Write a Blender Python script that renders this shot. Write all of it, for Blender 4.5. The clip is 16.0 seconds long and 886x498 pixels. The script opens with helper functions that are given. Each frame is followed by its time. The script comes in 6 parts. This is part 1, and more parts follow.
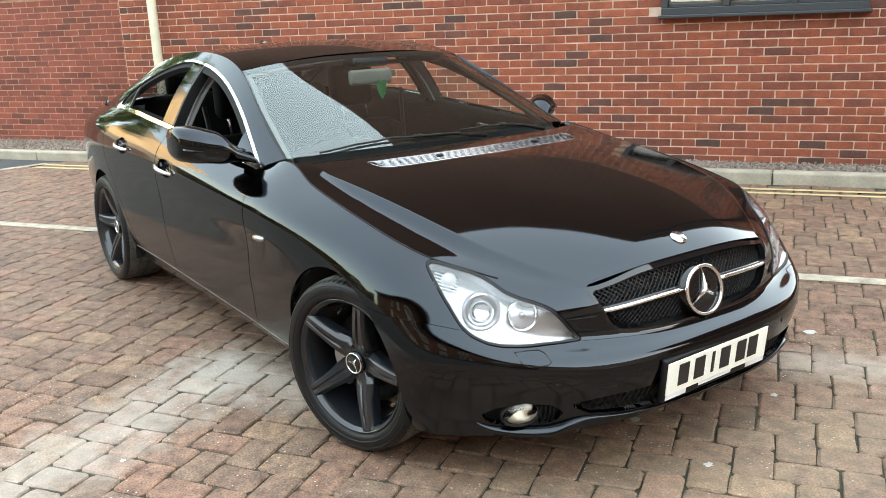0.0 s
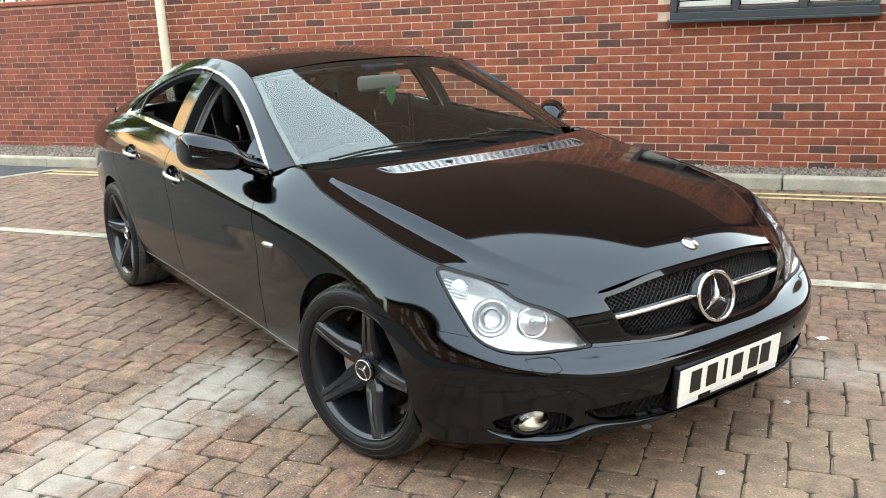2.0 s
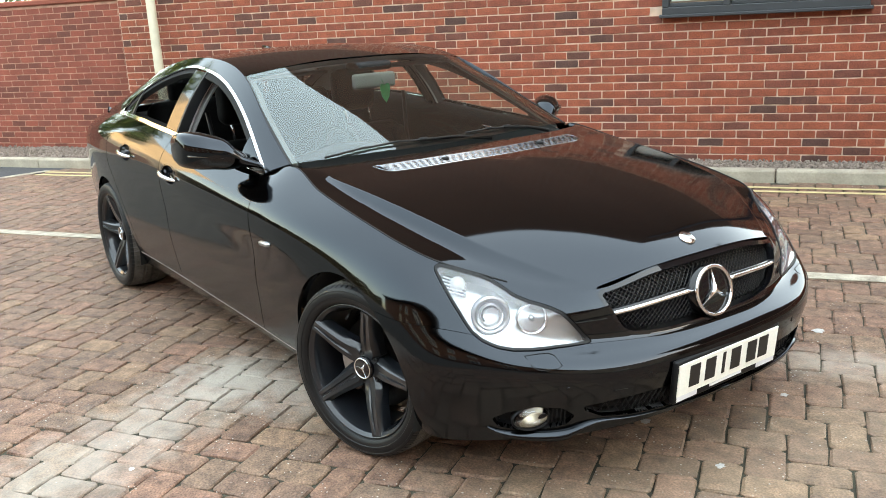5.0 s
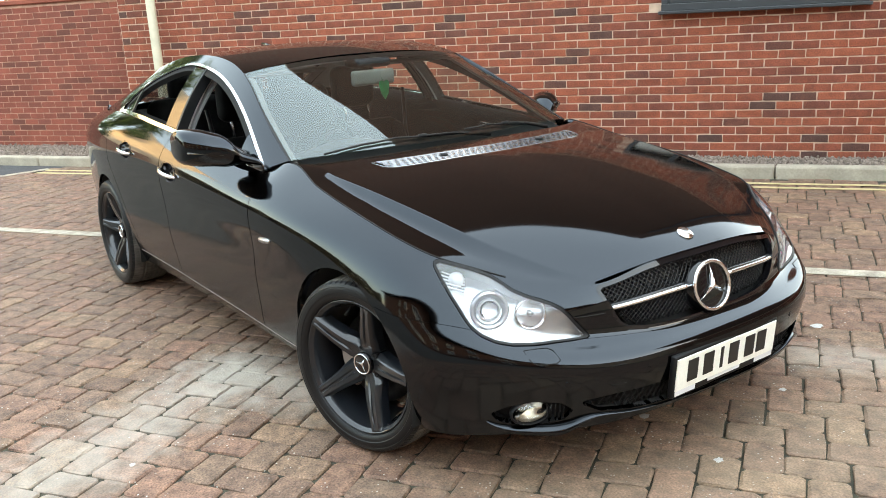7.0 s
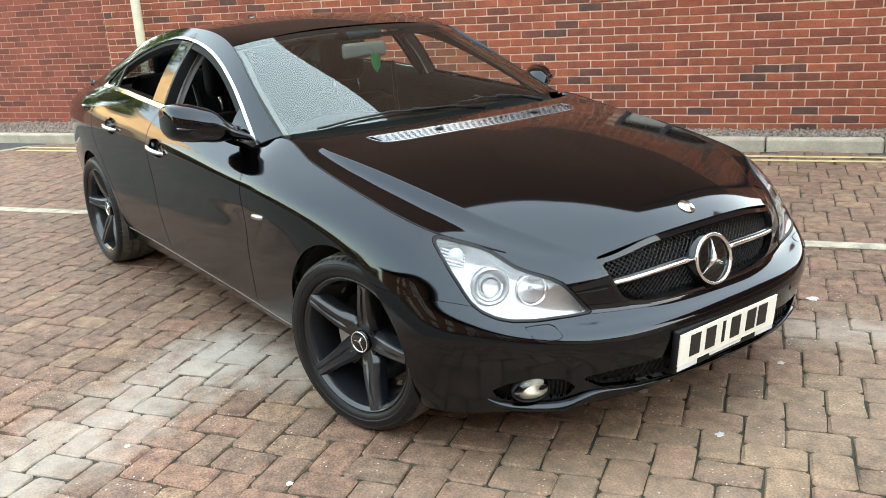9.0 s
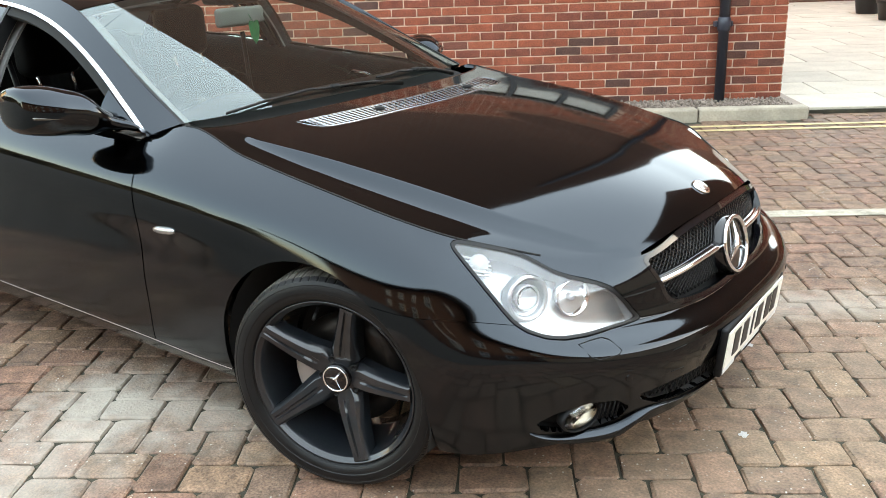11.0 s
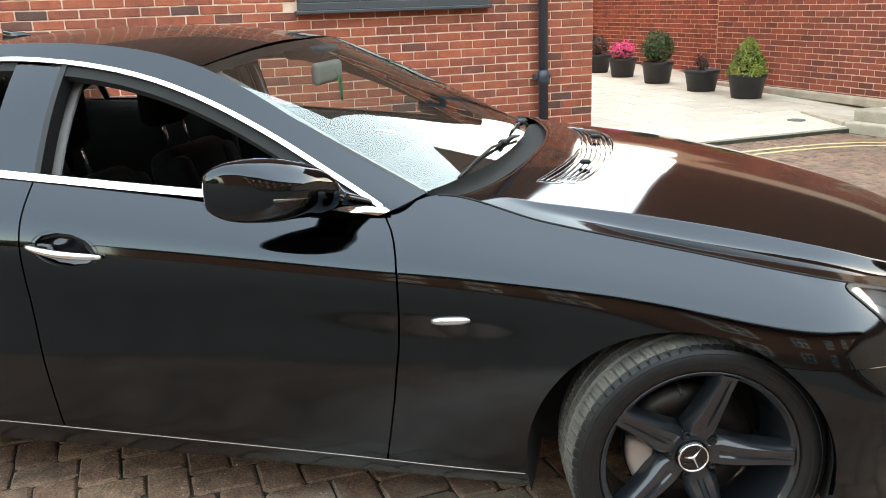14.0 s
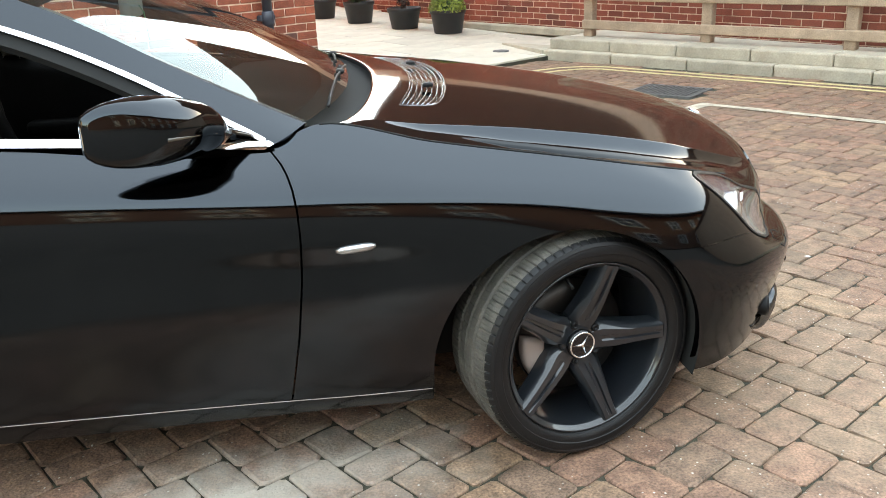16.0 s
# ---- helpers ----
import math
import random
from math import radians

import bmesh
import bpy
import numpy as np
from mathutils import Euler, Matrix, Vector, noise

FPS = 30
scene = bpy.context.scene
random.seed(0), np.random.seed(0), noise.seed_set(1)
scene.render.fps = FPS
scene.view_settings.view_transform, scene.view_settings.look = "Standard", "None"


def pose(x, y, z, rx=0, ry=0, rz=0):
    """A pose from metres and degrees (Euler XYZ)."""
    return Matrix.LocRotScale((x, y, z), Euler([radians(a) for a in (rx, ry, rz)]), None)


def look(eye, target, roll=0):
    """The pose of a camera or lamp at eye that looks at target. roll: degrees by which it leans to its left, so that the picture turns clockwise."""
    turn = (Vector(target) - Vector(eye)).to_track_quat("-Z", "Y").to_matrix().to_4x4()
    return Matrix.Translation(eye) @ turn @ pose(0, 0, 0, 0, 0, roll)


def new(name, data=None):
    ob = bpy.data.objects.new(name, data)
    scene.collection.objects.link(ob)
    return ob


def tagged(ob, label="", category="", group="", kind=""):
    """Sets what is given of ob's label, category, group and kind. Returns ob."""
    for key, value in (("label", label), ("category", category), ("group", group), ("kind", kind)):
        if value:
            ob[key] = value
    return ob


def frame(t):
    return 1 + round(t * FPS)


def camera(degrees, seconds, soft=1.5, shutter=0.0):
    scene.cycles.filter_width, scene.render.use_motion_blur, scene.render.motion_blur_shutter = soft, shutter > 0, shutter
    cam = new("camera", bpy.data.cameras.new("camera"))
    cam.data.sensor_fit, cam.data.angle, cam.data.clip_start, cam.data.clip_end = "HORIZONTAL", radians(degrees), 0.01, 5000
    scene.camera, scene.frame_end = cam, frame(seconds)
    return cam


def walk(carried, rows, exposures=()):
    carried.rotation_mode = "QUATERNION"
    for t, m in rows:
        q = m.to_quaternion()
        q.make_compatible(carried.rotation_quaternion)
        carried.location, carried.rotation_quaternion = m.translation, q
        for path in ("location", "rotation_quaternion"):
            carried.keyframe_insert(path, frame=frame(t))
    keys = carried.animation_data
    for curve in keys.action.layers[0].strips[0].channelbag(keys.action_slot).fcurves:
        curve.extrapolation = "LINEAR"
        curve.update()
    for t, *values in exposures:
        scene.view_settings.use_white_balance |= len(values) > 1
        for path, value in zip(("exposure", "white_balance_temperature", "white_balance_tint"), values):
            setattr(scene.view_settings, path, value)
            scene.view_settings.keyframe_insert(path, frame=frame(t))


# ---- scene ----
cam = camera(53.7, 16.0, soft=0.9)
PATH = [
    (0, (2.603, -2.326, 1.545), (1.033, -1.205, 1.017), -2.3),
    (0.5, (2.607, -2.32, 1.55), (1.031, -1.203, 1.032), -2.4),
    (1, (2.599, -2.322, 1.546), (1.015, -1.216, 1.027), -2.3),
    (1.5, (2.599, -2.325, 1.544), (1.016, -1.221, 1.022), -2.4),
    (2, (2.588, -2.324, 1.546), (1.005, -1.215, 1.03), -2.5),
    (2.5, (2.585, -2.326, 1.547), (1.006, -1.211, 1.033), -2.6),
    (3, (2.585, -2.329, 1.55), (1.006, -1.213, 1.039), -3.0),
    (3.5, (2.581, -2.33, 1.546), (1.007, -1.211, 1.027), -3.0),
    (4, (2.576, -2.332, 1.548), (1.004, -1.213, 1.021), -3.0),
    (6.5, (2.587, -2.34, 1.549), (1.014, -1.218, 1.031), -3.1),
    (7, (2.591, -2.339, 1.545), (1.019, -1.221, 1.016), -3.2),
    (7.5, (2.596, -2.334, 1.543), (1.024, -1.224, 0.996), -3.2),
    (8, (2.588, -2.327, 1.544), (1.026, -1.213, 0.98), -3.5),
    (8.5, (2.571, -2.324, 1.543), (1.016, -1.204, 0.971), -3.6),
    (9, (2.525, -2.349, 1.536), (0.985, -1.215, 0.951), -3.4),
    (9.5, (2.41, -2.345, 1.513), (0.928, -1.15, 0.902), -3.8),
    (9.7, (2.317, -2.334, 1.482), (0.869, -1.098, 0.869), -4.0),
    (11.8, (1.056, -2.636, 1.472), (0.13, -0.988, 0.823), -1.93),
    (12, (0.925, -2.659, 1.474), (0.029, -0.991, 0.836), -2.3),
    (12.5, (0.658, -2.807, 1.482), (-0.114, -1.06, 0.888), -1.45),
    (13, (0.366, -2.939, 1.483), (-0.247, -1.119, 0.926), -2.2),
    (13.2, (0.259, -2.97, 1.471), (-0.304, -1.132, 0.918), -2.5),
    (13.5, (0.097, -2.95, 1.447), (-0.416, -1.098, 0.893), -2.8),
    (14, (-0.163, -2.962, 1.461), (-0.577, -1.083, 0.915), -1.9),
    (14.5, (-0.416, -3.065, 1.463), (-0.685, -1.158, 0.926), -2.1),
    (15, (-0.558, -3.071, 1.453), (-0.594, -1.158, 0.872), -3.2),
    (15.3, (-0.61, -3.011, 1.432), (-0.507, -1.108, 0.826), -3.2),
    (15.5, (-0.628, -2.99, 1.418), (-0.471, -1.095, 0.797), -3.0),
    (16, (-0.673, -3.005, 1.419), (-0.403, -1.143, 0.738), -2.4),
]
WARMTH = (8800, 9)
walk(cam, [(t, look(eye, target, roll)) for t, eye, target, roll in PATH], [(t, stops, *WARMTH) for t, stops in ((0, 2.55), (9.5, 2.55), (12, 2.79), (13.2, 2.84), (14.5, 2.83), (16, 2.74))])

# ---- light ----
world = bpy.data.worlds.new("sky")
scene.world = world
world.use_nodes = True
wt = world.node_tree
sky = wt.nodes.new("ShaderNodeTexSky")
sky.sky_type, sky.sun_disc = "NISHITA", False
SUN_AT = Vector((0.715, 0.655, 0.155)).normalized()
sky.sun_elevation, sky.sun_rotation = math.asin(SUN_AT.z), math.atan2(SUN_AT.x, SUN_AT.y)
sky.air_density, sky.dust_density, sky.ozone_density = 1.0, 1.2, 1.0
wt.nodes["Background"].inputs["Strength"].default_value = 0.15
veil = wt.nodes.new("ShaderNodeMix")
veil.data_type, veil.blend_type = "RGBA", "ADD"
veil.inputs["Factor"].default_value = 1.0
# thin high cloud, brighter overhead and towards the low sun
sky_way = wt.nodes.new("ShaderNodeTexCoord")
towards = wt.nodes.new("ShaderNodeVectorMath")
towards.operation = "DOT_PRODUCT"
towards.inputs[1].default_value = SUN_AT + Vector((0, 0, 0.8))
cloud = wt.nodes.new("ShaderNodeMapRange")
for key, value in (("From Min", -0.7), ("From Max", 1.0), ("To Min", 0.74), ("To Max", 1.75)):
    cloud.inputs[key].default_value = value
haze = wt.nodes.new("ShaderNodeVectorMath")
haze.operation = "SCALE"
haze.inputs[0].default_value = (1.75, 2.3, 3.1)
wt.links.new(sky_way.outputs["Generated"], towards.inputs[0])
wt.links.new(towards.outputs["Value"], cloud.inputs["Value"])
wt.links.new(cloud.outputs[0], haze.inputs["Scale"])
wt.links.new(haze.outputs[0], veil.inputs["B"])
wt.links.new(sky.outputs[0], veil.inputs["A"])
wt.links.new(veil.outputs["Result"], wt.nodes["Background"].inputs[0])
sun_data = bpy.data.lights.new("sun", "SUN")
sun_data.energy, sun_data.angle, sun_data.color = 2.5, radians(0.6), (1.0, 0.78, 0.50)
new("sun", sun_data).matrix_world = look(tuple(SUN_AT * 40), (0, 0, 0))

# ---- materials ----


def mat(name, color, rough=0.5, metal=0.0, vary=0.0, scale=8.0, bump=0.0, bump_scale=60.0, coat=0.0, fine=0.0, random_value=0.0, spec=0.5, island=False, coat_rough=0.025, coat_ior=1.5):
    """A surface with colour variation at two scales and a fine relief, in metres."""
    m = bpy.data.materials.new(name)
    m.use_nodes = True
    nt = m.node_tree
    n, l = nt.nodes, nt.links
    b = n["Principled BSDF"]
    b.inputs["Roughness"].default_value, b.inputs["Metallic"].default_value = rough, metal
    b.inputs["Coat Weight"].default_value, b.inputs["Coat Roughness"].default_value = coat, coat_rough
    b.inputs["Coat IOR"].default_value = coat_ior
    b.inputs["Specular IOR Level"].default_value = spec
    b.inputs["Base Color"].default_value = (*color, 1)
    co = n.new("ShaderNodeTexCoord").outputs["Object"]
    if vary or fine or random_value:
        hsv = n.new("ShaderNodeHueSaturation")
        hsv.inputs["Color"].default_value = (*color, 1)
        total = None
        for amount, sc, det in ((vary, scale, 4.0), (fine, scale * 14, 3.0)):
            if not amount:
                continue
            t = n.new("ShaderNodeTexNoise")
            t.inputs["Scale"].default_value, t.inputs["Detail"].default_value = sc, det
            l.new(co, t.inputs["Vector"])
            r = n.new("ShaderNodeMapRange")
            r.inputs["From Min"].default_value, r.inputs["From Max"].default_value = 0.3, 0.7
            r.inputs["To Min"].default_value, r.inputs["To Max"].default_value = 1 - amount, 1 + amount
            l.new(t.outputs["Fac"], r.inputs["Value"])
            if total is None:
                total = r.outputs[0]
            else:
                q = n.new("ShaderNodeMath")
                q.operation = "MULTIPLY"
                l.new(total, q.inputs[0])
                l.new(r.outputs[0], q.inputs[1])
                total = q.outputs[0]
        if random_value:
            o = n.new("ShaderNodeNewGeometry").outputs["Random Per Island"] if island else n.new("ShaderNodeObjectInfo").outputs["Random"]
            r = n.new("ShaderNodeMapRange")
            r.inputs["To Min"].default_value, r.inputs["To Max"].default_value = 1 - random_value, 1 + random_value
            l.new(o, r.inputs["Value"])
            if total is None:
                total = r.outputs[0]
            else:
                q = n.new("ShaderNodeMath")
                q.operation = "MULTIPLY"
                l.new(total, q.inputs[0])
                l.new(r.outputs[0], q.inputs[1])
                total = q.outputs[0]
        l.new(total, hsv.inputs["Value"])
        l.new(hsv.outputs[0], b.inputs["Base Color"])
    if bump:
        t = n.new("ShaderNodeTexNoise")
        t.inputs["Scale"].default_value, t.inputs["Detail"].default_value = bump_scale, 5.0
        l.new(co, t.inputs["Vector"])
        p = n.new("ShaderNodeBump")
        p.inputs["Strength"].default_value, p.inputs["Distance"].default_value = bump, 0.004
        l.new(t.outputs["Fac"], p.inputs["Height"])
        l.new(p.outputs[0], b.inputs["Normal"])
    return m


def glass_mat(name, tint, rough=0.0):
    m = bpy.data.materials.new(name)
    m.use_nodes = True
    b = m.node_tree.nodes["Principled BSDF"]
    b.inputs["Base Color"].default_value = (*tint, 1)
    b.inputs["Transmission Weight"].default_value, b.inputs["Roughness"].default_value, b.inputs["IOR"].default_value = 1.0, rough, 1.45
    return m



def sheet_glass(name, tint, ior):
    """A clear sheet: what is behind it shows through, and it mirrors more the flatter one looks along it."""
    m = bpy.data.materials.new(name)
    m.use_nodes = True
    n, l = m.node_tree.nodes, m.node_tree.links
    n.remove(n["Principled BSDF"])
    clear, gloss, mix, fres = n.new("ShaderNodeBsdfTransparent"), n.new("ShaderNodeBsdfGlossy"), n.new("ShaderNodeMixShader"), n.new("ShaderNodeFresnel")
    clear.inputs["Color"].default_value = (*tint, 1)
    gloss.inputs["Color"].default_value = (0.92, 1.0, 0.98, 1)
    gloss.inputs["Roughness"].default_value, fres.inputs["IOR"].default_value = 0.0, ior
    l.new(fres.outputs[0], mix.inputs[0])
    l.new(clear.outputs[0], mix.inputs[1])
    l.new(gloss.outputs[0], mix.inputs[2])
    l.new(mix.outputs[0], n["Material Output"].inputs["Surface"])
    return m


PAINT = mat("car_paint", (0.0405, 0.0446, 0.0496), 0.065, 1.0, fine=0.12, scale=90.0)


def road_film(m, low, high, rough):
    """A dull film of road dust on the lower panels, uneven at its top edge."""
    n, l = m.node_tree.nodes, m.node_tree.links
    sep, noise_t = n.new("ShaderNodeSeparateXYZ"), n.new("ShaderNodeTexNoise")
    where = n.new("ShaderNodeNewGeometry").outputs["Position"]
    l.new(where, sep.inputs[0])
    l.new(where, noise_t.inputs["Vector"])
    noise_t.inputs["Scale"].default_value, noise_t.inputs["Detail"].default_value = 4.0, 3.0
    wobble = n.new("ShaderNodeMath")
    wobble.operation = "MULTIPLY_ADD"
    wobble.inputs[1].default_value = 0.16
    l.new(noise_t.outputs["Fac"], wobble.inputs[0])
    l.new(sep.outputs[2], wobble.inputs[2])
    ahead = n.new("ShaderNodeMapRange")  # the nose stays clean
    for key, value in (("From Min", 0.28), ("From Max", 0.55), ("To Min", 0.0), ("To Max", 0.16)):
        ahead.inputs[key].default_value = value
    l.new(sep.outputs[0], ahead.inputs["Value"])
    height = n.new("ShaderNodeMath")
    l.new(wobble.outputs[0], height.inputs[0])
    l.new(ahead.outputs[0], height.inputs[1])
    r = n.new("ShaderNodeMapRange")
    r.interpolation_type = "SMOOTHSTEP"
    for key, value in (("From Min", low + 0.08), ("From Max", high + 0.08), ("To Min", rough), ("To Max", 0.065)):
        r.inputs[key].default_value = value
    l.new(height.outputs[0], r.inputs["Value"])
    l.new(r.outputs[0], n["Principled BSDF"].inputs["Roughness"])


road_film(PAINT, 0.40, 0.68, 0.17)
GLOSS = mat("gloss_black", (0.004, 0.004, 0.005), 0.12, coat=1.0, spec=0.05)
SLATS = mat("dark_metal_slat", (0.40, 0.40, 0.41), 0.2, 1.0)
MESHWIRE = mat("dark_wire", (0.028, 0.028, 0.029), 0.16, 0.9)
WARM_BOWL = mat("warm_reflector", (0.55, 0.46, 0.33), 0.25, 0.6)
CALIPER = mat("dull_caliper", (0.34, 0.27, 0.24), 0.6, 0.2)
CHROME = mat("chrome", (0.86, 0.87, 0.88), 0.06, 1.0)
SATIN = mat("satin_metal", (0.55, 0.56, 0.57), 0.3, 1.0)
RUBBER = mat("rubber", (0.006, 0.006, 0.0065), 0.45, vary=0.25, scale=12, bump=0.12, bump_scale=200, spec=0.30)
# tread dust, with the sheen of grazing light put into its colour
TREAD = mat("dusty_lit_tread", (0.075, 0.067, 0.057), 0.7, vary=0.35, scale=20, fine=0.3, bump=0.2, bump_scale=200)
WHEEL = mat("wheel_paint", (0.010, 0.012, 0.015), 0.4, 0.1, spec=0.2, coat=1.0, coat_rough=0.08, fine=0.15, scale=20)
PLASTIC = mat("black_plastic", (0.007, 0.007, 0.0075), 0.55, spec=0.22, vary=0.2, scale=15)
DARK = mat("dark_cavity", (0.006, 0.006, 0.006), 0.9)
DISC = mat("brake_disc", (0.035, 0.03, 0.027), 0.42, 0.8, vary=0.3, scale=20)
LEATHER = mat("black_leather", (0.005, 0.005, 0.005), 0.62, vary=0.25, scale=10, bump=0.3, bump_scale=300, spec=0.08)
TRIM = mat("pale_trim", (0.42, 0.40, 0.37), 0.7, vary=0.1, scale=10, bump=0.1, bump_scale=300)
GREYTRIM = mat("grey_trim", (0.16, 0.155, 0.15), 0.7, vary=0.1, scale=10)
SCREEN_GLASS = sheet_glass("windscreen_glass", (0.80, 0.88, 0.84), 1.88)
TINT_GLASS = glass_mat("tinted_glass", (0.35, 0.38, 0.38))
LAMP_GLASS = glass_mat("lamp_glass", (0.97, 0.98, 1.0))
LAMP_BOWL = mat("lamp_bowl", (0.56, 0.56, 0.56), 0.26, 0.60, vary=0.08, scale=14)
MIRROR = mat("mirror_glass", (0.9, 0.9, 0.9), 0.02, 1.0)
PLATE = mat("plate_cream", (0.88, 0.86, 0.76), 0.35, fine=0.04, scale=10)
INK = mat("plate_ink", (0.010, 0.010, 0.010), 0.4)
WHITE = mat("white_plastic", (0.75, 0.75, 0.74), 0.4)
GREEN = mat("green_card", (0.02, 0.30, 0.11), 0.5, vary=0.2, scale=30)


def ramp_mat(name, stops, rough, island, grain=0.2, spots=0.0, spot_color=(0.6, 0.58, 0.52), bump=0.5, bump_scale=90.0, pale_patches=(), mottle=0.2, mottle_scale=7.0):
    """Stone whose single pieces differ in colour, with grain, pale spots, and painted light or tan round given segments
    (x0, y0, x1, y1, width).
    """
    m = bpy.data.materials.new(name)
    m.use_nodes = True
    nt = m.node_tree
    n, l = nt.nodes, nt.links
    b = n["Principled BSDF"]
    b.inputs["Roughness"].default_value = rough
    geo = n.new("ShaderNodeNewGeometry")
    ramp = n.new("ShaderNodeValToRGB")
    while len(ramp.color_ramp.elements) < len(stops):
        ramp.color_ramp.elements.new(0.5)
    for e, (at, c) in zip(ramp.color_ramp.elements, stops):
        e.position, e.color = at, (*c, 1)
    l.new(geo.outputs["Random Per Island"] if island else n.new("ShaderNodeObjectInfo").outputs["Random"], ramp.inputs["Fac"])
    color = ramp.outputs["Color"]

    def noise_at(scale, detail=4.0):
        t = n.new("ShaderNodeTexNoise")
        t.inputs["Scale"].default_value, t.inputs["Detail"].default_value = scale, detail
        l.new(geo.outputs["Position"], t.inputs["Vector"])
        return t.outputs["Fac"]

    def remap(v, a, c, lo, hi):
        r = n.new("ShaderNodeMapRange")
        for key, value in (("From Min", a), ("From Max", c), ("To Min", lo), ("To Max", hi)):
            r.inputs[key].default_value = value
        l.new(v, r.inputs["Value"])
        return r.outputs[0]

    def math_of(op, a, c):
        q = n.new("ShaderNodeMath")
        q.operation = op
        for k, v in enumerate((a, c)):
            if isinstance(v, (int, float)):
                q.inputs[k].default_value = v
            else:
                l.new(v, q.inputs[k])
        return q.outputs[0]

    value = math_of("MULTIPLY", remap(noise_at(mottle_scale), 0.3, 0.7, 1 - mottle, 1 + mottle), remap(noise_at(130.0, 3.0), 0.3, 0.7, 1 - grain, 1 + grain))
    hsv = n.new("ShaderNodeHueSaturation")
    l.new(color, hsv.inputs["Color"])
    l.new(value, hsv.inputs["Value"])
    color = hsv.outputs[0]

    def lay(color, fac, c):
        x = n.new("ShaderNodeMix")
        x.data_type = "RGBA"
        l.new(fac, x.inputs["Factor"])
        l.new(color, x.inputs["A"])
        x.inputs["B"].default_value = (*c, 1)
        return x.outputs["Result"]

    if spots:
        v = n.new("ShaderNodeTexVoronoi")
        v.inputs["Scale"].default_value = 42.0
        l.new(geo.outputs["Position"], v.inputs["Vector"])
        dot = remap(v.outputs["Distance"], 0.10, 0.17, 1.0, 0.0)
        color = lay(color, math_of("MULTIPLY", dot, remap(noise_at(5.0), 0.50, 0.60, 0.0, spots)), spot_color)
    for x0, y0, x1, y1, width, strength, tone in pale_patches:
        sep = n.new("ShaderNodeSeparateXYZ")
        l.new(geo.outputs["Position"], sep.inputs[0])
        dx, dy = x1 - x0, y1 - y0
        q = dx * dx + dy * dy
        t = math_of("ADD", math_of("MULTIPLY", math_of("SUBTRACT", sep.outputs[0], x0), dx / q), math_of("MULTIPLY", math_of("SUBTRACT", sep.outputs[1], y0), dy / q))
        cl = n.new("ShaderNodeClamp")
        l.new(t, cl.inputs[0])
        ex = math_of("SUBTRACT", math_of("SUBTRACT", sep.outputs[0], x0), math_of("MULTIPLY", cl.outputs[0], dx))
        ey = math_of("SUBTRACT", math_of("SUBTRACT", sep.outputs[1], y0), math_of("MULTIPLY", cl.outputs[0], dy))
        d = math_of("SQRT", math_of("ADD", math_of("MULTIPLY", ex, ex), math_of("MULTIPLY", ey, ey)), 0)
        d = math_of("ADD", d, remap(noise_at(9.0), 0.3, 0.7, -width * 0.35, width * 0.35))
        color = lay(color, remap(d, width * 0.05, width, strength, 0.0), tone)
    l.new(color, b.inputs["Base Color"])
    p = n.new("ShaderNodeBump")
    p.inputs["Strength"].default_value, p.inputs["Distance"].default_value = bump, 0.004
    l.new(noise_at(bump_scale, 5.0), p.inputs["Height"])
    l.new(p.outputs[0], b.inputs["Normal"])
    return m


PAVER_STOPS = [(0.0, (0.128, 0.075, 0.049)), (0.2, (0.190, 0.103, 0.069)), (0.4, (0.156, 0.096, 0.065)), (0.6, (0.215, 0.114, 0.076)), (0.8, (0.181, 0.111, 0.074)), (1.0, (0.233, 0.141, 0.087))]
# three streaks of reflected light painted into the paving colour, plus a broad tan patch
LIT_TONE, TAN = (0.470, 0.424, 0.361), (0.370, 0.290, 0.197)
LIGHT_AND_TAN = [(-0.30, -2.35, -1.05, -0.95, 0.36, 0.46, LIT_TONE), (-1.0, -1.0, -0.55, -0.80, 0.30, 0.52, LIT_TONE), (0.62, 1.0, 1.2, 1.35, 0.22, 0.42, LIT_TONE), (0.80, -0.75, 1.25, 1.1, 0.75, 0.22, TAN)]
PAVER = ramp_mat("paver_stone", PAVER_STOPS, 0.72, False, 0.46, 0.85, pale_patches=LIGHT_AND_TAN, bump=1.0, mottle=0.40, mottle_scale=16.0)
PAVER_FAR = ramp_mat("paver_stone_far", PAVER_STOPS, 0.72, True, 0.46, 0.85, pale_patches=LIGHT_AND_TAN, bump=1.0, mottle=0.40, mottle_scale=16.0)
JOINT = mat("joint_dirt", (0.040, 0.037, 0.024), 0.95, vary=0.4, scale=15, bump=0.5, bump_scale=120)
BRICK_STOPS = [(0.0, (0.076, 0.035, 0.027)), (0.07, (0.112, 0.041, 0.029)), (0.15, (0.183, 0.047, 0.028)), (0.5, (0.264, 0.064, 0.032)), (0.8, (0.304, 0.078, 0.040)), (1.0, (0.218, 0.054, 0.031))]
BRICK = ramp_mat("brick_clay", BRICK_STOPS, 0.85, False, 0.32, mottle=0.22, mottle_scale=9.0)
BRICK_FAR = ramp_mat("brick_clay_far", BRICK_STOPS, 0.85, True, 0.32, mottle=0.22, mottle_scale=9.0)
OLD_STOPS = [(0.0, (0.122, 0.037, 0.025)), (0.3, (0.215, 0.053, 0.034)), (0.7, (0.262, 0.067, 0.041)), (1.0, (0.183, 0.048, 0.033))]
BRICK_OLD = ramp_mat("old_brick_clay", OLD_STOPS, 0.88, True, 0.2, mottle=0.2, mottle_scale=3.0)


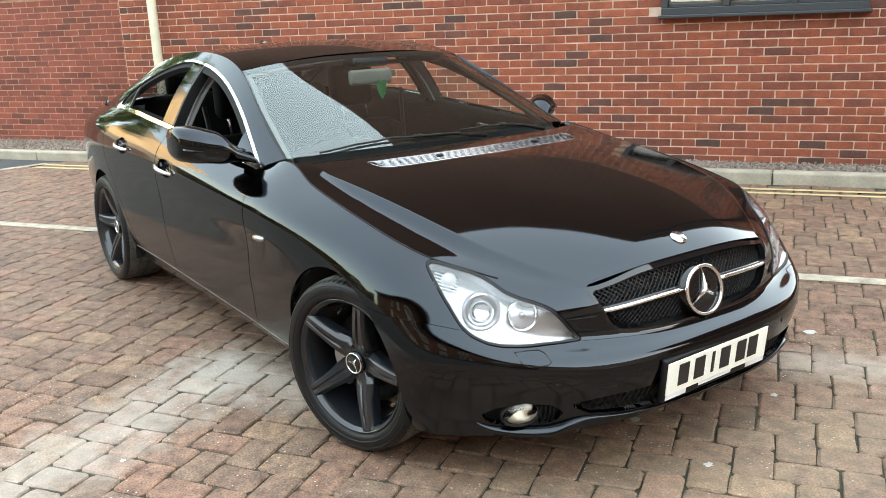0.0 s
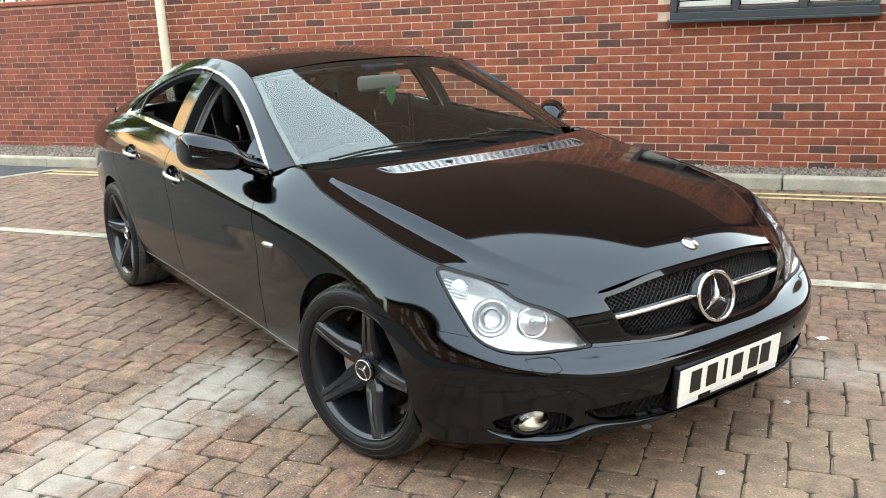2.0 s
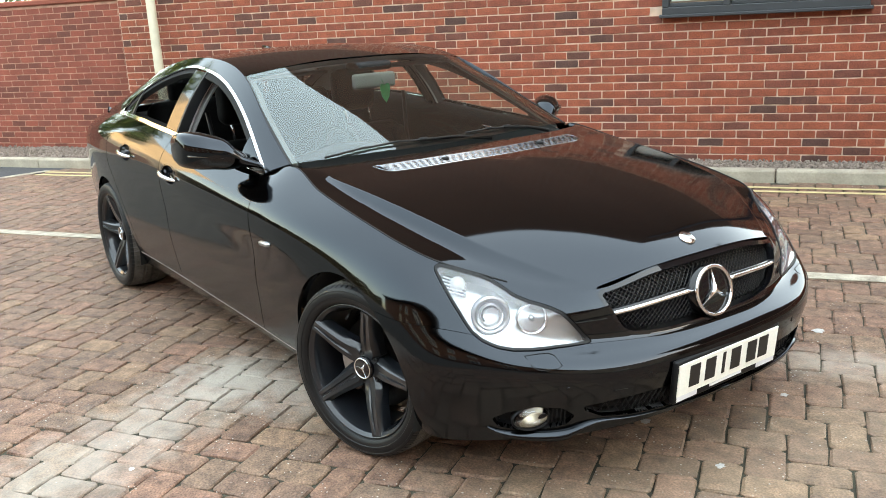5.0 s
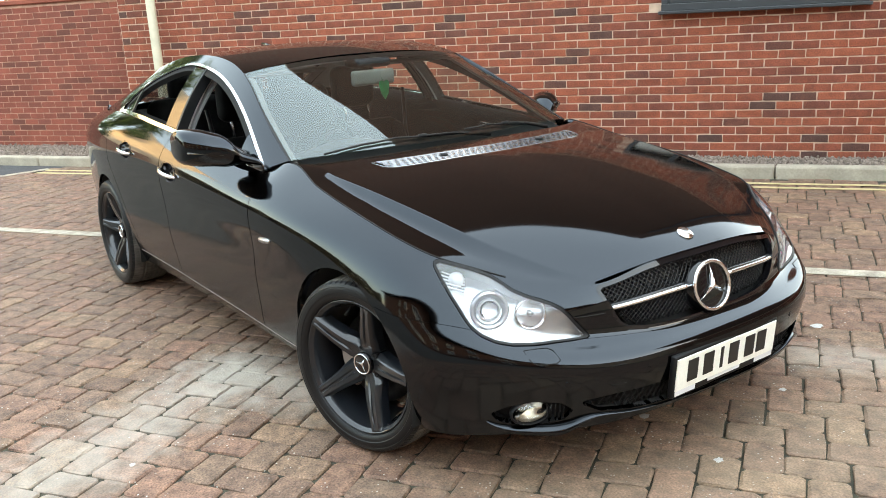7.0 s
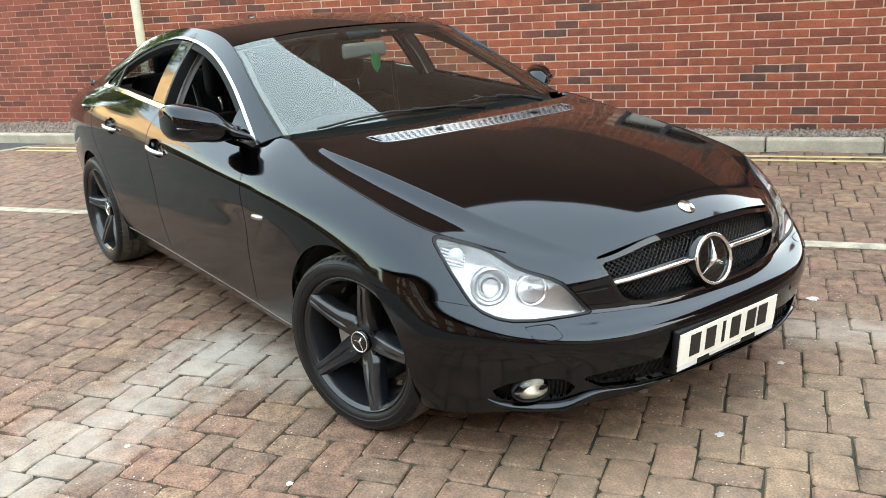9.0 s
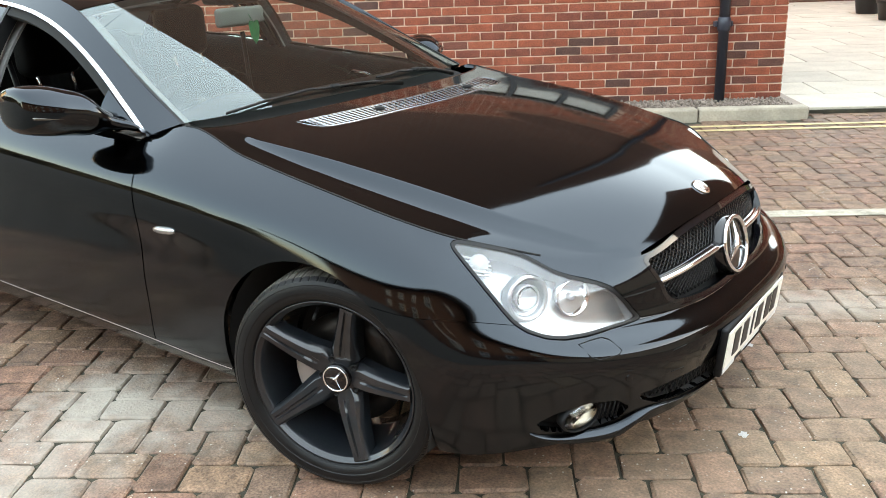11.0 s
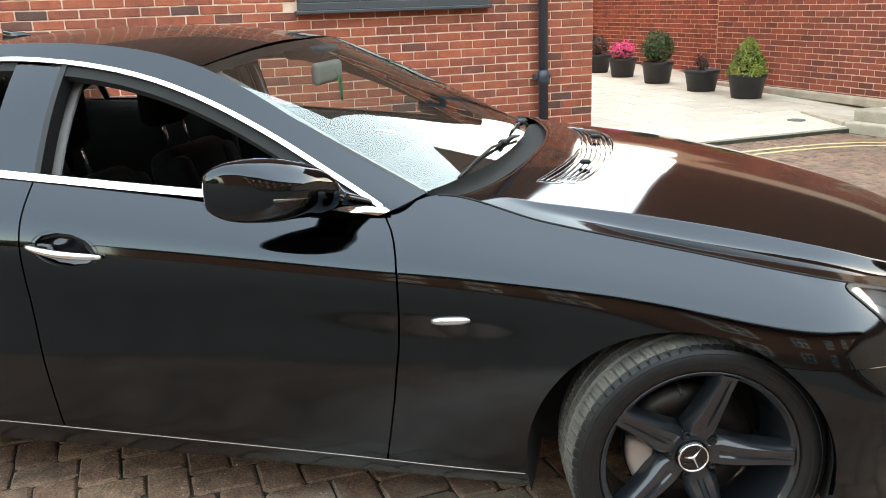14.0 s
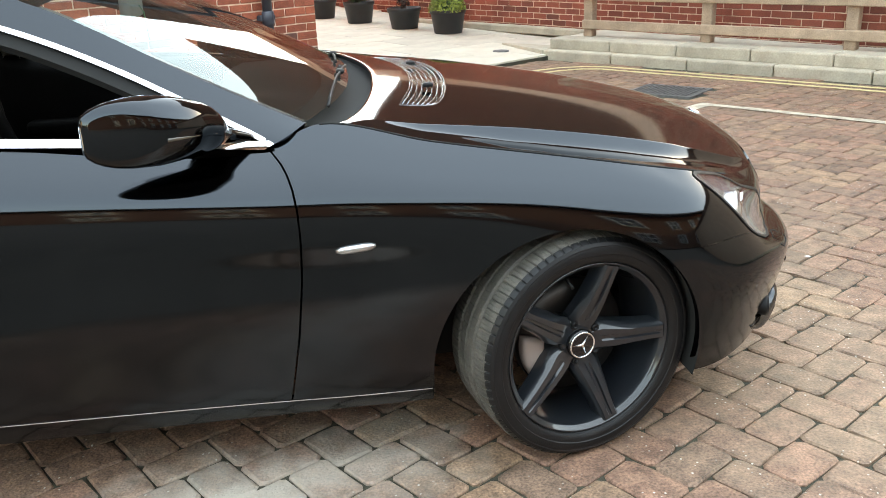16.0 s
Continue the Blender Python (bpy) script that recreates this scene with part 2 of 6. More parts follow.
def course_mat(name, k=1.0, pale=1.0):
    """Brickwork seen only from afar or in reflections."""
    m = bpy.data.materials.new(name)
    m.use_nodes = True
    n, l = m.node_tree.nodes, m.node_tree.links
    t = n.new("ShaderNodeTexBrick")
    t.inputs["Color1"].default_value, t.inputs["Color2"].default_value, t.inputs["Mortar"].default_value = (0.225 * k, 0.082 * k, 0.048 * k, 1), (0.17 * k, 0.064 * k, 0.042 * k, 1), (0.32 * k * pale, 0.21 * k * pale, 0.16 * k * pale, 1)
    for key, value in (("Scale", 1.0), ("Brick Width", 0.225), ("Row Height", 0.075), ("Mortar Size", 0.01)):
        t.inputs[key].default_value = value
    sep, com, add = n.new("ShaderNodeSeparateXYZ"), n.new("ShaderNodeCombineXYZ"), n.new("ShaderNodeMath")
    l.new(n.new("ShaderNodeTexCoord").outputs["Object"], sep.inputs[0])
    l.new(sep.outputs[0], add.inputs[0])
    l.new(sep.outputs[1], add.inputs[1])
    l.new(add.outputs[0], com.inputs[0])
    l.new(sep.outputs[2], com.inputs[1])
    l.new(com.outputs[0], t.inputs["Vector"])
    b = n["Principled BSDF"]
    b.inputs["Roughness"].default_value = 0.85
    l.new(t.outputs["Color"], b.inputs["Base Color"])
    return m


BRICK_COURSES = course_mat("brick_courses", 0.8)
# upper brickwork, shaded in its colour to dim its reflection in the car
BRICK_UPPER = course_mat("darkened_brick_courses", 0.52, 0.75)
# the same courses in a darker tone, for the building opposite
BRICK_DARK = course_mat("dark_brick_courses", 0.55)
MORTAR = mat("mortar", (0.58, 0.41, 0.31), 0.95, vary=0.15, scale=12, bump=0.4, bump_scale=150)
MORTAR_OLD = mat("old_mortar", (0.38, 0.20, 0.14), 0.95, vary=0.25, scale=8, bump=0.4, bump_scale=150)
KERB = mat("kerb_concrete", (0.361, 0.314, 0.245), 0.85, vary=0.18, scale=5, fine=0.12, bump=0.4, bump_scale=120, random_value=0.08)
SLAB = mat("yard_slab", (0.493, 0.440, 0.361), 0.8, vary=0.12, scale=3, fine=0.08, bump=0.3, bump_scale=90, random_value=0.10)
TARMAC = mat("old_brown_tarmac", (0.090, 0.076, 0.062), 0.9, vary=0.2, scale=4, fine=0.2, bump=0.6, bump_scale=200)
ASPHALT = mat("asphalt", (0.05, 0.05, 0.052), 0.9, vary=0.2, scale=4, bump=0.6, bump_scale=200)
WHITELINE = mat("white_line_paint", (0.378, 0.331, 0.258), 0.75, vary=0.38, scale=9, fine=0.3, bump=0.3, bump_scale=120)
YELLOW = mat("yellow_line_paint", (0.533, 0.430, 0.224), 0.7, vary=0.15, scale=14, fine=0.2, bump=0.3, bump_scale=120)
GRAVEL = mat("gravel_stone", (0.215, 0.168, 0.138), 0.85, vary=0.2, scale=20, random_value=0.45, island=True)
FRAMEPAINT = mat("window_frame_paint", (0.035, 0.038, 0.042), 0.45)
PIPE = mat("downpipe_paint", (0.030, 0.034, 0.048), 0.4, vary=0.1, scale=10)
POLE = mat("pole_paint", (0.50, 0.45, 0.33), 0.5, vary=0.1, scale=10)
WOOD = mat("weathered_timber", (0.33, 0.235, 0.165), 0.8, vary=0.22, scale=6, fine=0.2, bump=0.4, bump_scale=80, random_value=0.1)
POT = mat("black_pot", (0.016, 0.016, 0.018), 0.5, vary=0.15, scale=10)
IRON = mat("cast_iron", (0.150, 0.150, 0.150), 0.55, 0.6, vary=0.3, scale=20)
LEAF_DARK = mat("leaf_dark", (0.035, 0.075, 0.02), 0.6, random_value=0.5, island=True)
# darker than LEAF_DARK, keeping the sunlit added belt dull in reflections
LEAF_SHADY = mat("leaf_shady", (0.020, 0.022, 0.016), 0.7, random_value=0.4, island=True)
LEAF_YELLOW = mat("leaf_yellow_green", (0.16, 0.20, 0.03), 0.6, random_value=0.45, island=True)
LEAF_BROWN = mat("leaf_brown", (0.05, 0.03, 0.025), 0.7, random_value=0.4, island=True)
BARK = mat("tree_bark", (0.11, 0.085, 0.065), 0.9, vary=0.3, scale=8, bump=0.8, bump_scale=30)
GUMMARK = mat("pale_gum", (0.484, 0.466, 0.440), 0.8, fine=0.2, scale=20)
PETAL = mat("pink_petal", (0.75, 0.09, 0.26), 0.6, random_value=0.35, island=True)
ROOF = mat("roof_slate", (0.06, 0.06, 0.065), 0.7, vary=0.2, scale=3)
SMOKED = mat("smoked_lens", (0.05, 0.04, 0.03), 0.15, coat=0.6)
RENDER = mat("cream_render", (0.72, 0.57, 0.40), 0.9, vary=0.15, scale=1.5)
BLIND = mat("window_blind", (0.55, 0.53, 0.48), 0.7)

# ---- mesh helpers ----


def part(name, bm, material, parent=None, label="", smooth=True):
    me = bpy.data.meshes.new(name)
    bm.to_mesh(me)
    bm.free()
    me.materials.append(material)
    if smooth:
        me.polygons.foreach_set("use_smooth", [True] * len(me.polygons))
    ob = new(name, me)
    ob.parent = parent
    if label:
        ob["label"] = label
    return ob


def thing(name, label, category, m=None, group="", kind=""):
    ob = new(name)
    if m is not None:
        ob.matrix_world = m
    return tagged(ob, label, category, group, kind)


def sharp(ob, degrees=35):
    """Edges sharper than the angle stay crisp."""
    me = ob.data
    bm = bmesh.new()
    bm.from_mesh(me)
    for e in bm.edges:
        if len(e.link_faces) == 2 and e.calc_face_angle(0) > radians(degrees):
            e.smooth = False
    bm.to_mesh(me)
    bm.free()
    return ob


def box_bm(size, centre=(0, 0, 0), bevel=0.0, segs=1, m=None, bm=None):
    bm = bm or bmesh.new()
    r = bmesh.ops.create_cube(bm, size=1.0, matrix=Matrix.Translation(centre) @ Matrix.Diagonal((*size, 1)))
    if bevel:
        es = list({e for v in r["verts"] for e in v.link_edges})
        out = bmesh.ops.bevel(bm, geom=es, offset=bevel, segments=segs, affect="EDGES", profile=0.5)
        vs = list({v for f in out["faces"] for v in f.verts} | {v for v in r["verts"] if v.is_valid})
    else:
        vs = r["verts"]
    if m is not None:
        bmesh.ops.transform(bm, matrix=m, verts=vs)
    return bm


def lathe_bm(profile, n=40, axis="z", bm=None, m=None):
    """Profile of (radius, height) turned round the axis; closed where the radius is nil."""
    bm = bm or bmesh.new()
    rings = []
    for r, h in profile:
        ring = []
        for k in range(n):
            a = 2 * math.pi * k / n
            c, s = r * math.cos(a), r * math.sin(a)
            p = Vector((c, s, h)) if axis == "z" else Vector((c, h, s))
            ring.append(bm.verts.new(m @ p if m is not None else p))
        rings.append(ring)
    for a, b in zip(rings, rings[1:]):
        for k in range(n):
            bm.faces.new((a[k], a[(k + 1) % n], b[(k + 1) % n], b[k]))
    bmesh.ops.remove_doubles(bm, verts=[v for r in rings for v in r], dist=1e-6)
    bmesh.ops.recalc_face_normals(bm, faces=bm.faces)
    return bm


def tube_bm(points, radius, n=10, bm=None, closed=False):
    """A round bar along points; radius may be a list."""
    bm = bm or bmesh.new()
    pts = [Vector(p) for p in points]
    rings = []
    for k, p in enumerate(pts):
        if closed:
            d = (pts[(k + 1) % len(pts)] - pts[k - 1]).normalized()
        else:
            d = (pts[min(k + 1, len(pts) - 1)] - pts[max(k - 1, 0)]).normalized()
        side = d.cross(Vector((0, 0, 1)) if abs(d.z) < 0.95 else Vector((0, 1, 0))).normalized()
        up = side.cross(d)
        r = float(radius[k] if isinstance(radius, (list, tuple)) else radius)
        rings.append([bm.verts.new(p + r * (math.cos(2 * math.pi * j / n) * side + math.sin(2 * math.pi * j / n) * up)) for j in range(n)])
    pairs = list(zip(rings, rings[1:])) + ([(rings[-1], rings[0])] if closed else [])
    for a, b in pairs:
        for j in range(n):
            bm.faces.new((a[j], a[(j + 1) % n], b[(j + 1) % n], b[j]))
    if not closed:
        bm.faces.new(rings[0][::-1])
        bm.faces.new(rings[-1])
    bmesh.ops.recalc_face_normals(bm, faces=bm.faces)
    return bm


def prism_bm(outline, h0, h1, bevel=0.0, bm=None, m=None, segs=2):
    """A flat outline (x, y) raised from h0 to h1."""
    bm = bm or bmesh.new()
    lo = [bm.verts.new((x, y, h0)) for x, y in outline]
    hi = [bm.verts.new((x, y, h1)) for x, y in outline]
    n = len(lo)
    faces = [bm.faces.new(lo[::-1]), bm.faces.new(hi)]
    faces += [bm.faces.new((lo[k], lo[(k + 1) % n], hi[(k + 1) % n], hi[k])) for k in range(n)]
    bmesh.ops.recalc_face_normals(bm, faces=faces)
    vs = lo + hi
    if bevel:
        es = [e for e in faces[1].edges]
        out = bmesh.ops.bevel(bm, geom=es, offset=bevel, segments=segs, affect="EDGES", profile=0.5)
        vs = list({v for v in vs if v.is_valid} | {v for f in out["faces"] for v in f.verts})
    if m is not None:
        bmesh.ops.transform(bm, matrix=m, verts=vs)
    return bm


def spline(points, t, local=False):
    """Values at t (0 to len - 1) of a smooth curve through the points, by their spacing; local: each bend shaped by its neighbours alone."""
    p = np.asarray(points, float)
    k = np.r_[0, np.cumsum(np.maximum(np.linalg.norm(np.diff(p, axis=0), axis=1), 1e-6) ** 0.7)]
    t = np.asarray(t, float)
    i = np.clip(np.floor(t).astype(int), 0, len(p) - 2)
    x = k[i] + (t - i) * (k[i + 1] - k[i])
    s = np.diff(p, axis=0) / np.diff(k)[:, None]
    h = np.diff(k)
    m = np.empty_like(p)
    m[0], m[-1] = s[0], s[-1]
    if len(p) > 2 and not local:
        q = len(p)
        a = np.zeros((q, q))
        r = np.zeros_like(p)
        a[0, :2], a[-1, -2:] = (2, 1), (1, 2)
        r[0], r[-1] = 3 * s[0], 3 * s[-1]
        for j in range(1, q - 1):
            a[j, j - 1], a[j, j], a[j, j + 1] = h[j], 2 * (h[j - 1] + h[j]), h[j - 1]
            r[j] = 3 * (h[j] * s[j - 1] + h[j - 1] * s[j])
        m = np.linalg.solve(a, r)
    elif len(p) > 2:
        m[1:-1] = (s[:-1] * h[1:, None] + s[1:] * h[:-1, None]) / (h[1:] + h[:-1])[:, None]
    hh = (k[i + 1] - k[i])[:, None]
    q = ((x - k[i]) / (k[i + 1] - k[i]))[:, None]
    return (2 * q**3 - 3 * q**2 + 1) * p[i] + (q**3 - 2 * q**2 + q) * hh * m[i] + (3 * q**2 - 2 * q**3) * p[i + 1] + (q**3 - q**2) * hh * m[i + 1]


def surface(levels, us, vs):
    """A grid over level curves: rows of x, y, z, u, v as quads, u along a curve and v from curve to curve."""
    curves = np.array([spline(c, us, c is L4) for c in levels])
    grid = np.empty((len(us), len(vs), 5))
    for a in range(len(us)):
        grid[a, :, :3] = spline(curves[:, a], vs)
    grid[..., 3], grid[..., 4] = np.asarray(us)[:, None], np.asarray(vs)[None]
    return grid


def quads(grid):
    return [np.array((grid[a, b], grid[a + 1, b], grid[a + 1, b + 1], grid[a, b + 1])) for a in range(grid.shape[0] - 1) for b in range(grid.shape[1] - 1)]


def keep(polys, f, limit=0.0):
    """The parts of the polygons where f of their points is over the limit."""
    out = []
    for p in polys:
        g = f(p) - limit
        if (g >= 0).all():
            out.append(p)
        elif (g > 0).any():
            q = []
            for k in range(len(p)):
                a, b, ga, gb = p[k - 1], p[k], g[k - 1], g[k]
                if (ga < 0) != (gb < 0):
                    q.append(a + (b - a) * ga / (ga - gb))
                if gb >= 0:
                    q.append(b)
            if len(q) > 2:
                out.append(np.array(q))
    return out


def outline_f(outline, cols=(3, 4), scale=(1.0, 1.0)):
    """How far inside (over nil) or outside of an outline a point lies, in two of its columns."""
    o = np.array(outline, float) * scale
    a, d = o, np.roll(o, -1, 0) - o

    def f(p):
        q = p[:, list(cols)] * scale
        r = q[:, None] - a[None]
        t = np.clip((r * d).sum(-1) / (d * d).sum(-1), 0, 1)
        dist = np.sqrt(((r - t[..., None] * d) ** 2).sum(-1)).min(1)
        y0, y1 = a[:, 1], (a + d)[:, 1]
        cross = (y0[None] > q[:, 1:2]) != (y1[None] > q[:, 1:2])
        with np.errstate(divide="ignore", invalid="ignore"):
            xs = a[:, 0] + (q[:, 1:2] - y0) * d[:, 0] / d[:, 1]
        inside = (cross & (q[:, :1] < xs)).sum(1) % 2 == 1
        return np.where(inside, dist, -dist)

    return f


def skin(name, polys, side, material, parent, label="", thick=0.004, lift=0.0, flip=False, closed=False):
    """A sheet of polygons as one part, on the car's right (-1) or left (1), lifted off along its face and thickened inwards."""
    bm = bmesh.new()
    for p in polys:
        vs = [bm.verts.new((q[0], side * q[1], q[2])) for q in (p if (side > 0) != flip else p[::-1])]
        bm.faces.new(vs)
    bmesh.ops.remove_doubles(bm, verts=bm.verts, dist=4e-5)
    bmesh.ops.dissolve_degenerate(bm, dist=1e-5, edges=bm.edges)
    if lift or thick:
        bm.normal_update()
        normals = {v: v.normal.copy() for v in bm.verts}
        for v in bm.verts:
            v.co += normals[v] * lift
        if thick:
            rim = [e for e in bm.edges if len(e.link_faces) == 1]
            back = {}
            fronts = list(bm.faces)
            front_set = set(fronts)
            for v in list(bm.verts) if closed else []:
                back[v] = bm.verts.new(v.co - normals[v] * thick)
            for f in fronts if closed else []:
                bm.faces.new([back[v] for v in reversed(f.verts)])
            for e in rim:
                for v in e.verts:
                    if v not in back:
                        back[v] = bm.verts.new(v.co - normals[v] * thick)
            for e in rim:
                l = [q for q in e.link_loops if q.face in front_set][0]
                a, b = l.vert, l.link_loop_next.vert
                f = bm.faces.new((b, a, back[a], back[b]))
            for e in bm.edges:
                if len(e.link_faces) == 2 and e.calc_face_angle(0) > radians(50):
                    e.smooth = False
    return part(name, bm, material, parent, label)

# ---- the large structure: s runs along the brick wall, d away from the car park ----
ALONG = 32.5
G = pose(0, 0, 0, 0, 0, ALONG)
YARD = pose(0, 0, 0, 0, 0, -51.0)


def structure(name, bm, material, label, category, m=G, smooth=False):
    ob = part(name, bm, material, smooth=smooth)
    ob.matrix_world = m
    return tagged(ob, label, category, kind="structure")


ground = structure("ground", prism_bm([(-400, -400), (400, -400), (400, 400), (-400, 400)], -0.3, -0.012), JOINT, "dark earthy ground between and under the block paving", "ground", G)
WALL_D, KERB_D = 5.08, 4.50
wall_main = structure("wall_north", box_bm((9.0, 0.30, 2.75), (-1.905, WALL_D + 0.165, 1.325)), MORTAR, "red brick building wall with pale mortar joints", "wall")
wall_upper = structure("wall_north_upper", box_bm((9.0, 0.32, 5.8), (-1.905, WALL_D + 0.160, 5.602)), BRICK_UPPER, "upper storeys of the red brick building", "wall")
wall_return = structure("wall_return", box_bm((0.30, 26.0, 8.352), (2.433, WALL_D + 13.32, 4.126)), BRICK_COURSES, "brick side wall of the building round the corner", "wall")
wall_garden = structure("wall_garden", box_bm((26.0, 0.25, 1.84), (-19.05, 5.66, 0.96)), MORTAR_OLD, "lower old red brick garden wall behind gravel", "wall")
garden_coping = structure("wall_coping", box_bm((26.0, 0.31, 0.07), (-19.05, 5.66, 1.915), 0.015), BRICK_OLD, "brick coping along the garden wall", "coping")
# unseen run and top courses past the yard are added to block low sun
wall_yard = structure("wall_yard", box_bm((0.30, 22.4, 3.0), (6.78, 8.5 - 11.2, 1.4)), MORTAR, "red brick boundary wall of the paved yard", "wall")
wall_yard_back = structure("wall_yard_back", box_bm((0.30, 6.0, 3.0), (7.40, 8.5 + 3.0, 1.4)), MORTAR, "set back red brick wall behind the plant pots", "wall")
wall_yard_end = structure("wall_yard_end", box_bm((5.3, 0.30, 3.2), (4.95, 14.3, 1.5)), BRICK_COURSES, "brick wall closing the far end of the yard", "wall")
wall_yard_pier = structure("wall_yard_pier", box_bm((0.60, 0.30, 3.0), (6.94, 8.352, 1.4)), BRICK_COURSES, "brick pier where the yard wall steps back", "wall")
wall_yard_upper = structure("wall_yard_upper", box_bm((0.32, 7.49, 5.4), (6.79, 4.745, 5.602)), BRICK_UPPER, "taller part of the yard's brick wall", "wall")
wall_yard_top = structure("wall_yard_top", box_bm((0.32, 14.9, 0.5), (6.79, 0.998 - 7.45, 3.152)), BRICK_UPPER, "top courses of the yard's brick wall", "wall")
plinth = structure("trim_plinth", box_bm((0.12, 15.6, 0.10), (6.57, 8.4 - 7.8, 0.15), 0.015), KERB, "low concrete plinth along the foot of the yard wall", "plinth")
opposite = structure("wall_opposite", box_bm((60.0, 0.4, 6.5), (0.0, -14.0, 3.25)), BRICK_DARK, "brick building across the car park", "wall")
opposite_roof = structure("roof_opposite", box_bm((61.0, 6.0, 0.25), (0.0, -15.5, 6.62)), ROOF, "dark roof of the building across the car park", "roof")
west_end = structure("wall_west", box_bm((6.4, 0.4, 9.0), (0, 0, 4.5)), RENDER, "sunlit cream building at the far end of the road", "wall", G @ pose(-24.6, 7.4, 0, 0, 0, 64.0))

gravel_bed = structure("gravel_bed", box_bm((60.0, 1.3, 0.10), (-27.3, KERB_D + 0.13 + 0.65, 0.02)), GRAVEL, "bed of gravel between kerb and wall", "gravel")
yard = structure("yard_base", prism_bm([(2.62, 4.70), (5.55, 4.70), (6.7, 6.0), (6.7, 14.2), (2.62, 14.2)], -0.02, 0.03), JOINT, "pale stone slab paving of the yard", "paving")


def flat_strip(name, material, label, points, width, z=0.004, m=G, kind="structure", thick=0.003):
    """A painted line along points, square across."""
    bm = bmesh.new()
    pts = [Vector((*p, 0)) for p in points]
    ring = []
    for k, p in enumerate(pts):
        d = (pts[min(k + 1, len(pts) - 1)] - pts[max(k - 1, 0)]).normalized()
        if 0 < k < len(pts) - 1:
            a, b = (pts[k] - pts[k - 1]).normalized(), (pts[k + 1] - pts[k]).normalized()
            grow = 1 / max(0.5, math.cos(a.angle(b) / 2))
        else:
            grow = 1
        s = Vector((-d.y, d.x, 0)) * width / 2 * grow
        ring.append([bm.verts.new(p + s + Vector((0, 0, z))), bm.verts.new(p - s + Vector((0, 0, z))), bm.verts.new(p - s + Vector((0, 0, z - thick))), bm.verts.new(p + s + Vector((0, 0, z - thick)))])
    for a, b in zip(ring, ring[1:]):
        for k in range(4):
            bm.faces.new((a[k], a[(k + 1) % 4], b[(k + 1) % 4], b[k]))
    bmesh.ops.recalc_face_normals(bm, faces=bm.faces)
    ob = part(name, bm, material, smooth=False)
    ob.matrix_world = m
    return tagged(ob, label, "road marking", kind=kind)


def yard_to_main(ku, kn):
    v = G.inverted() @ YARD @ Vector((ku, kn, 0))
    return (v.x, v.y)


bay_corner = yard_to_main(-1.35, 4.34)
flat_strip("bay_line", WHITELINE, "worn white parking bay line on the block paving", [(-7.2, 1.76), (bay_corner[0], 1.80), yard_to_main(6.0, 4.30)], 0.10)
flat_strip("bay_line_far", WHITELINE, "worn white line at the end of the parking bays", [(-7.05, 4.30), (-7.6, 3.2), (-8.2, 1.7)], 0.10)
for off, name in ((0.0, "yellow_line"), (0.16, "yellow_line_inner")):
    pts = [(-7.0, 4.22 - off), (4.2 - off, 4.26 - off)]
    a, b = Vector((4.2 - off, 4.26 - off)), Vector(yard_to_main(-3.1, 5.72 - off))
    c = Vector((5.25 - off, 4.26 - off * 1.1))
    pts += [tuple((1 - q) ** 2 * a + 2 * q * (1 - q) * c + q * q * b) for q in (0.25, 0.5, 0.75, 1.0)]
    pts += [yard_to_main(7.0, 5.72 - off)]
    flat_strip(name, YELLOW, "pale yellow no-parking line painted on the paving", pts, 0.055)


def kerb_stone(length, height, width):
    return box_bm((length, width, height), (0, 0, height / 2), 0.018, 2)


kerb = thing("kerb", "row of weathered concrete kerb stones before the gravel", "kerb", G, kind="structure")
for k in range(16):
    part("kerb_stone", kerb_stone(0.905, 0.24, 0.13), KERB, kerb, smooth=False).matrix_local = pose(2.20 - 0.915 * k, KERB_D + 0.065, -0.14, 0, 0, 0)
yard_kerb = thing("yard_kerb", "two-tier stone kerb at the edge of the yard", "kerb", YARD, kind="structure")
for k in range(12):
    part("kerb_stone", kerb_stone(0.89, 0.22, 0.16), KERB, yard_kerb, smooth=False).matrix_local = pose(-3.68 + 0.9 * k, 6.03, -0.12)
    part("kerb_stone", kerb_stone(0.79, 0.13, 0.30), KERB, yard_kerb, smooth=False).matrix_local = pose(-3.72 + 0.8 * k, 6.22, 0.09)
raised = structure("raised_walk", prism_bm([(-4.1, 6.30), (8.0, 6.30), (8.0, 7.6), (-4.1, 7.2)], -0.02, 0.205), SLAB, "raised pale slab walk behind the kerb", "paving", YARD)
ramp = part("kerb_ramp", prism_bm([(-4.15, 5.95), (-4.12, 6.36), (-5.0, 6.30)], -0.02, 0.10, 0.01), KERB, yard_kerb, smooth=False)

# ---- window, pipe, pole ----
window = thing("window_1", "dark grey framed window with three lights in the brick wall", "window", G, kind="structure")
wx0, wx1, wz0, wz1 = -0.21, 1.50, 1.41, 2.05
for x in (wx0 + 0.03, 0.35, 0.91, wx1 - 0.03):
    part("window_frame", box_bm((0.06, 0.09, wz1 - wz0 - 0.13), (x, WALL_D - 0.02, (wz0 + wz1) / 2), 0.006), FRAMEPAINT, window, smooth=False)
for z in (wz0 + 0.035, wz1 - 0.03):
    part("window_frame", box_bm((wx1 - wx0, 0.094, 0.065), ((wx0 + wx1) / 2, WALL_D - 0.02, z), 0.006), FRAMEPAINT, window, smooth=False)
part("window_sill", box_bm((wx1 - wx0 + 0.05, 0.11, 0.03), ((wx0 + wx1) / 2, WALL_D - 0.035, wz0 - 0.01), 0.006), FRAMEPAINT, window, smooth=False)
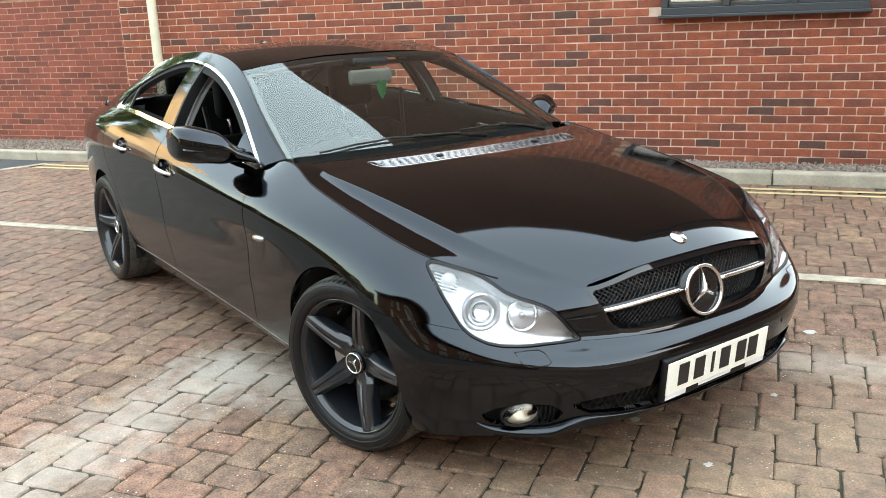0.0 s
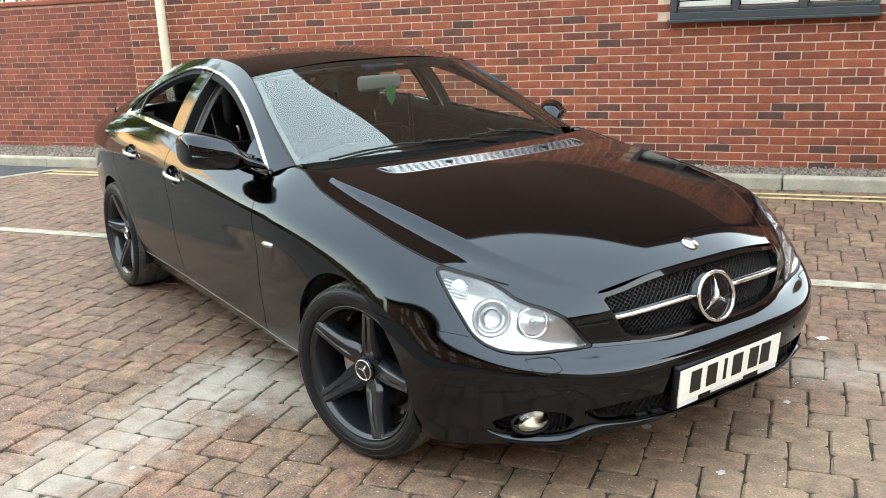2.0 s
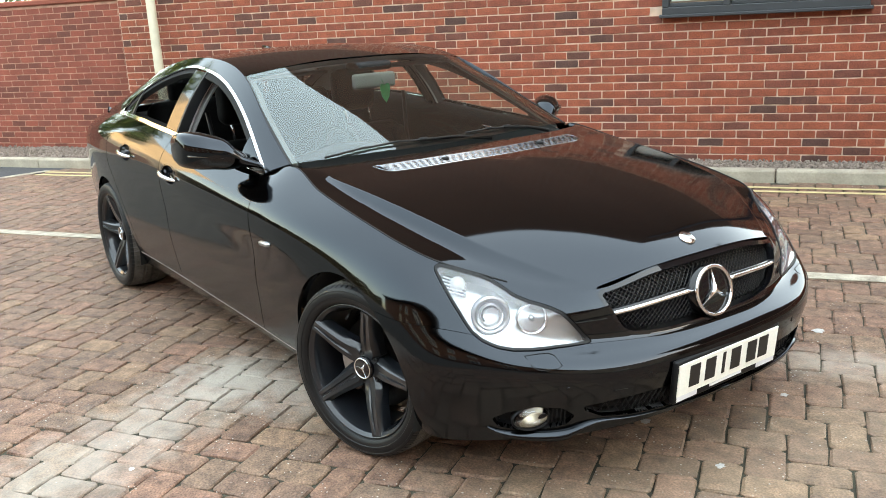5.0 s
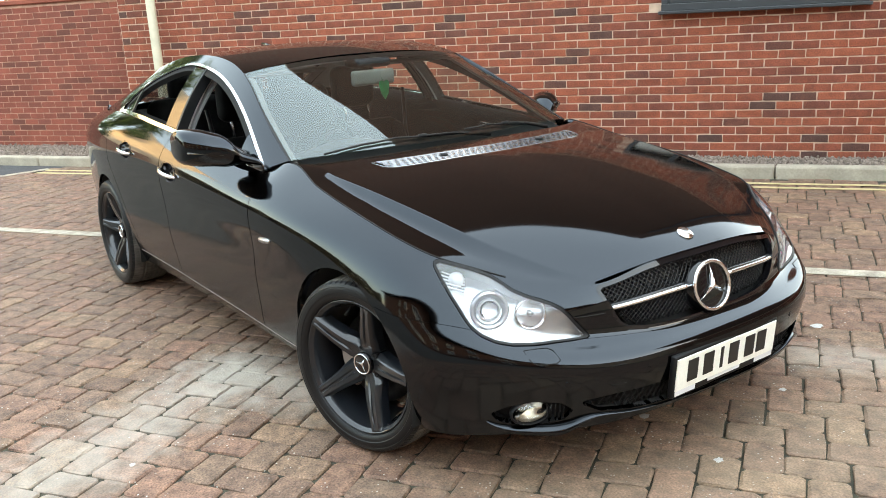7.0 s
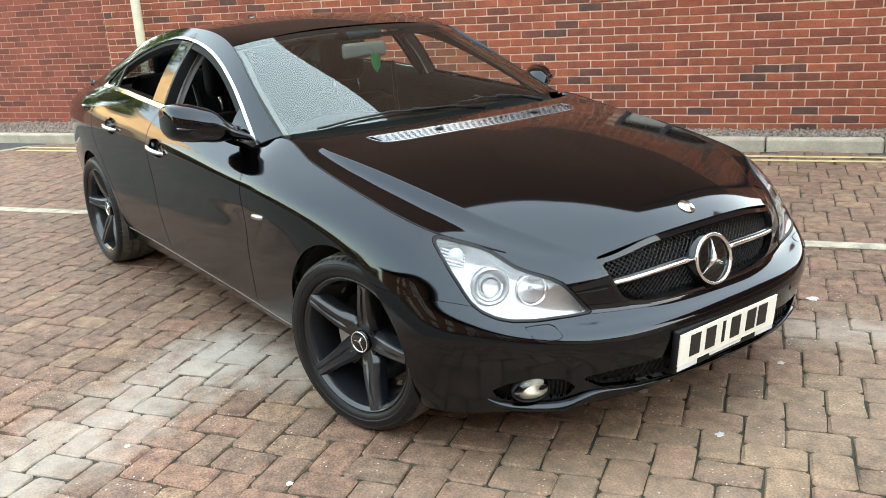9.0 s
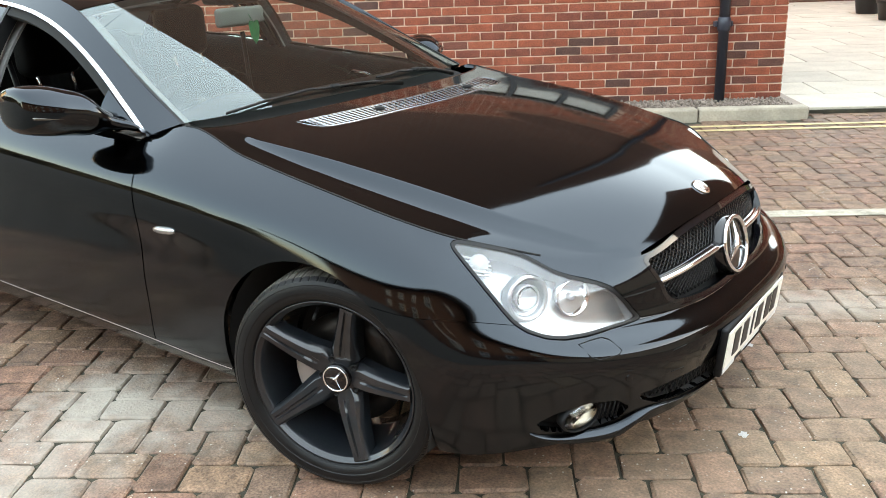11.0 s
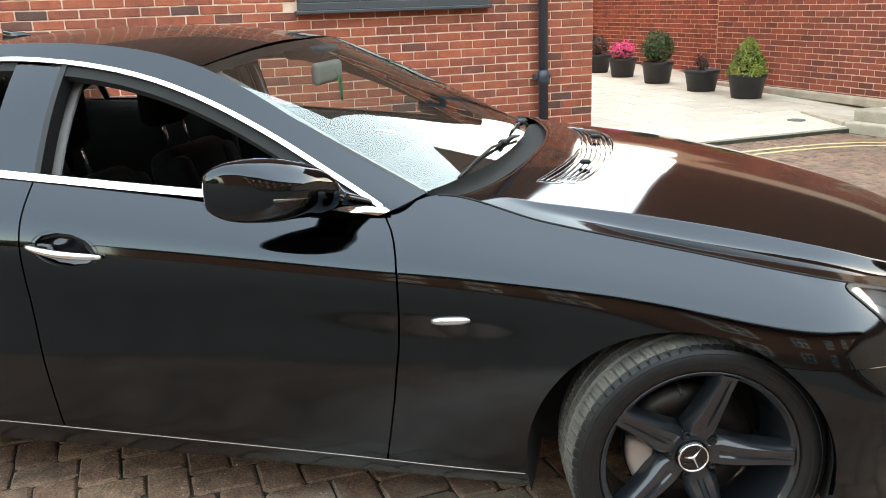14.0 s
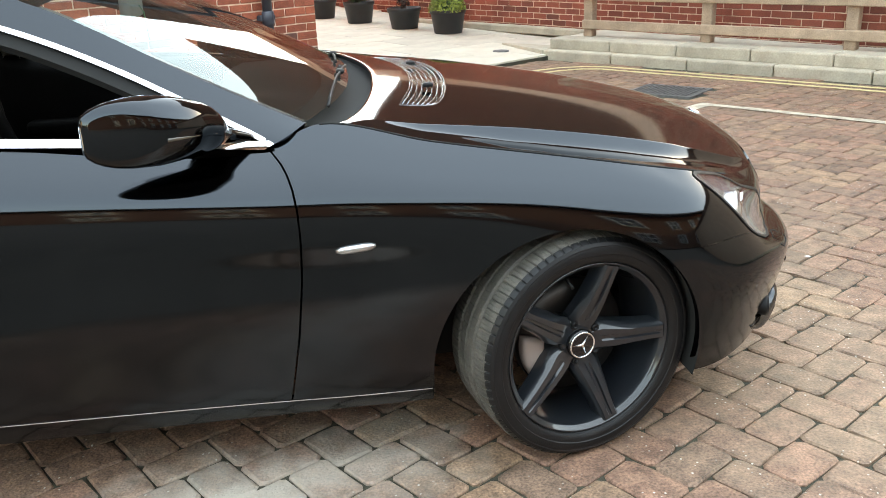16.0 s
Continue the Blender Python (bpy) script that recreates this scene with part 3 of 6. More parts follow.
for a, b in ((wx0 + 0.06, 0.32), (0.38, 0.88), (0.94, wx1 - 0.06)):
    part("window_frame", box_bm((b - a, 0.05, 0.035), ((a + b) / 2, WALL_D - 0.005, wz0 + 0.085), 0.005), FRAMEPAINT, window, smooth=False)
    part("pane", box_bm((b - a - 0.01, 0.012, wz1 - wz0 - 0.20), ((a + b) / 2, WALL_D + 0.004, (wz0 + wz1) / 2 + 0.02)), GLOSS, window, "dark window pane", smooth=False)
    for k in range(6):
        part("blind_slat", box_bm((b - a - 0.03, 0.008, 0.045), ((a + b) / 2, WALL_D - 0.006, wz0 + 0.14 + 0.055 * k)), BLIND, window, "pale blind slat behind the glass", smooth=False)

downpipe = thing("downpipe", "dark blue-grey metal rainwater pipe on the brick wall", "downpipe", G @ pose(2.03, WALL_D - 0.075, 0))
part("pipe", lathe_bm([(0, 0.06), (0.045, 0.06), (0.045, 6.8), (0, 6.8)], 20), PIPE, downpipe)
for z in (0.75, 2.6):
    part("bracket", box_bm((0.16, 0.07, 0.05), (0, 0.035, z), 0.008), PIPE, downpipe, smooth=False)
    part("collar", lathe_bm([(0.045, z - 0.06), (0.055, z - 0.05), (0.055, z + 0.05), (0.045, z + 0.06)], 20), PIPE, downpipe)
post = thing("lamp_post", "tall cream painted metal post standing in the gravel", "post", G @ pose(-5.80, 4.93, 0.05))
part("pole", lathe_bm([(0, 0), (0.065, 0), (0.065, 0.5), (0.052, 0.55), (0.050, 4.5), (0, 4.5)], 20), POLE, post)
part("base_collar", lathe_bm([(0.085, 0), (0.085, 0.03), (0.065, 0.05), (0.065, 0.0)], 20), POLE, post)

# windows of the building across the car park, seen in the paintwork
for k in range(9):
    for z in (0.95, 3.75):
        hole = thing("window_opposite", "white framed sash window of the brick building across the car park", "window", G @ pose(-15.0 + 3.6 * k, -13.78, z), kind="structure")
        part("pane", box_bm((1.10, 0.02, 1.50), (0, 0, 0.80)), GLOSS, hole, "dark window pane", smooth=False)
        for x in (-0.59, 0.0, 0.59):
            part("window_frame", box_bm((0.08, 0.06, 1.66), (x, 0.02, 0.80)), WHITE, hole, smooth=False)
        for zz in (0.0, 0.80, 1.60):
            part("window_frame", box_bm((1.10, 0.05, 0.07), (0, 0.02, zz)), WHITE, hole, smooth=False)
        part("window_sill", box_bm((1.40, 0.16, 0.08), (0, 0.06, -0.08)), KERB, hole, smooth=False)

# ---- the car: x forwards from the front axle, y to its left, z up ----
CX = [0.31, 0.0, -0.37, -0.64, -0.80, -1.5, -2.15, -2.85, -3.35]
L0 = [(0.868, 0, 0.250), (0.855, 0.27, 0.250), (0.795, 0.47, 0.238), (0.69, 0.63, 0.225), (0.555, 0.77, 0.210), (0.43, 0.845, 0.195)]
L0 += [(x, w, z) for x, w, z in zip(CX, (0.865, 0.875, 0.872, 0.868, 0.865, 0.862, 0.866, 0.872, 0.82), (0.19, 0.20, 0.20, 0.20, 0.20, 0.205, 0.21, 0.22, 0.25))]
L0 += [(-3.80, 0.64, 0.28), (-3.95, 0.45, 0.29), (-3.98, 0, 0.29)]
LA = [(0.880, 0, 0.285), (0.867, 0.27, 0.285), (0.808, 0.47, 0.280), (0.705, 0.635, 0.275), (0.570, 0.778, 0.265), (0.443, 0.862, 0.258)]
LA += [(x, w, z) for x, w, z in zip(CX, (0.900, 0.908, 0.905, 0.902, 0.900, 0.898, 0.90, 0.905, 0.85), (0.255, 0.255, 0.252, 0.254, 0.259, 0.276, 0.290, 0.302, 0.32))]
LA += [(-3.83, 0.66, 0.35), (-3.98, 0.46, 0.36), (-4.01, 0, 0.36)]
L1 = [(0.893, 0, 0.35), (0.880, 0.27, 0.35), (0.825, 0.47, 0.35), (0.725, 0.64, 0.355), (0.585, 0.79, 0.36), (0.455, 0.88, 0.36)]
L1 += [(x, w, z) for x, w, z in zip(CX, (0.920, 0.930, 0.926, 0.922, 0.918, 0.916, 0.92, 0.924, 0.865), (0.36, 0.36, 0.36, 0.36, 0.36, 0.37, 0.38, 0.40, 0.43))]
L1 += [(-3.86, 0.69, 0.46), (-4.01, 0.47, 0.47), (-4.04, 0, 0.47)]
L2 = [(0.903, 0, 0.47), (0.890, 0.27, 0.47), (0.838, 0.46, 0.471), (0.745, 0.635, 0.48), (0.605, 0.795, 0.485), (0.470, 0.888, 0.49)]
L2 += [(x, w, z) for x, w, z in zip(CX, (0.930, 0.944, 0.943, 0.939, 0.936, 0.935, 0.94, 0.938, 0.88), (0.49, 0.50, 0.50, 0.50, 0.50, 0.51, 0.52, 0.55, 0.58))]
L2 += [(-3.88, 0.71, 0.60), (-4.03, 0.48, 0.61), (-4.06, 0, 0.61)]
L3 = [(0.843, 0, 0.509), (0.828, 0.24, 0.510), (0.762, 0.442, 0.518), (0.664, 0.632, 0.532), (0.548, 0.788, 0.575), (0.43, 0.873, 0.592)]
L3 += [(x, w, z) for x, w, z in zip(CX, (0.925, 0.945, 0.947, 0.945, 0.943, 0.943, 0.945, 0.942, 0.88), (0.597, 0.63, 0.65, 0.655, 0.66, 0.67, 0.685, 0.71, 0.73))]
L3 += [(-3.88, 0.71, 0.75), (-4.03, 0.48, 0.76), (-4.06, 0, 0.76)]
LC = [(0.825, 0, 0.620), (0.812, 0.22, 0.615), (0.752, 0.435, 0.600), (0.640, 0.608, 0.615), (0.500, 0.755, 0.668), (0.395, 0.836, 0.695)]
LC += [(x, w, z) for x, w, z in zip(CX, (0.875, 0.910, 0.937, 0.943, 0.942, 0.942, 0.94, 0.922, 0.865), (0.712, 0.755, 0.79, 0.81, 0.82, 0.868, 0.90, 0.92, 0.915))]
LC += [(-3.86, 0.69, 0.90), (-4.0, 0.47, 0.89), (-4.03, 0, 0.89)]
L4 = [(0.768, 0, 0.722), (0.755, 0.22, 0.713), (0.718, 0.425, 0.679), (0.580, 0.585, 0.694), (0.445, 0.702, 0.738), (0.350, 0.775, 0.771)]
L4 += [(0.22, 0.803, 0.800), (0.0, 0.815, 0.845), (-0.37, 0.802, 0.912), (-0.66, 0.770, 0.970), (-0.80, 0.835, 0.927), (-1.5, 0.846, 0.985), (-2.15, 0.84, 1.035), (-2.75, 0.80, 1.05), (-3.35, 0.72, 1.03)]
L4 += [(-3.80, 0.62, 0.985), (-3.95, 0.40, 0.975), (-3.98, 0, 0.985)]
LEVELS = [L0, LA, L1, L2, L3, LC, L4]

side_grid = surface(LEVELS, np.r_[np.linspace(0, 6, 121), np.linspace(6, 13, 106)[1:], np.linspace(13, 17, 33)[1:]], np.linspace(0, 6, 67))
SIDE = quads(side_grid)

ARCHES = ((-0.03, 0.305, 0.378), (-2.86, 0.31, 0.382))


def off_arch(p):
    """Distance outside of the wheel arches, which drop straight below their middle."""
    d = []
    for cx, cz, r in ARCHES:
        dz = np.maximum(p[:, 2] - cz, 0)
        d.append(np.hypot(p[:, 0] - cx, dz) - r)
    return np.minimum(*d)


def shut_a(p):
    return p[:, 0] - np.interp(p[:, 2], (0.2, 0.293, 0.453, 0.607, 0.70, 0.756, 0.80, 0.843, 0.875, 0.90, 0.93), (-0.805, -0.784, -0.754, -0.733, -0.727, -0.726, -0.728, -0.734, -0.744, -0.758, -0.785))


def shut_b(p):
    return p[:, 0] - (-1.792 - 0.02 * (p[:, 2] - 0.8))


def shut_c(p):
    """The rear door's back edge: down from the belt, then round the arch."""
    z = p[:, 2]
    back = np.interp(z, (0.2, 0.35, 0.5, 0.65, 0.8, 0.95, 1.1), (-2.36, -2.40, -2.47, -2.58, -2.70, -2.74, -2.73))
    return p[:, 0] - back


LAMP = [(4.90, 5.945), (4.72, 5.975), (4.4, 5.985), (3.9, 5.985), (3.66, 5.93), (3.48, 5.78), (3.3, 5.58), (3.1, 5.48), (2.9, 5.42), (2.75, 5.34), (2.60, 5.20), (2.48, 4.95), (2.36, 4.66), (2.25, 4.35), (2.18, 4.12), (2.22, 4.02), (2.4, 3.97), (2.7, 3.90), (3.1, 3.74), (3.45, 3.65), (3.68, 3.68), (3.9, 3.83), (4.05, 4.05), (4.3, 4.55), (4.6, 5.05), (4.85, 5.44), (5.00, 5.66), (5.035, 5.76), (5.02, 5.85)]
GRILLE = [(-0.6, 5.95), (0, 5.95), (1.0, 5.95), (1.7, 5.96), (1.95, 5.94), (2.01, 5.80), (1.95, 5.4), (1.80, 4.7), (1.70, 4.38), (1.55, 4.19), (1.3, 4.11), (0.8, 4.06), (0, 4.04), (-0.6, 4.04)]
lamp_f, grille_f = outline_f(LAMP, scale=(0.13, 0.07)), outline_f(GRILLE, scale=(0.2, 0.08))
GAP = 0.0027


def both(polys):
    flipped = []
    for p in polys:
        q = p[::-1].copy()
        q[:, 1] *= -1
        flipped.append(q)
    return polys + flipped


car = thing("car", "black four-door saloon car with side windows open, parked on block paving", "car")

body = keep(SIDE, off_arch)
upper = keep(body, lambda p: p[:, 4], 4.0)
lower = keep(body, lambda p: 4.0 - p[:, 4])
front_lower = keep(keep(keep(lower, lambda p: p[:, 0], -0.02), lambda p: 3.985 - p[:, 4]), lambda p: -lamp_f(p), 0.002)
nose = keep(keep(keep(upper, lambda p: 2.9 - p[:, 3] - 0.15 * (p[:, 4] - 4)), lambda p: -lamp_f(p), 0.002), lambda p: -grille_f(p), 0.001)
FOG = [(0.768, 0.300), (0.735, 0.326), (0.672, 0.345), (0.605, 0.336), (0.568, 0.306), (0.585, 0.276), (0.635, 0.258), (0.70, 0.256), (0.752, 0.272)]
INTAKE = [(-0.3, 0.362), (0.0, 0.362), (0.264, 0.360), (0.45, 0.352), (0.548, 0.338), (0.545, 0.322), (0.490, 0.292), (0.40, 0.283), (0.24, 0.278), (0, 0.275), (-0.3, 0.275)]
fog_f, intake_f = outline_f(FOG, cols=(1, 2)), outline_f(INTAKE, cols=(1, 2))


def ahead(f):
    return lambda p: np.where(p[:, 0] > 0.45, f(p), -1.0)


front_panel = keep(keep(front_lower, lambda p: -ahead(fog_f)(p)), lambda p: -ahead(intake_f)(p))
skin("front_bumper", both(front_panel), 1, PAINT, car, "glossy black front bumper", 0.02)
skin("grille_surround", both(nose), 1, PAINT, car, "gloss black surround of the radiator grille", 0.03)
SIDES = ((-1, "right"), (1, "left"))
HANDLES = ((-1.655, 0.845, 0.10), (-2.345, 0.888, 0.06))
cup_f = [outline_f([(x + 0.095 * math.cos(a), z + 0.043 * math.sin(a) - tilt * 0.095 * math.cos(a)) for a in np.linspace(0, 2 * math.pi, 40, endpoint=False)], cols=(0, 2)) for x, z, tilt in HANDLES]
for side, _ in SIDES:
    wing = keep(keep(keep(upper, lambda p: p[:, 3] - 2.9 + 0.15 * (p[:, 4] - 4), 0.001), lambda p: -lamp_f(p), 0.002), shut_a, GAP)
    wing += keep(keep(keep(keep(lower, lambda p: -0.02 - p[:, 0]), shut_a, GAP), lambda p: p[:, 4], 1.0), lambda p: p[:, 0], -1.2)
    skin("front_wing", wing, side, PAINT, car, "", 0.015)
    doors = keep(keep(body, lambda p: p[:, 4], 1.03), lambda p: -np.where(p[:, 0] < -1.0, np.maximum(*[f(p) for f in cup_f]), -1.0))
    front_door = keep(keep(doors, lambda p: -shut_a(p), GAP), shut_b, GAP)
    rear_door = keep(keep(keep(doors, lambda p: -shut_b(p), GAP), shut_c, GAP), lambda p: off_arch(p), 0.03)
    skin("front_door", front_door, side, PAINT, car, "", 0.02)
    skin("rear_door", rear_door, side, PAINT, car, "", 0.02)
    quarter = keep(keep(doors, lambda p: -shut_c(p), GAP), lambda p: p[:, 0], -3.55)
    quarter += keep(keep(keep(keep(doors, lambda p: -shut_b(p), GAP), shut_c, 0), lambda p: 0.027 - off_arch(p)), lambda p: p[:, 0], -2.9)
    skin("rear_wing", quarter, side, PAINT, car, "", 0.015)
    sill = keep(keep(keep(body, lambda p: 0.985 - p[:, 4]), lambda p: -p[:, 0] - 0.0), lambda p: p[:, 0], -3.0)
    skin("sill", sill, side, PAINT, car, "", 0.02)
rear_end = keep(keep(body, lambda p: p[:, 4], 0), lambda p: -3.553 - p[:, 0])
rear_end += keep(keep(body, lambda p: 1.03 - p[:, 4]), lambda p: -3.0 - p[:, 0])
skin("rear_bumper", both(rear_end), 1, PAINT, car, "", 0.02)

# bonnet, with a crease on either side of its raised middle
HT = np.r_[np.linspace(0, 5.1, 66), np.linspace(5.1, 6, 41)[1:]]
edge_u = np.interp(HT, range(7), (2.0, 2.85, 4.15, 6.12, 7.27, 8.08, 8.98))
hood_edge = spline(L4, edge_u, True)
hood_crease = spline([(0.713, 0.418, 0.684), (0.640, 0.445, 0.722), (0.46, 0.505, 0.795), (0.18, 0.58, 0.868), (-0.12, 0.64, 0.916), (-0.395, 0.69, 0.947), (-0.57, 0.705, 0.967)], HT)
hood_mid = spline([(0.755, 0.22, 0.716), (0.690, 0.225, 0.758), (0.49, 0.24, 0.832), (0.19, 0.27, 0.899), (-0.10, 0.29, 0.943), (-0.36, 0.31, 0.966), (-0.535, 0.32, 0.981)], HT)
hood_centre = spline([(0.768, 0, 0.725), (0.705, 0, 0.765), (0.50, 0, 0.838), (0.20, 0, 0.903), (-0.10, 0, 0.948), (-0.35, 0, 0.971), (-0.515, 0, 0.985)], HT)
us = np.arange(len(HT))
hood_fold = hood_crease + (hood_edge - hood_crease) * np.interp(HT, (0, 1, 2, 3, 4, 5, 6), (0.0, 0.36, 0.45, 0.40, 0.36, 0.26, 0.10))[:, None] + np.interp(HT, (0, 1, 2, 4, 5, 6), (0, 0.006, 0.010, 0.010, 0.003, 0))[:, None] * (0, 0, 1)
rise = (hood_fold - hood_edge) * (0, 0, 1)
flat = np.interp(HT, (0, 0.5, 1.2, 4.2, 5.2, 6), (0, 0.3, 1, 1, 0.2, 0))[:, None]


def shelf(part_way, low):
    """A line on the nearly flat shelf between the bonnet's edge and its crease."""
    return hood_edge + (hood_fold - hood_edge) * part_way - rise * (part_way - low) * flat


hood_outer = surface([hood_edge, shelf(0.45, 0.13), shelf(0.76, 0.31), hood_fold], us, np.r_[np.linspace(0, 1.8, 12), np.linspace(2, 3, 12)])
mirror_mid = hood_mid * (1, -1, 1)
hood_inner = surface([hood_fold, hood_mid, hood_centre, mirror_mid], us, np.r_[0, 0.015, 0.035, 0.065, 0.11, 0.17, np.linspace(0.25, 2, 19)])
hood_polys = quads(hood_outer) + quads(hood_inner)
hood_polys = keep(hood_polys, lambda p: p[:, 3], 0.25)
trimmed = keep(quads(hood_outer), lambda p: np.where(p[:, 3] < 26.4, 1.0, p[:, 4]), 0.045) + quads(hood_inner)


def hood_back(p):
    """How far before the bonnet's bowed rear edge a point lies."""
    return p[:, 0] - np.interp(np.abs(p[:, 1]), (0, 0.12, 0.25, 0.34, 0.44, 0.54, 0.63, 0.70, 0.75, 0.80), (-0.464, -0.468, -0.478, -0.489, -0.505, -0.526, -0.551, -0.576, -0.602, -0.675))


trimmed = keep(trimmed, hood_back)
for q in trimmed:  # the edge rolls down
    q[:, 2] -= 0.004 * np.clip(1 - hood_back(q) / 0.016, 0, 1) ** 2 * np.clip((0.80 - np.abs(q[:, 1])) / 0.2, 0, 1)
VENT_BACK = ((0, 0.14, 0.30, 0.42, 0.53), (-0.338, -0.343, -0.366, -0.394, -0.424))
VENT_FRONT = ((0, 0.13, 0.28, 0.41, 0.47, 0.51), (-0.224, -0.229, -0.248, -0.276, -0.298, -0.325))
VENT = [(float(np.interp(abs(w), *VENT_BACK)), float(w)) for w in np.linspace(-0.525, 0.525, 15)] + [(float(np.interp(abs(w), *VENT_FRONT)), float(w)) for w in np.linspace(0.505, -0.505, 15)]
vent_f = outline_f(VENT, cols=(0, 1))
bonnet = skin("bonnet", both(keep(trimmed, lambda p: -vent_f(p))), 1, PAINT, car, "long glossy black bonnet with two creases", 0.02)

# windscreen, roof, rear screen, boot
RAIL = [(-0.69, 0.760, 0.974), (-1.0, 0.705, 1.125), (-1.37, 0.622, 1.303), (-1.75, 0.588, 1.372), (-2.15, 0.582, 1.370), (-2.55, 0.60, 1.31), (-2.95, 0.635, 1.19), (-3.38, 0.69, 1.03)]
BELT = [(-0.80, 0.835, 0.927), (-1.1, 0.845, 0.957), (-1.5, 0.846, 0.985), (-1.9, 0.845, 1.017), (-2.3, 0.835, 1.042), (-2.7, 0.803, 1.05), (-3.05, 0.765, 1.045), (-3.38, 0.715, 1.028)]
MIDRAIL = [((a[0] + b[0]) / 2, (a[1] + b[1]) / 2 + 0.022, (a[2] + b[2]) / 2) for a, b in zip(RAIL, BELT)]
roof_grid = surface([BELT, MIDRAIL, RAIL], np.linspace(0, 7, 190), np.linspace(0, 2, 49))
HOUSE = quads(roof_grid)
ARC_X = [-3.0, -2.86, -2.78, -2.65, -2.385, -2.07, -1.89, -1.62, -1.356, -1.10, -0.935, -0.80, -0.70]
ARC_Z = [0.93, 1.05, 1.11, 1.18, 1.272, 1.330, 1.330, 1.298, 1.225, 1.113, 1.027, 0.954, 0.89]


arc_line = spline([(x, z) for x, z in zip(ARC_X, ARC_Z)], np.linspace(0, len(ARC_X) - 1, 200))
ARC_X, ARC_Z = arc_line[:, 0], arc_line[:, 1]


def arc_f(p):
    """How far below the arch of the side windows."""
    slope = np.gradient(ARC_Z, ARC_X)
    return (np.interp(p[:, 0], ARC_X, ARC_Z) - p[:, 2]) / np.sqrt(1 + np.interp(p[:, 0], ARC_X, slope) ** 2)


def over_belt(p):
    return p[:, 2] - np.interp(p[:, 0], [b[0] for b in BELT][::-1], [b[2] for b in BELT][::-1])


SC = np.linspace(0, 2, 25)
screen_edge = spline(RAIL[:3], SC)
screen_mid = spline([(-0.592, 0.52, 0.986), (-0.943, 0.48, 1.167), (-1.308, 0.43, 1.333)], SC)
screen_centre = spline([(-0.535, 0, 0.990), (-0.91, 0, 1.181), (-1.28, 0, 1.350)], SC)
screen_grid = surface([screen_edge, screen_mid, screen_centre, screen_mid * (1, -1, 1)], np.arange(25), np.linspace(0, 2, 21))
RT = np.linspace(2, 5, 31)
roof_edge = spline(RAIL, RT)
TT = np.linspace(0, 4, 31)
roof_mid = spline([(-1.315, 0.33, 1.342), (-1.62, 0.32, 1.385), (-1.95, 0.32, 1.397), (-2.28, 0.32, 1.375), (-2.53, 0.33, 1.335)], TT)
roof_centre = spline([(-1.29, 0, 1.354), (-1.6, 0, 1.397), (-1.95, 0, 1.408), (-2.28, 0, 1.387), (-2.52, 0, 1.348)], TT)
roof_top = surface([roof_edge, roof_mid, roof_centre, roof_mid * (1, -1, 1)], np.arange(31), np.linspace(0, 2, 19))
BT = np.linspace(5, 7, 21)
BB = np.linspace(0, 2, 21)
back_edge = spline(RAIL, BT)
back_mid = spline([(-2.54, 0.33, 1.332), (-2.98, 0.35, 1.215), (-3.38, 0.37, 1.065)], BB)
back_centre = spline([(-2.53, 0, 1.345), (-2.99, 0, 1.23), (-3.40, 0, 1.08)], BB)
back_grid = surface([back_edge, back_mid, back_centre, back_mid * (1, -1, 1)], np.arange(21), np.linspace(0, 2, 13))
boot_edge = spline(L4, np.linspace(14.05, 17, 21), True)
boot_c = spline([(-3.40, 0, 1.078), (-3.72, 0, 1.04), (-3.98, 0, 0.985)], BB)
boot_m = (boot_edge + boot_c) / 2 + (0, 0, 0.012)
boot_grid = surface([boot_edge, boot_m, boot_c], np.arange(21), np.linspace(0, 2, 13))

skin("roof", both(quads(roof_top)), 1, PAINT, car, "", 0.02)
skin("boot_lid", both(quads(boot_grid)), 1, PAINT, car, "", 0.02)
screen_in = keep(keep(quads(screen_grid), lambda p: p[:, 4], 0.035), lambda p: p[:, 3], 0.2)
windscreen = skin("windscreen", both(screen_in), 1, SCREEN_GLASS, car, "clear curved windscreen", 0.005, -0.004)
for side, _ in SIDES:
    skin("windscreen_seal", keep(quads(screen_grid), lambda p: 0.045 - p[:, 4]), side, RUBBER, car, "black rubber seal", 0.004, -0.002)
for side, _ in SIDES:
    skin("pillar_trim", keep(keep(quads(screen_grid), lambda p: 0.17 - p[:, 4]), lambda p: p[:, 3], 1.0), side, GREYTRIM, car, "grey inner windscreen pillar trim", 0.012, -0.035)
skin("header_band", both(keep(keep(quads(screen_grid), lambda p: p[:, 3], 22.7), lambda p: p[:, 4], 0.05)), 1, RUBBER, car, "black band along the top of the glass", 0.0, -0.0055)
back_screen = skin("rear_screen", both(keep(quads(back_grid), lambda p: p[:, 4], 0.25)), 1, TINT_GLASS, car, "dark tinted rear screen", 0.005, -0.003, closed=True)
for side, _ in SIDES:
    skin("rear_screen_frame", keep(quads(back_grid), lambda p: 0.25 - p[:, 4]), side, PAINT, car, "", 0.01)
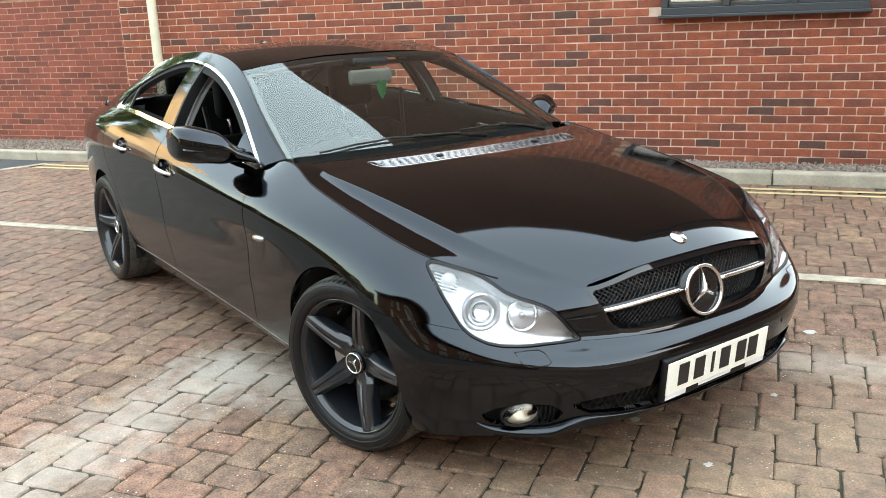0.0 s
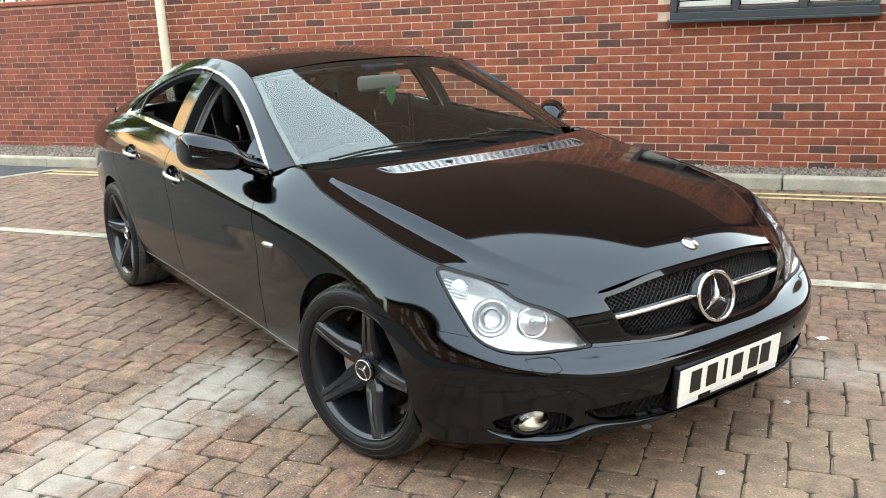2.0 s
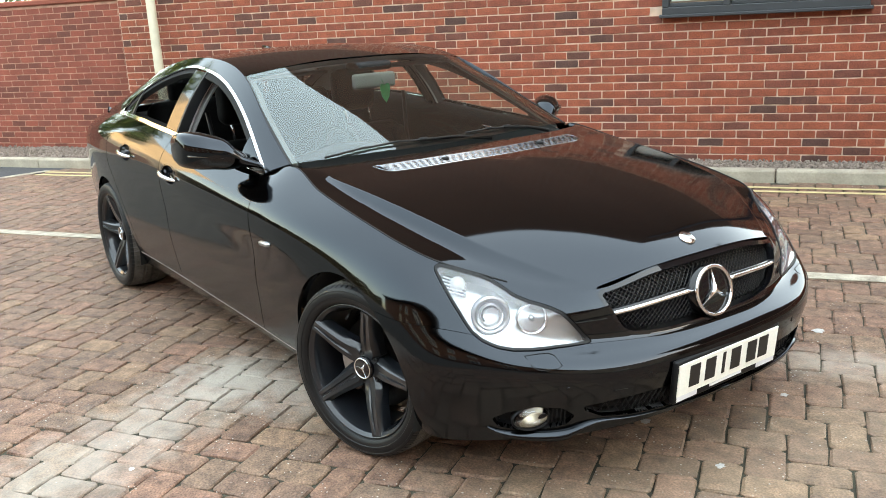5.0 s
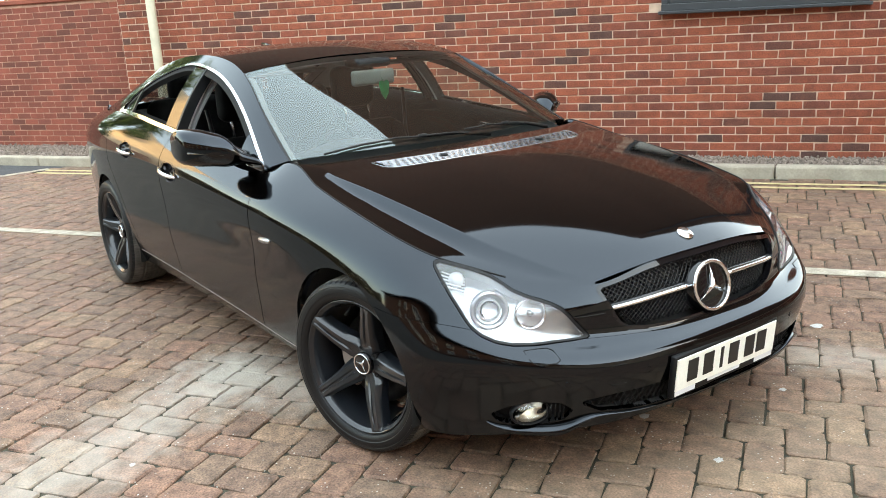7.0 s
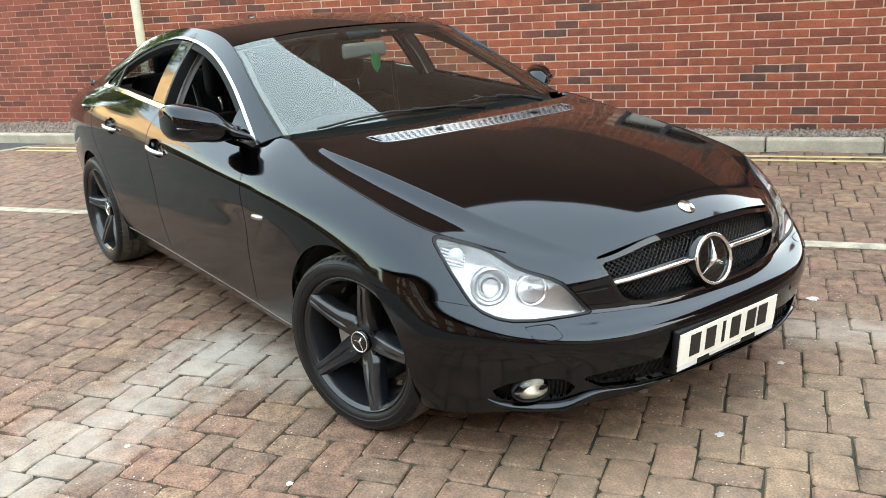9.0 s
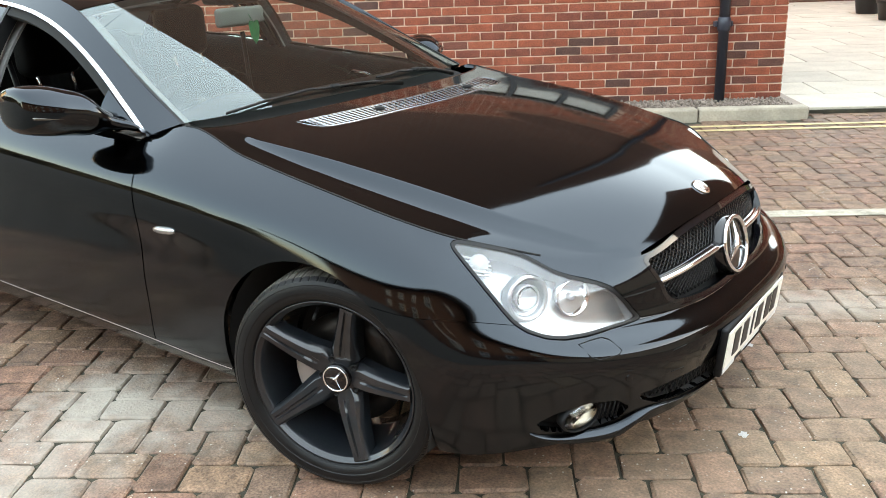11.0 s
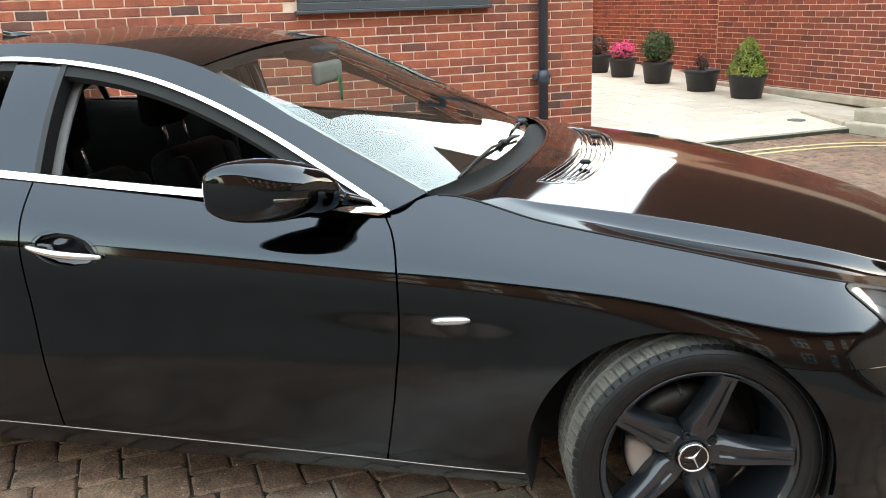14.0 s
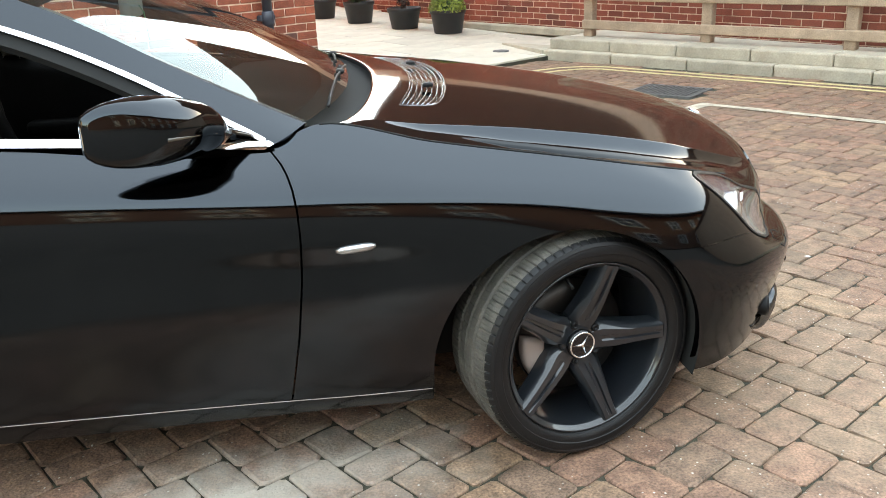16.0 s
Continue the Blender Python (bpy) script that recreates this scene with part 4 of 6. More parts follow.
for side, _ in SIDES:
    above = keep(HOUSE, lambda p: -arc_f(p), 0.0045)
    skin("side_frame", above, side, PAINT, car, "", 0.03)
    arc = keep(keep(keep(HOUSE, lambda p: 0.0055 - np.abs(arc_f(p))), over_belt, 0.0), lambda p: -0.79 - p[:, 0])
    skin("window_arch_trim", arc, side, CHROME, car, "bright chrome strip over the side windows", 0.006, 0.003)
    strip = keep(keep(keep(HOUSE, lambda p: 0.021 - over_belt(p)), over_belt, 0.002), lambda p: arc_f(p), -0.004)
    skin("belt_trim", strip, side, CHROME, car, "bright chrome strip below the side windows", 0.008, 0.006)
    inside = keep(keep(HOUSE, arc_f, 0.011), over_belt, 0.024)
    pillar = keep(keep(inside, lambda p: -1.80 - p[:, 0]), lambda p: p[:, 0], -1.955)
    skin("door_pillar", pillar, side, PAINT, car, "gloss black pillar trim", 0.05, -0.006)
    skin("rear_door_seal", keep(keep(keep(keep(HOUSE, lambda p: 0.026 - arc_f(p)), arc_f, 0.0045), lambda p: -1.955 - p[:, 0]), over_belt, 0.024), side, DARK, car, "black rubber door seal", 0.03, -0.008)
    skin("window_divider", keep(keep(inside, lambda p: -2.60 - p[:, 0]), lambda p: p[:, 0], -2.63), side, RUBBER, car, "", 0.01, -0.006)
    g = skin("quarter_window", keep(inside, lambda p: -2.63 - p[:, 0]), side, TINT_GLASS, car, "small tinted quarter glass", 0.005, -0.010, closed=True)
    g.visible_shadow = False
    skin("pillar_lining", keep(keep(inside, lambda p: -1.772 - p[:, 0]), lambda p: p[:, 0], -1.82), side, GREYTRIM, car, "pale grey inner pillar lining", 0.01, -0.075)
    sail = keep(inside, lambda p: p[:, 0] + 1.03)
    skin("mirror_sail", sail, side, PAINT, car, "glossy black mirror base panel", 0.01, -0.004)
    seal = keep(keep(keep(HOUSE, lambda p: 0.030 - arc_f(p)), arc_f, 0.0045), lambda p: p[:, 0], -1.80)
    skin("door_seal", keep(seal, over_belt, 0.024), side, DARK, car, "black rubber door seal", 0.03, -0.008)
for g in (windscreen, back_screen):
    g.visible_shadow = False

# ---- wheels ----
def tyre_bm(n=600):
    """A road tyre with three grooves round it and cut shoulders."""
    prof = [(0.246, -0.105), (0.262, -0.122), (0.292, -0.128), (0.312, -0.121), (0.3215, -0.106), (0.3255, -0.080), (0.327, -0.052), (0.320, -0.048), (0.320, -0.040), (0.3275, -0.036), (0.328, -0.006), (0.320, -0.003), (0.320, 0.003), (0.328, 0.006), (0.3275, 0.036), (0.320, 0.040), (0.320, 0.048), (0.327, 0.052), (0.3255, 0.080), (0.3215, 0.106), (0.312, 0.121), (0.303, 0.1255), (0.301, 0.1245), (0.292, 0.128), (0.279, 0.1272), (0.277, 0.1255), (0.268, 0.1245), (0.262, 0.122), (0.256, 0.1175), (0.254, 0.1125), (0.246, 0.105)]
    bm = bmesh.new()
    rings = []
    for r, y in prof:
        ring = []
        for k in range(n):
            cut = 0.005 if k % 8 == 0 and r > 0.3205 and abs(y) > 0.05 else (0.0022 if k % 8 == 4 and r > 0.325 else 0.0)
            skew = 0.02 * abs(y) / 0.1 if abs(y) < 0.11 else 0.022
            a = 2 * math.pi * k / n + skew
            ring.append(bm.verts.new(((r - cut) * math.cos(a), y, (r - cut) * math.sin(a))))
        rings.append(ring)
    for a, b in zip(rings, rings[1:]):
        for k in range(n):
            bm.faces.new((a[k], a[(k + 1) % n], b[(k + 1) % n], b[k]))
    bmesh.ops.recalc_face_normals(bm, faces=bm.faces)
    return bm


def spoke_bm(turn):
    """One of five broad spokes: a flat top with a narrow groove, sloping flanks, flared into the hub."""
    m = pose(0, 0, 0, 0, turn, 0)
    bm = bmesh.new()
    rows = []
    for r, hw, y, sink in ((0.028, 0.0300, 0.050, 0.0), (0.052, 0.0400, 0.053, 0.0), (0.070, 0.0460, 0.058, 0.002), (0.090, 0.0440, 0.066, 0.005), (0.112, 0.0405, 0.074, 0.007), (0.140, 0.0370, 0.082, 0.007), (0.180, 0.0330, 0.091, 0.007), (0.215, 0.0302, 0.098, 0.006), (0.236, 0.0300, 0.102, 0.002), (0.244, 0.0325, 0.102, 0.0)):
        half = [(hw * 1.04, y - 0.052), (hw, y - 0.022), (hw * 0.80, y - 0.0075), (hw * 0.60, y), (hw * 0.20, y), (hw * 0.10, y - sink)]
        rows.append([(r, h, -w) for w, h in half] + [(r, h, w) for w, h in half[::-1]])
    vs = [[bm.verts.new(m @ Vector(p)) for p in row] for row in rows]
    k = len(vs[0])
    for a, b in zip(vs, vs[1:]):
        for j in range(k):
            bm.faces.new((a[j], b[j], b[(j + 1) % k], a[(j + 1) % k]))
    bm.faces.new(vs[0])
    bm.faces.new(vs[-1])
    bmesh.ops.recalc_face_normals(bm, faces=bm.faces)
    return bm


def star_bm(radius, depth, m, width=0.17):
    """A plain three-pointed figure with ridged arms, standing on its plane's z."""
    bm = bmesh.new()
    tip = [Vector((radius * math.sin(a), radius * math.cos(a), 0)) for a in (0, 2.0944, 4.1888)]
    dip = [Vector((radius * width * math.sin(a), radius * width * math.cos(a), 0)) for a in (1.0472, 3.1416, 5.236)]
    top, low = bm.verts.new((0, 0, depth)), []
    outline = [bm.verts.new(p) for pair in zip(tip, dip) for p in pair]
    for k in range(6):
        bm.faces.new((top, outline[(k + 1) % 6], outline[k]))
    bm.faces.new(outline)
    bmesh.ops.recalc_face_normals(bm, faces=bm.faces)
    bmesh.ops.transform(bm, matrix=m, verts=bm.verts)
    return bm


def ring_bm(radius, thick, m, n=48):
    bm = tube_bm([(radius * math.cos(2 * math.pi * k / n), radius * math.sin(2 * math.pi * k / n), 0) for k in range(n)], thick, 8, closed=True)
    bmesh.ops.transform(bm, matrix=m, verts=bm.verts)
    return bm


FACE_OUT = pose(0, 0, 0, -90, 0, 0)


def wheel_parts(root, turn):
    """A wheel about its hub: +y points out of the car."""
    tyre = part("tyre", tyre_bm(), RUBBER, root, "black low-profile road tyre with a grooved tread")
    tyre.data.materials.append(TREAD)
    for f in tyre.data.polygons:
        if abs(f.center.y) < 0.095:
            f.material_index = 1
    sharp(tyre, 30)
    part("rim", lathe_bm([(0.247, -0.105), (0.250, 0.100), (0.2525, 0.111), (0.250, 0.1145), (0.2465, 0.1135), (0.2445, 0.1075), (0.2375, 0.1040), (0.2350, 0.1000), (0.2310, 0.075), (0.225, 0.03), (0.219, -0.05), (0.218, -0.10), (0.247, -0.105)], 72, "y"), WHEEL, root, "dark grey painted alloy rim")
    part("brake_disc", lathe_bm([(0.06, 0.0), (0.168, 0.0), (0.168, -0.028), (0.06, -0.028), (0.06, 0.0)], 48, "y"), DISC, root, "worn steel brake disc")
    bm = prism_bm([(0.165 * math.cos(a), 0.165 * math.sin(a)) for a in np.linspace(-0.55, 0.55, 9)] + [(0.095 * math.cos(a), 0.095 * math.sin(a)) for a in np.linspace(0.5, -0.5, 7)], 0, 0.05, 0.012, m=pose(0, -0.02, 0, -90, 0, 0) @ pose(0, 0, 0, 0, 0, 20))
    part("brake_caliper", bm, CALIPER, root, "dull grey brake caliper")
    for k in range(5):
        sharp(part("spoke", spoke_bm(turn - 72 * k), WHEEL, root), 24)
        a = radians(turn - 72 * k + 36)
        p = (0.058 * math.cos(a), 0.052, -0.058 * math.sin(a))
        part("wheel_bolt", lathe_bm([(0, 0.006), (0.006, 0.006), (0.0065, 0.012), (0.0095, 0.012), (0.011, 0.008), (0.011, -0.02), (0, -0.02)], 12, "y", m=Matrix.Translation(p)), PLASTIC, root)
    part("hub", lathe_bm([(0, 0.052), (0.044, 0.052), (0.060, 0.045), (0.074, 0.030), (0.080, -0.03), (0, -0.03)], 40, "y"), WHEEL, root)
    cap = part("centre_cap", lathe_bm([(0, 0.068), (0.032, 0.068), (0.041, 0.066), (0.0435, 0.060), (0.0435, 0.045), (0, 0.045)], 40, "y"), GLOSS, root, "black centre cap with a bright emblem")
    part("cap_ring", ring_bm(0.0372, 0.0029, pose(0, 0.0680, 0) @ FACE_OUT), CHROME, cap)
    part("cap_emblem", star_bm(0.036, 0.004, pose(0, 0.0683, 0) @ FACE_OUT @ pose(0, 0, 0, 0, 0, 145), 0.15), CHROME, cap)
    part("valve", tube_bm([(0.212 * math.cos(radians(turn + 30)), 0.05, -0.212 * math.sin(radians(turn + 30))), (0.19 * math.cos(radians(turn + 30)), 0.085, -0.19 * math.sin(radians(turn + 30)))], 0.005, 8), PLASTIC, root)


WHEELS = ((0.0, -0.815, -1, -14.0, -107), (-2.857, -0.815, -1, 0.0, -78), (0.0, 0.815, 1, -14.0, -80), (-2.857, 0.815, 1, 0.0, -100))
for x, y, side, steer, turn in WHEELS:
    w = new("wheel")
    w.parent = car
    w.matrix_local = pose(x, y, 0.326, 0, 0, (0 if side > 0 else 180) - steer)
    wheel_parts(w, turn)

# ---- under the body ----
part("underbody", box_bm((4.4, 1.16, 0.14), (-1.6, 0, 0.29), 0.03), DARK, car)
for side, _ in SIDES:
    for cx, cz, r in ARCHES:
        bm = bmesh.new()
        rows = []
        for a in np.linspace(-0.28, math.pi + 0.28, 26):
            c, s = (r + 0.004) * math.cos(a), (r + 0.004) * math.sin(a)
            rows.append([bm.verts.new((cx + c, side * w, cz + s)) for w in (0.905, 0.60)])
        for a, b in zip(rows, rows[1:]):
            bm.faces.new((a[0], b[0], b[1], a[1]))
        bm.faces.new([q[1] for q in rows])
        part("arch_liner", bm, DARK, car, "black wheel arch liner")

# ---- lamps, grille and trim ----
front_grid = surface(LEVELS, np.linspace(0, 6, 241), np.linspace(0, 6, 181)).reshape(-1, 5)
flank_grid = surface(LEVELS, np.linspace(6, 17, 441), np.linspace(0, 6, 121)).reshape(-1, 5)


def front_at(w, z, lift=0.0):
    """The point of the nose at a half width and height."""
    q = front_grid[np.argmin((front_grid[:, 1] - abs(w)) ** 2 + (front_grid[:, 2] - z) ** 2)]
    return Vector((q[0] + lift, w, z))


def uv_at(u, v, side=-1, lift=0.0):
    """The point of the side surface at u, v, and its outward normal."""
    c = [spline(k, [u - 0.02, u, u + 0.02], k is L4) for k in LEVELS]
    p = [spline([k[i] for k in c], [v - 0.02, v, v + 0.02]) for i in range(3)]
    n = Vector(p[2][1] - p[0][1]).cross(Vector(p[1][2] - p[1][0])).normalized()
    q = Vector(p[1][1]) + n * lift
    return Vector((q.x, side * q.y, q.z)), Vector((n.x, side * n.y, n.z))


def flank_at(x, z, side=-1, lift=0.0):
    q = flank_grid[np.argmin((flank_grid[:, 0] - x) ** 2 + (flank_grid[:, 2] - z) ** 2)]
    return Vector((x, side * (q[1] + lift), z))


def facing(p, n, up=(0, 0, 1)):
    """A pose at p whose z looks along n."""
    n = Vector(n).normalized()
    x = Vector(up).cross(n).normalized()
    y = n.cross(x)
    m = Matrix((x, y, n)).transposed().to_4x4()
    m.translation = p
    return m


def lens(bm, m):
    bmesh.ops.transform(bm, matrix=m, verts=bm.verts)
    return bm


front_half = keep(body, lambda p: 6.0 - p[:, 3])
LAMP_POLYS = keep(front_half, lambda p: lamp_f(p), 0.0035)
for side, _ in SIDES:
    lamp = skin("headlight", keep(LAMP_POLYS, lambda p: lamp_f(p), 0.0), side, LAMP_GLASS, car, "clear headlight with projector and bright reflector", 0.004, 0.002, closed=True)
    lamp.visible_shadow = False
    skin("lamp_housing", keep(front_half, lambda p: lamp_f(p), 0.003), side, LAMP_BOWL, lamp, "pale silver lamp housing", -0.050, -0.055)
    skin("lamp_seal", keep(keep(front_half, lambda p: lamp_f(p), 0.0005), lambda p: 0.0075 - lamp_f(p)), side, RUBBER, lamp, "black seal", 0.01, 0.003)
    p, n = uv_at(3.70, 4.80, side, -0.040)
    look_out = Vector((0.80, side * 0.42, 0.10))
    m = facing(p, look_out)
    part("projector_ring", lens(lathe_bm([(0.058, -0.02), (0.063, 0.012), (0.056, 0.022), (0.048, 0.010), (0.045, -0.012), (0.036, -0.016)], 40), m), SATIN, lamp)
    part("projector_collar", lens(lathe_bm([(0.034, -0.015), (0.036, 0.010), (0.032, 0.013), (0.030, 0.006)], 40), m), SATIN, lamp)
    part("projector_lens", lens(lathe_bm([(0, 0.026), (0.012, 0.0245), (0.022, 0.019), (0.030, 0.008), (0.030, -0.01), (0, -0.012)], 36), m), LAMP_GLASS, lamp)
    part("projector_bowl", lens(lathe_bm([(0, -0.045), (0.02, -0.042), (0.033, -0.02)], 36), m), SMOKED, lamp)
    p, n = uv_at(3.06, 4.93, side, -0.045)
    m = facing(p, look_out)
    part("reflector", lens(lathe_bm([(0, -0.035), (0.012, -0.034), (0.030, -0.022), (0.043, 0.0), (0.047, 0.012), (0.050, 0.012), (0.050, -0.02)], 40), m), CHROME, lamp)
    part("bulb_cap", lens(lathe_bm([(0, 0.006), (0.008, 0.004), (0.010, -0.03), (0, -0.03)], 20), m), SATIN, lamp)
    p, n = uv_at(4.40, 5.55, side, -0.028)
    m = facing(p, Vector((0.6, side * 0.7, 0.3)))
    part("indicator_bulb", lens(lathe_bm([(0, 0.012), (0.010, 0.009), (0.014, 0.0), (0.024, -0.006), (0.026, -0.015), (0, -0.015)], 24), m), WHITE, lamp, "small pale indicator bulb")
    for k in range(5):
        b = 5.25 + 0.12 * k
        part("lamp_rib", tube_bm([uv_at(a, min(b, 5.85), side, -0.036)[0] for a in (4.15, 4.4, 4.65, 4.8)], 0.0028, 6), WHITE, lamp)
    fog = skin("fog_recess", keep(keep(front_lower, ahead(fog_f)), lambda p: p[:, 0], 0.4), side, PLASTIC, car, "black fog lamp recess", -0.035, -0.036)
    p = front_at(0.664, 0.297)
    p = Vector((p.x - 0.032, side * p.y, p.z))
    m = facing(p, (0.93, side * 0.36, 0.02))
    part("fog_bezel", lens(lathe_bm([(0.062, -0.01), (0.068, 0.014), (0.064, 0.024), (0.060, 0.018), (0.058, -0.01)], 36), m @ Matrix.Diagonal((1, 0.60, 1, 1))), PLASTIC, fog)
    part("fog_reflector", lens(lathe_bm([(0, -0.018), (0.022, -0.015), (0.050, 0.002), (0.059, 0.010)], 36), m @ Matrix.Diagonal((1, 0.58, 1, 1))), WARM_BOWL, fog)
    part("fog_lens", lens(lathe_bm([(0, 0.028), (0.03, 0.025), (0.052, 0.017), (0.059, 0.012), (0.059, 0.008), (0, 0.022)], 36), m @ Matrix.Diagonal((1, 0.58, 1, 1))), LAMP_GLASS, fog, "clear fog lamp lens").visible_shadow = False
    for k in range(5):
        w = 0.585 + 0.011 * k
        part("recess_slat", tube_bm([front_at(w, 0.274 + 0.002 * k) * Vector((1, side, 1)) - Vector((0.012, 0, 0)), front_at(w + 0.004, 0.328) * Vector((1, side, 1)) - Vector((0.012, 0, 0))], 0.0025, 6), PLASTIC, fog)
    lip = [(0.775, 0.268), (0.745, 0.250), (0.70, 0.240), (0.64, 0.237), (0.585, 0.242), (0.548, 0.262), (0.505, 0.277), (0.42, 0.274), (0.30, 0.270), (0.15, 0.267), (0.0, 0.266)]
    pts = [front_at(w, z, 0.004) * Vector((1, side, 1)) for w, z in lip]
    pts = [Vector(q) for q in spline(pts, np.linspace(0, len(pts) - 1, 41))]
    widths = np.interp(np.linspace(0, 10, 41), range(11), (0.004, 0.013, 0.021, 0.026, 0.029, 0.021, 0.010, 0.004, 0.003, 0.003, 0.003))
    bm = bmesh.new()
    rows = []
    for k, (p, wd) in enumerate(zip(pts, widths)):
        run = (pts[min(k + 1, 40)] - pts[max(k - 1, 0)]).normalized()
        out = run.cross(Vector((0, 0, side))).normalized()
        out = out if out.x > 0 else -out
        up = Vector((0, 0, float(wd)))
        out = out * float(wd)
        rows.append([bm.verts.new(p + q) for q in (up * 1.0 - out * 1.1, up * 0.72 - out * 0.35, up * 0.30 + out * 0.45, out * 0.80 - up * 0.15, out * 0.70 - up * 0.50, -up * 0.85 - out * 0.4)])
    for a, b in zip(rows, rows[1:]):
        for k in range(6):
            bm.faces.new((a[k], a[(k + 1) % 6], b[(k + 1) % 6], b[k]))
    bm.faces.new(rows[0])
    bm.faces.new(rows[-1])
    bmesh.ops.recalc_face_normals(bm, faces=bm.faces)
    part("bumper_lip", bm, PAINT, car, "glossy lower lip of the bumper")
    gap = [Vector((float(x), side * float(w), float(z) - 0.0004)) for x, w, z in hood_edge[18:]]
    part("bonnet_gap", tube_bm(gap, 0.0030, 6), DARK, car, "dark gap beside the bonnet")
    part("bonnet_shut_line", tube_bm([uv_at(a, b, side, 0.0003)[0] for a, b in ((2.43, 4.84), (2.3, 4.86), (2.15, 4.88), (1.93, 4.90))], 0.0018, 6), DARK, car)
    # flap over the lamp washer, towing eye cover, parking sensors
    flap = [(3.325, 3.48), (3.1, 3.60), (2.92, 3.66), (2.86, 3.55), (2.87, 3.10), (2.95, 2.98), (3.22, 2.93), (3.31, 3.05)]
    part("washer_flap_line", tube_bm([uv_at(a, b, side, 0.0004)[0] for a, b in flap], 0.0016, 6, closed=True), DARK, car)
    for w, z in ((0.598, 0.406), (0.358, 0.421)):
        p = front_at(w, z) * Vector((1, side, 1))
        part("parking_sensor", lens(lathe_bm([(0, 0.0014), (0.009, 0.0014), (0.011, 0.0004), (0.0115, -0.004), (0, -0.004)], 20), facing(p, (0.85, side * 0.4, 0))), PAINT, car)
cover = [(-0.477, 0.452), (-0.431, 0.454), (-0.427, 0.386), (-0.473, 0.386)]
part("tow_cover_line", tube_bm([front_at(*cover[k]) * 1.0 for k in (0, 1)], 0.0014, 6), DARK, car)
part("tow_cover_line", tube_bm([front_at(*cover[k]) * 1.0 for k in (2, 3)], 0.0014, 6), DARK, car)
part("tow_cover_line", tube_bm([front_at(*cover[k]) * 1.0 for k in (3, 0)], 0.0010, 6), DARK, car)

# grille: a sunk mesh, two bright bars and the round emblem
grille = skin("radiator_grille", both(keep(upper, lambda p: grille_f(p), 0.0)), 1, DARK, car, "black mesh radiator grille with bright bars and round emblem", -0.052, -0.055)
skin("grille_rim", both(keep(keep(upper, lambda p: grille_f(p), -0.001), lambda p: 0.010 - grille_f(p))), 1, GLOSS, grille, "gloss black frame", 0.02, 0.001)


def grille_at(w, q, sink):
    """Across the grille: w from side to side, q from the bottom (0) to the top (1)."""
    u = abs(w) * 1.97 / 0.415
    p, n = uv_at(min(u, 1.95), 4.08 + q * 1.84, 1 if w > 0 else -1)
    return p - Vector((sink, 0, 0)) * 1.0


inside_grille = outline_f([(a * 0.96, 4.97 + (b - 4.97) * 0.94) for a, b in GRILLE], scale=(0.2, 0.08))
mesh_bm = bmesh.new()
for family in (-1, 1):
    for k in range(-60, 61):
        run = []
        for t in np.linspace(0, 1, 15):
            w = k * 0.0180 + family * (t - 0.5) * 0.19
            ok = abs(w) < 0.412 and inside_grille(np.array([[0, 0, 0, abs(w) * 1.97 / 0.415, 4.08 + t * 1.84]]))[0] > 0
            if ok:
                run.append(grille_at(w if w else 1e-4, t, 0.028))
            elif len(run) > 1:
                break
            else:
                run = []
        if len(run) > 1:
            tube_bm(run, 0.0024, 4, mesh_bm)
tagged(part("grille_mesh", mesh_bm, MESHWIRE, grille, "fine black wire mesh"), kind="stuff")
for side in (-1, 1):
    pts = [grille_at(side * w, 0.50, 0.008) for w in np.linspace(0.085, 0.382, 13)]
    bar = tube_bm([p + Vector((0, 0, 0)) for p in pts], 0.0085, 10)
    part("grille_bar", bar, CHROME, grille, "bright chrome bar")
    part("bar_holder", tube_bm([p - Vector((0.016, 0, 0)) for p in pts], 0.012, 8), GLOSS, grille)
STAR = pose(0.830, 0, 0.602, 0, 0, 0) @ facing(Vector((0, 0, 0)), (0.96, 0, 0.22))
part("emblem_boss", lens(lathe_bm([(0.088, -0.05), (0.084, -0.006), (0.074, -0.004), (0.0, -0.004)], 48), STAR), GLOSS, grille)
part("emblem_ring", lens(ring_bm(0.082, 0.0072, Matrix.Identity(4), 64), STAR), CHROME, grille, "round chrome emblem ring")
part("emblem", star_bm(0.080, 0.016, STAR @ pose(0, 0, 0.001), 0.16), CHROME, grille, "plain chrome figure in the ring")
BADGE = Matrix.Translation((0.714, 0, 0.763)) @ facing(Vector((0, 0, 0)), (0.52, 0, 0.85), up=(0, 1, 0))
badge = part("bonnet_badge", lens(lathe_bm([(0, 0.005), (0.022, 0.005), (0.028, 0.003), (0.030, -0.003), (0, -0.003)], 36), BADGE), CHROME, car, "small round bright badge on the bonnet")
part("badge_field", lens(lathe_bm([(0, 0.0062), (0.017, 0.0058), (0.018, 0.004)], 30), BADGE), SATIN, badge)

# lower intake and number plate
intake = skin("lower_intake", both(keep(front_lower, ahead(intake_f))), 1, DARK, car, "dark lower air intake with black mesh", -0.045, -0.047)
mesh_bm = bmesh.new()
for family in (-1, 1):
    for k in range(-40, 41):
        run = []
        for t in np.linspace(0, 1, 6):
            w, z = k * 0.022 + family * (t - 0.5) * 0.055, 0.272 + t * 0.088
            if intake_f(np.array([[0, abs(w), z]]))[0] > 0.004:
                run.append(front_at(w, z, -0.022))
        if len(run) > 1:
            tube_bm(run, 0.0028, 4, mesh_bm)
tagged(part("intake_mesh", mesh_bm, PLASTIC, intake, "black plastic mesh"), kind="stuff")
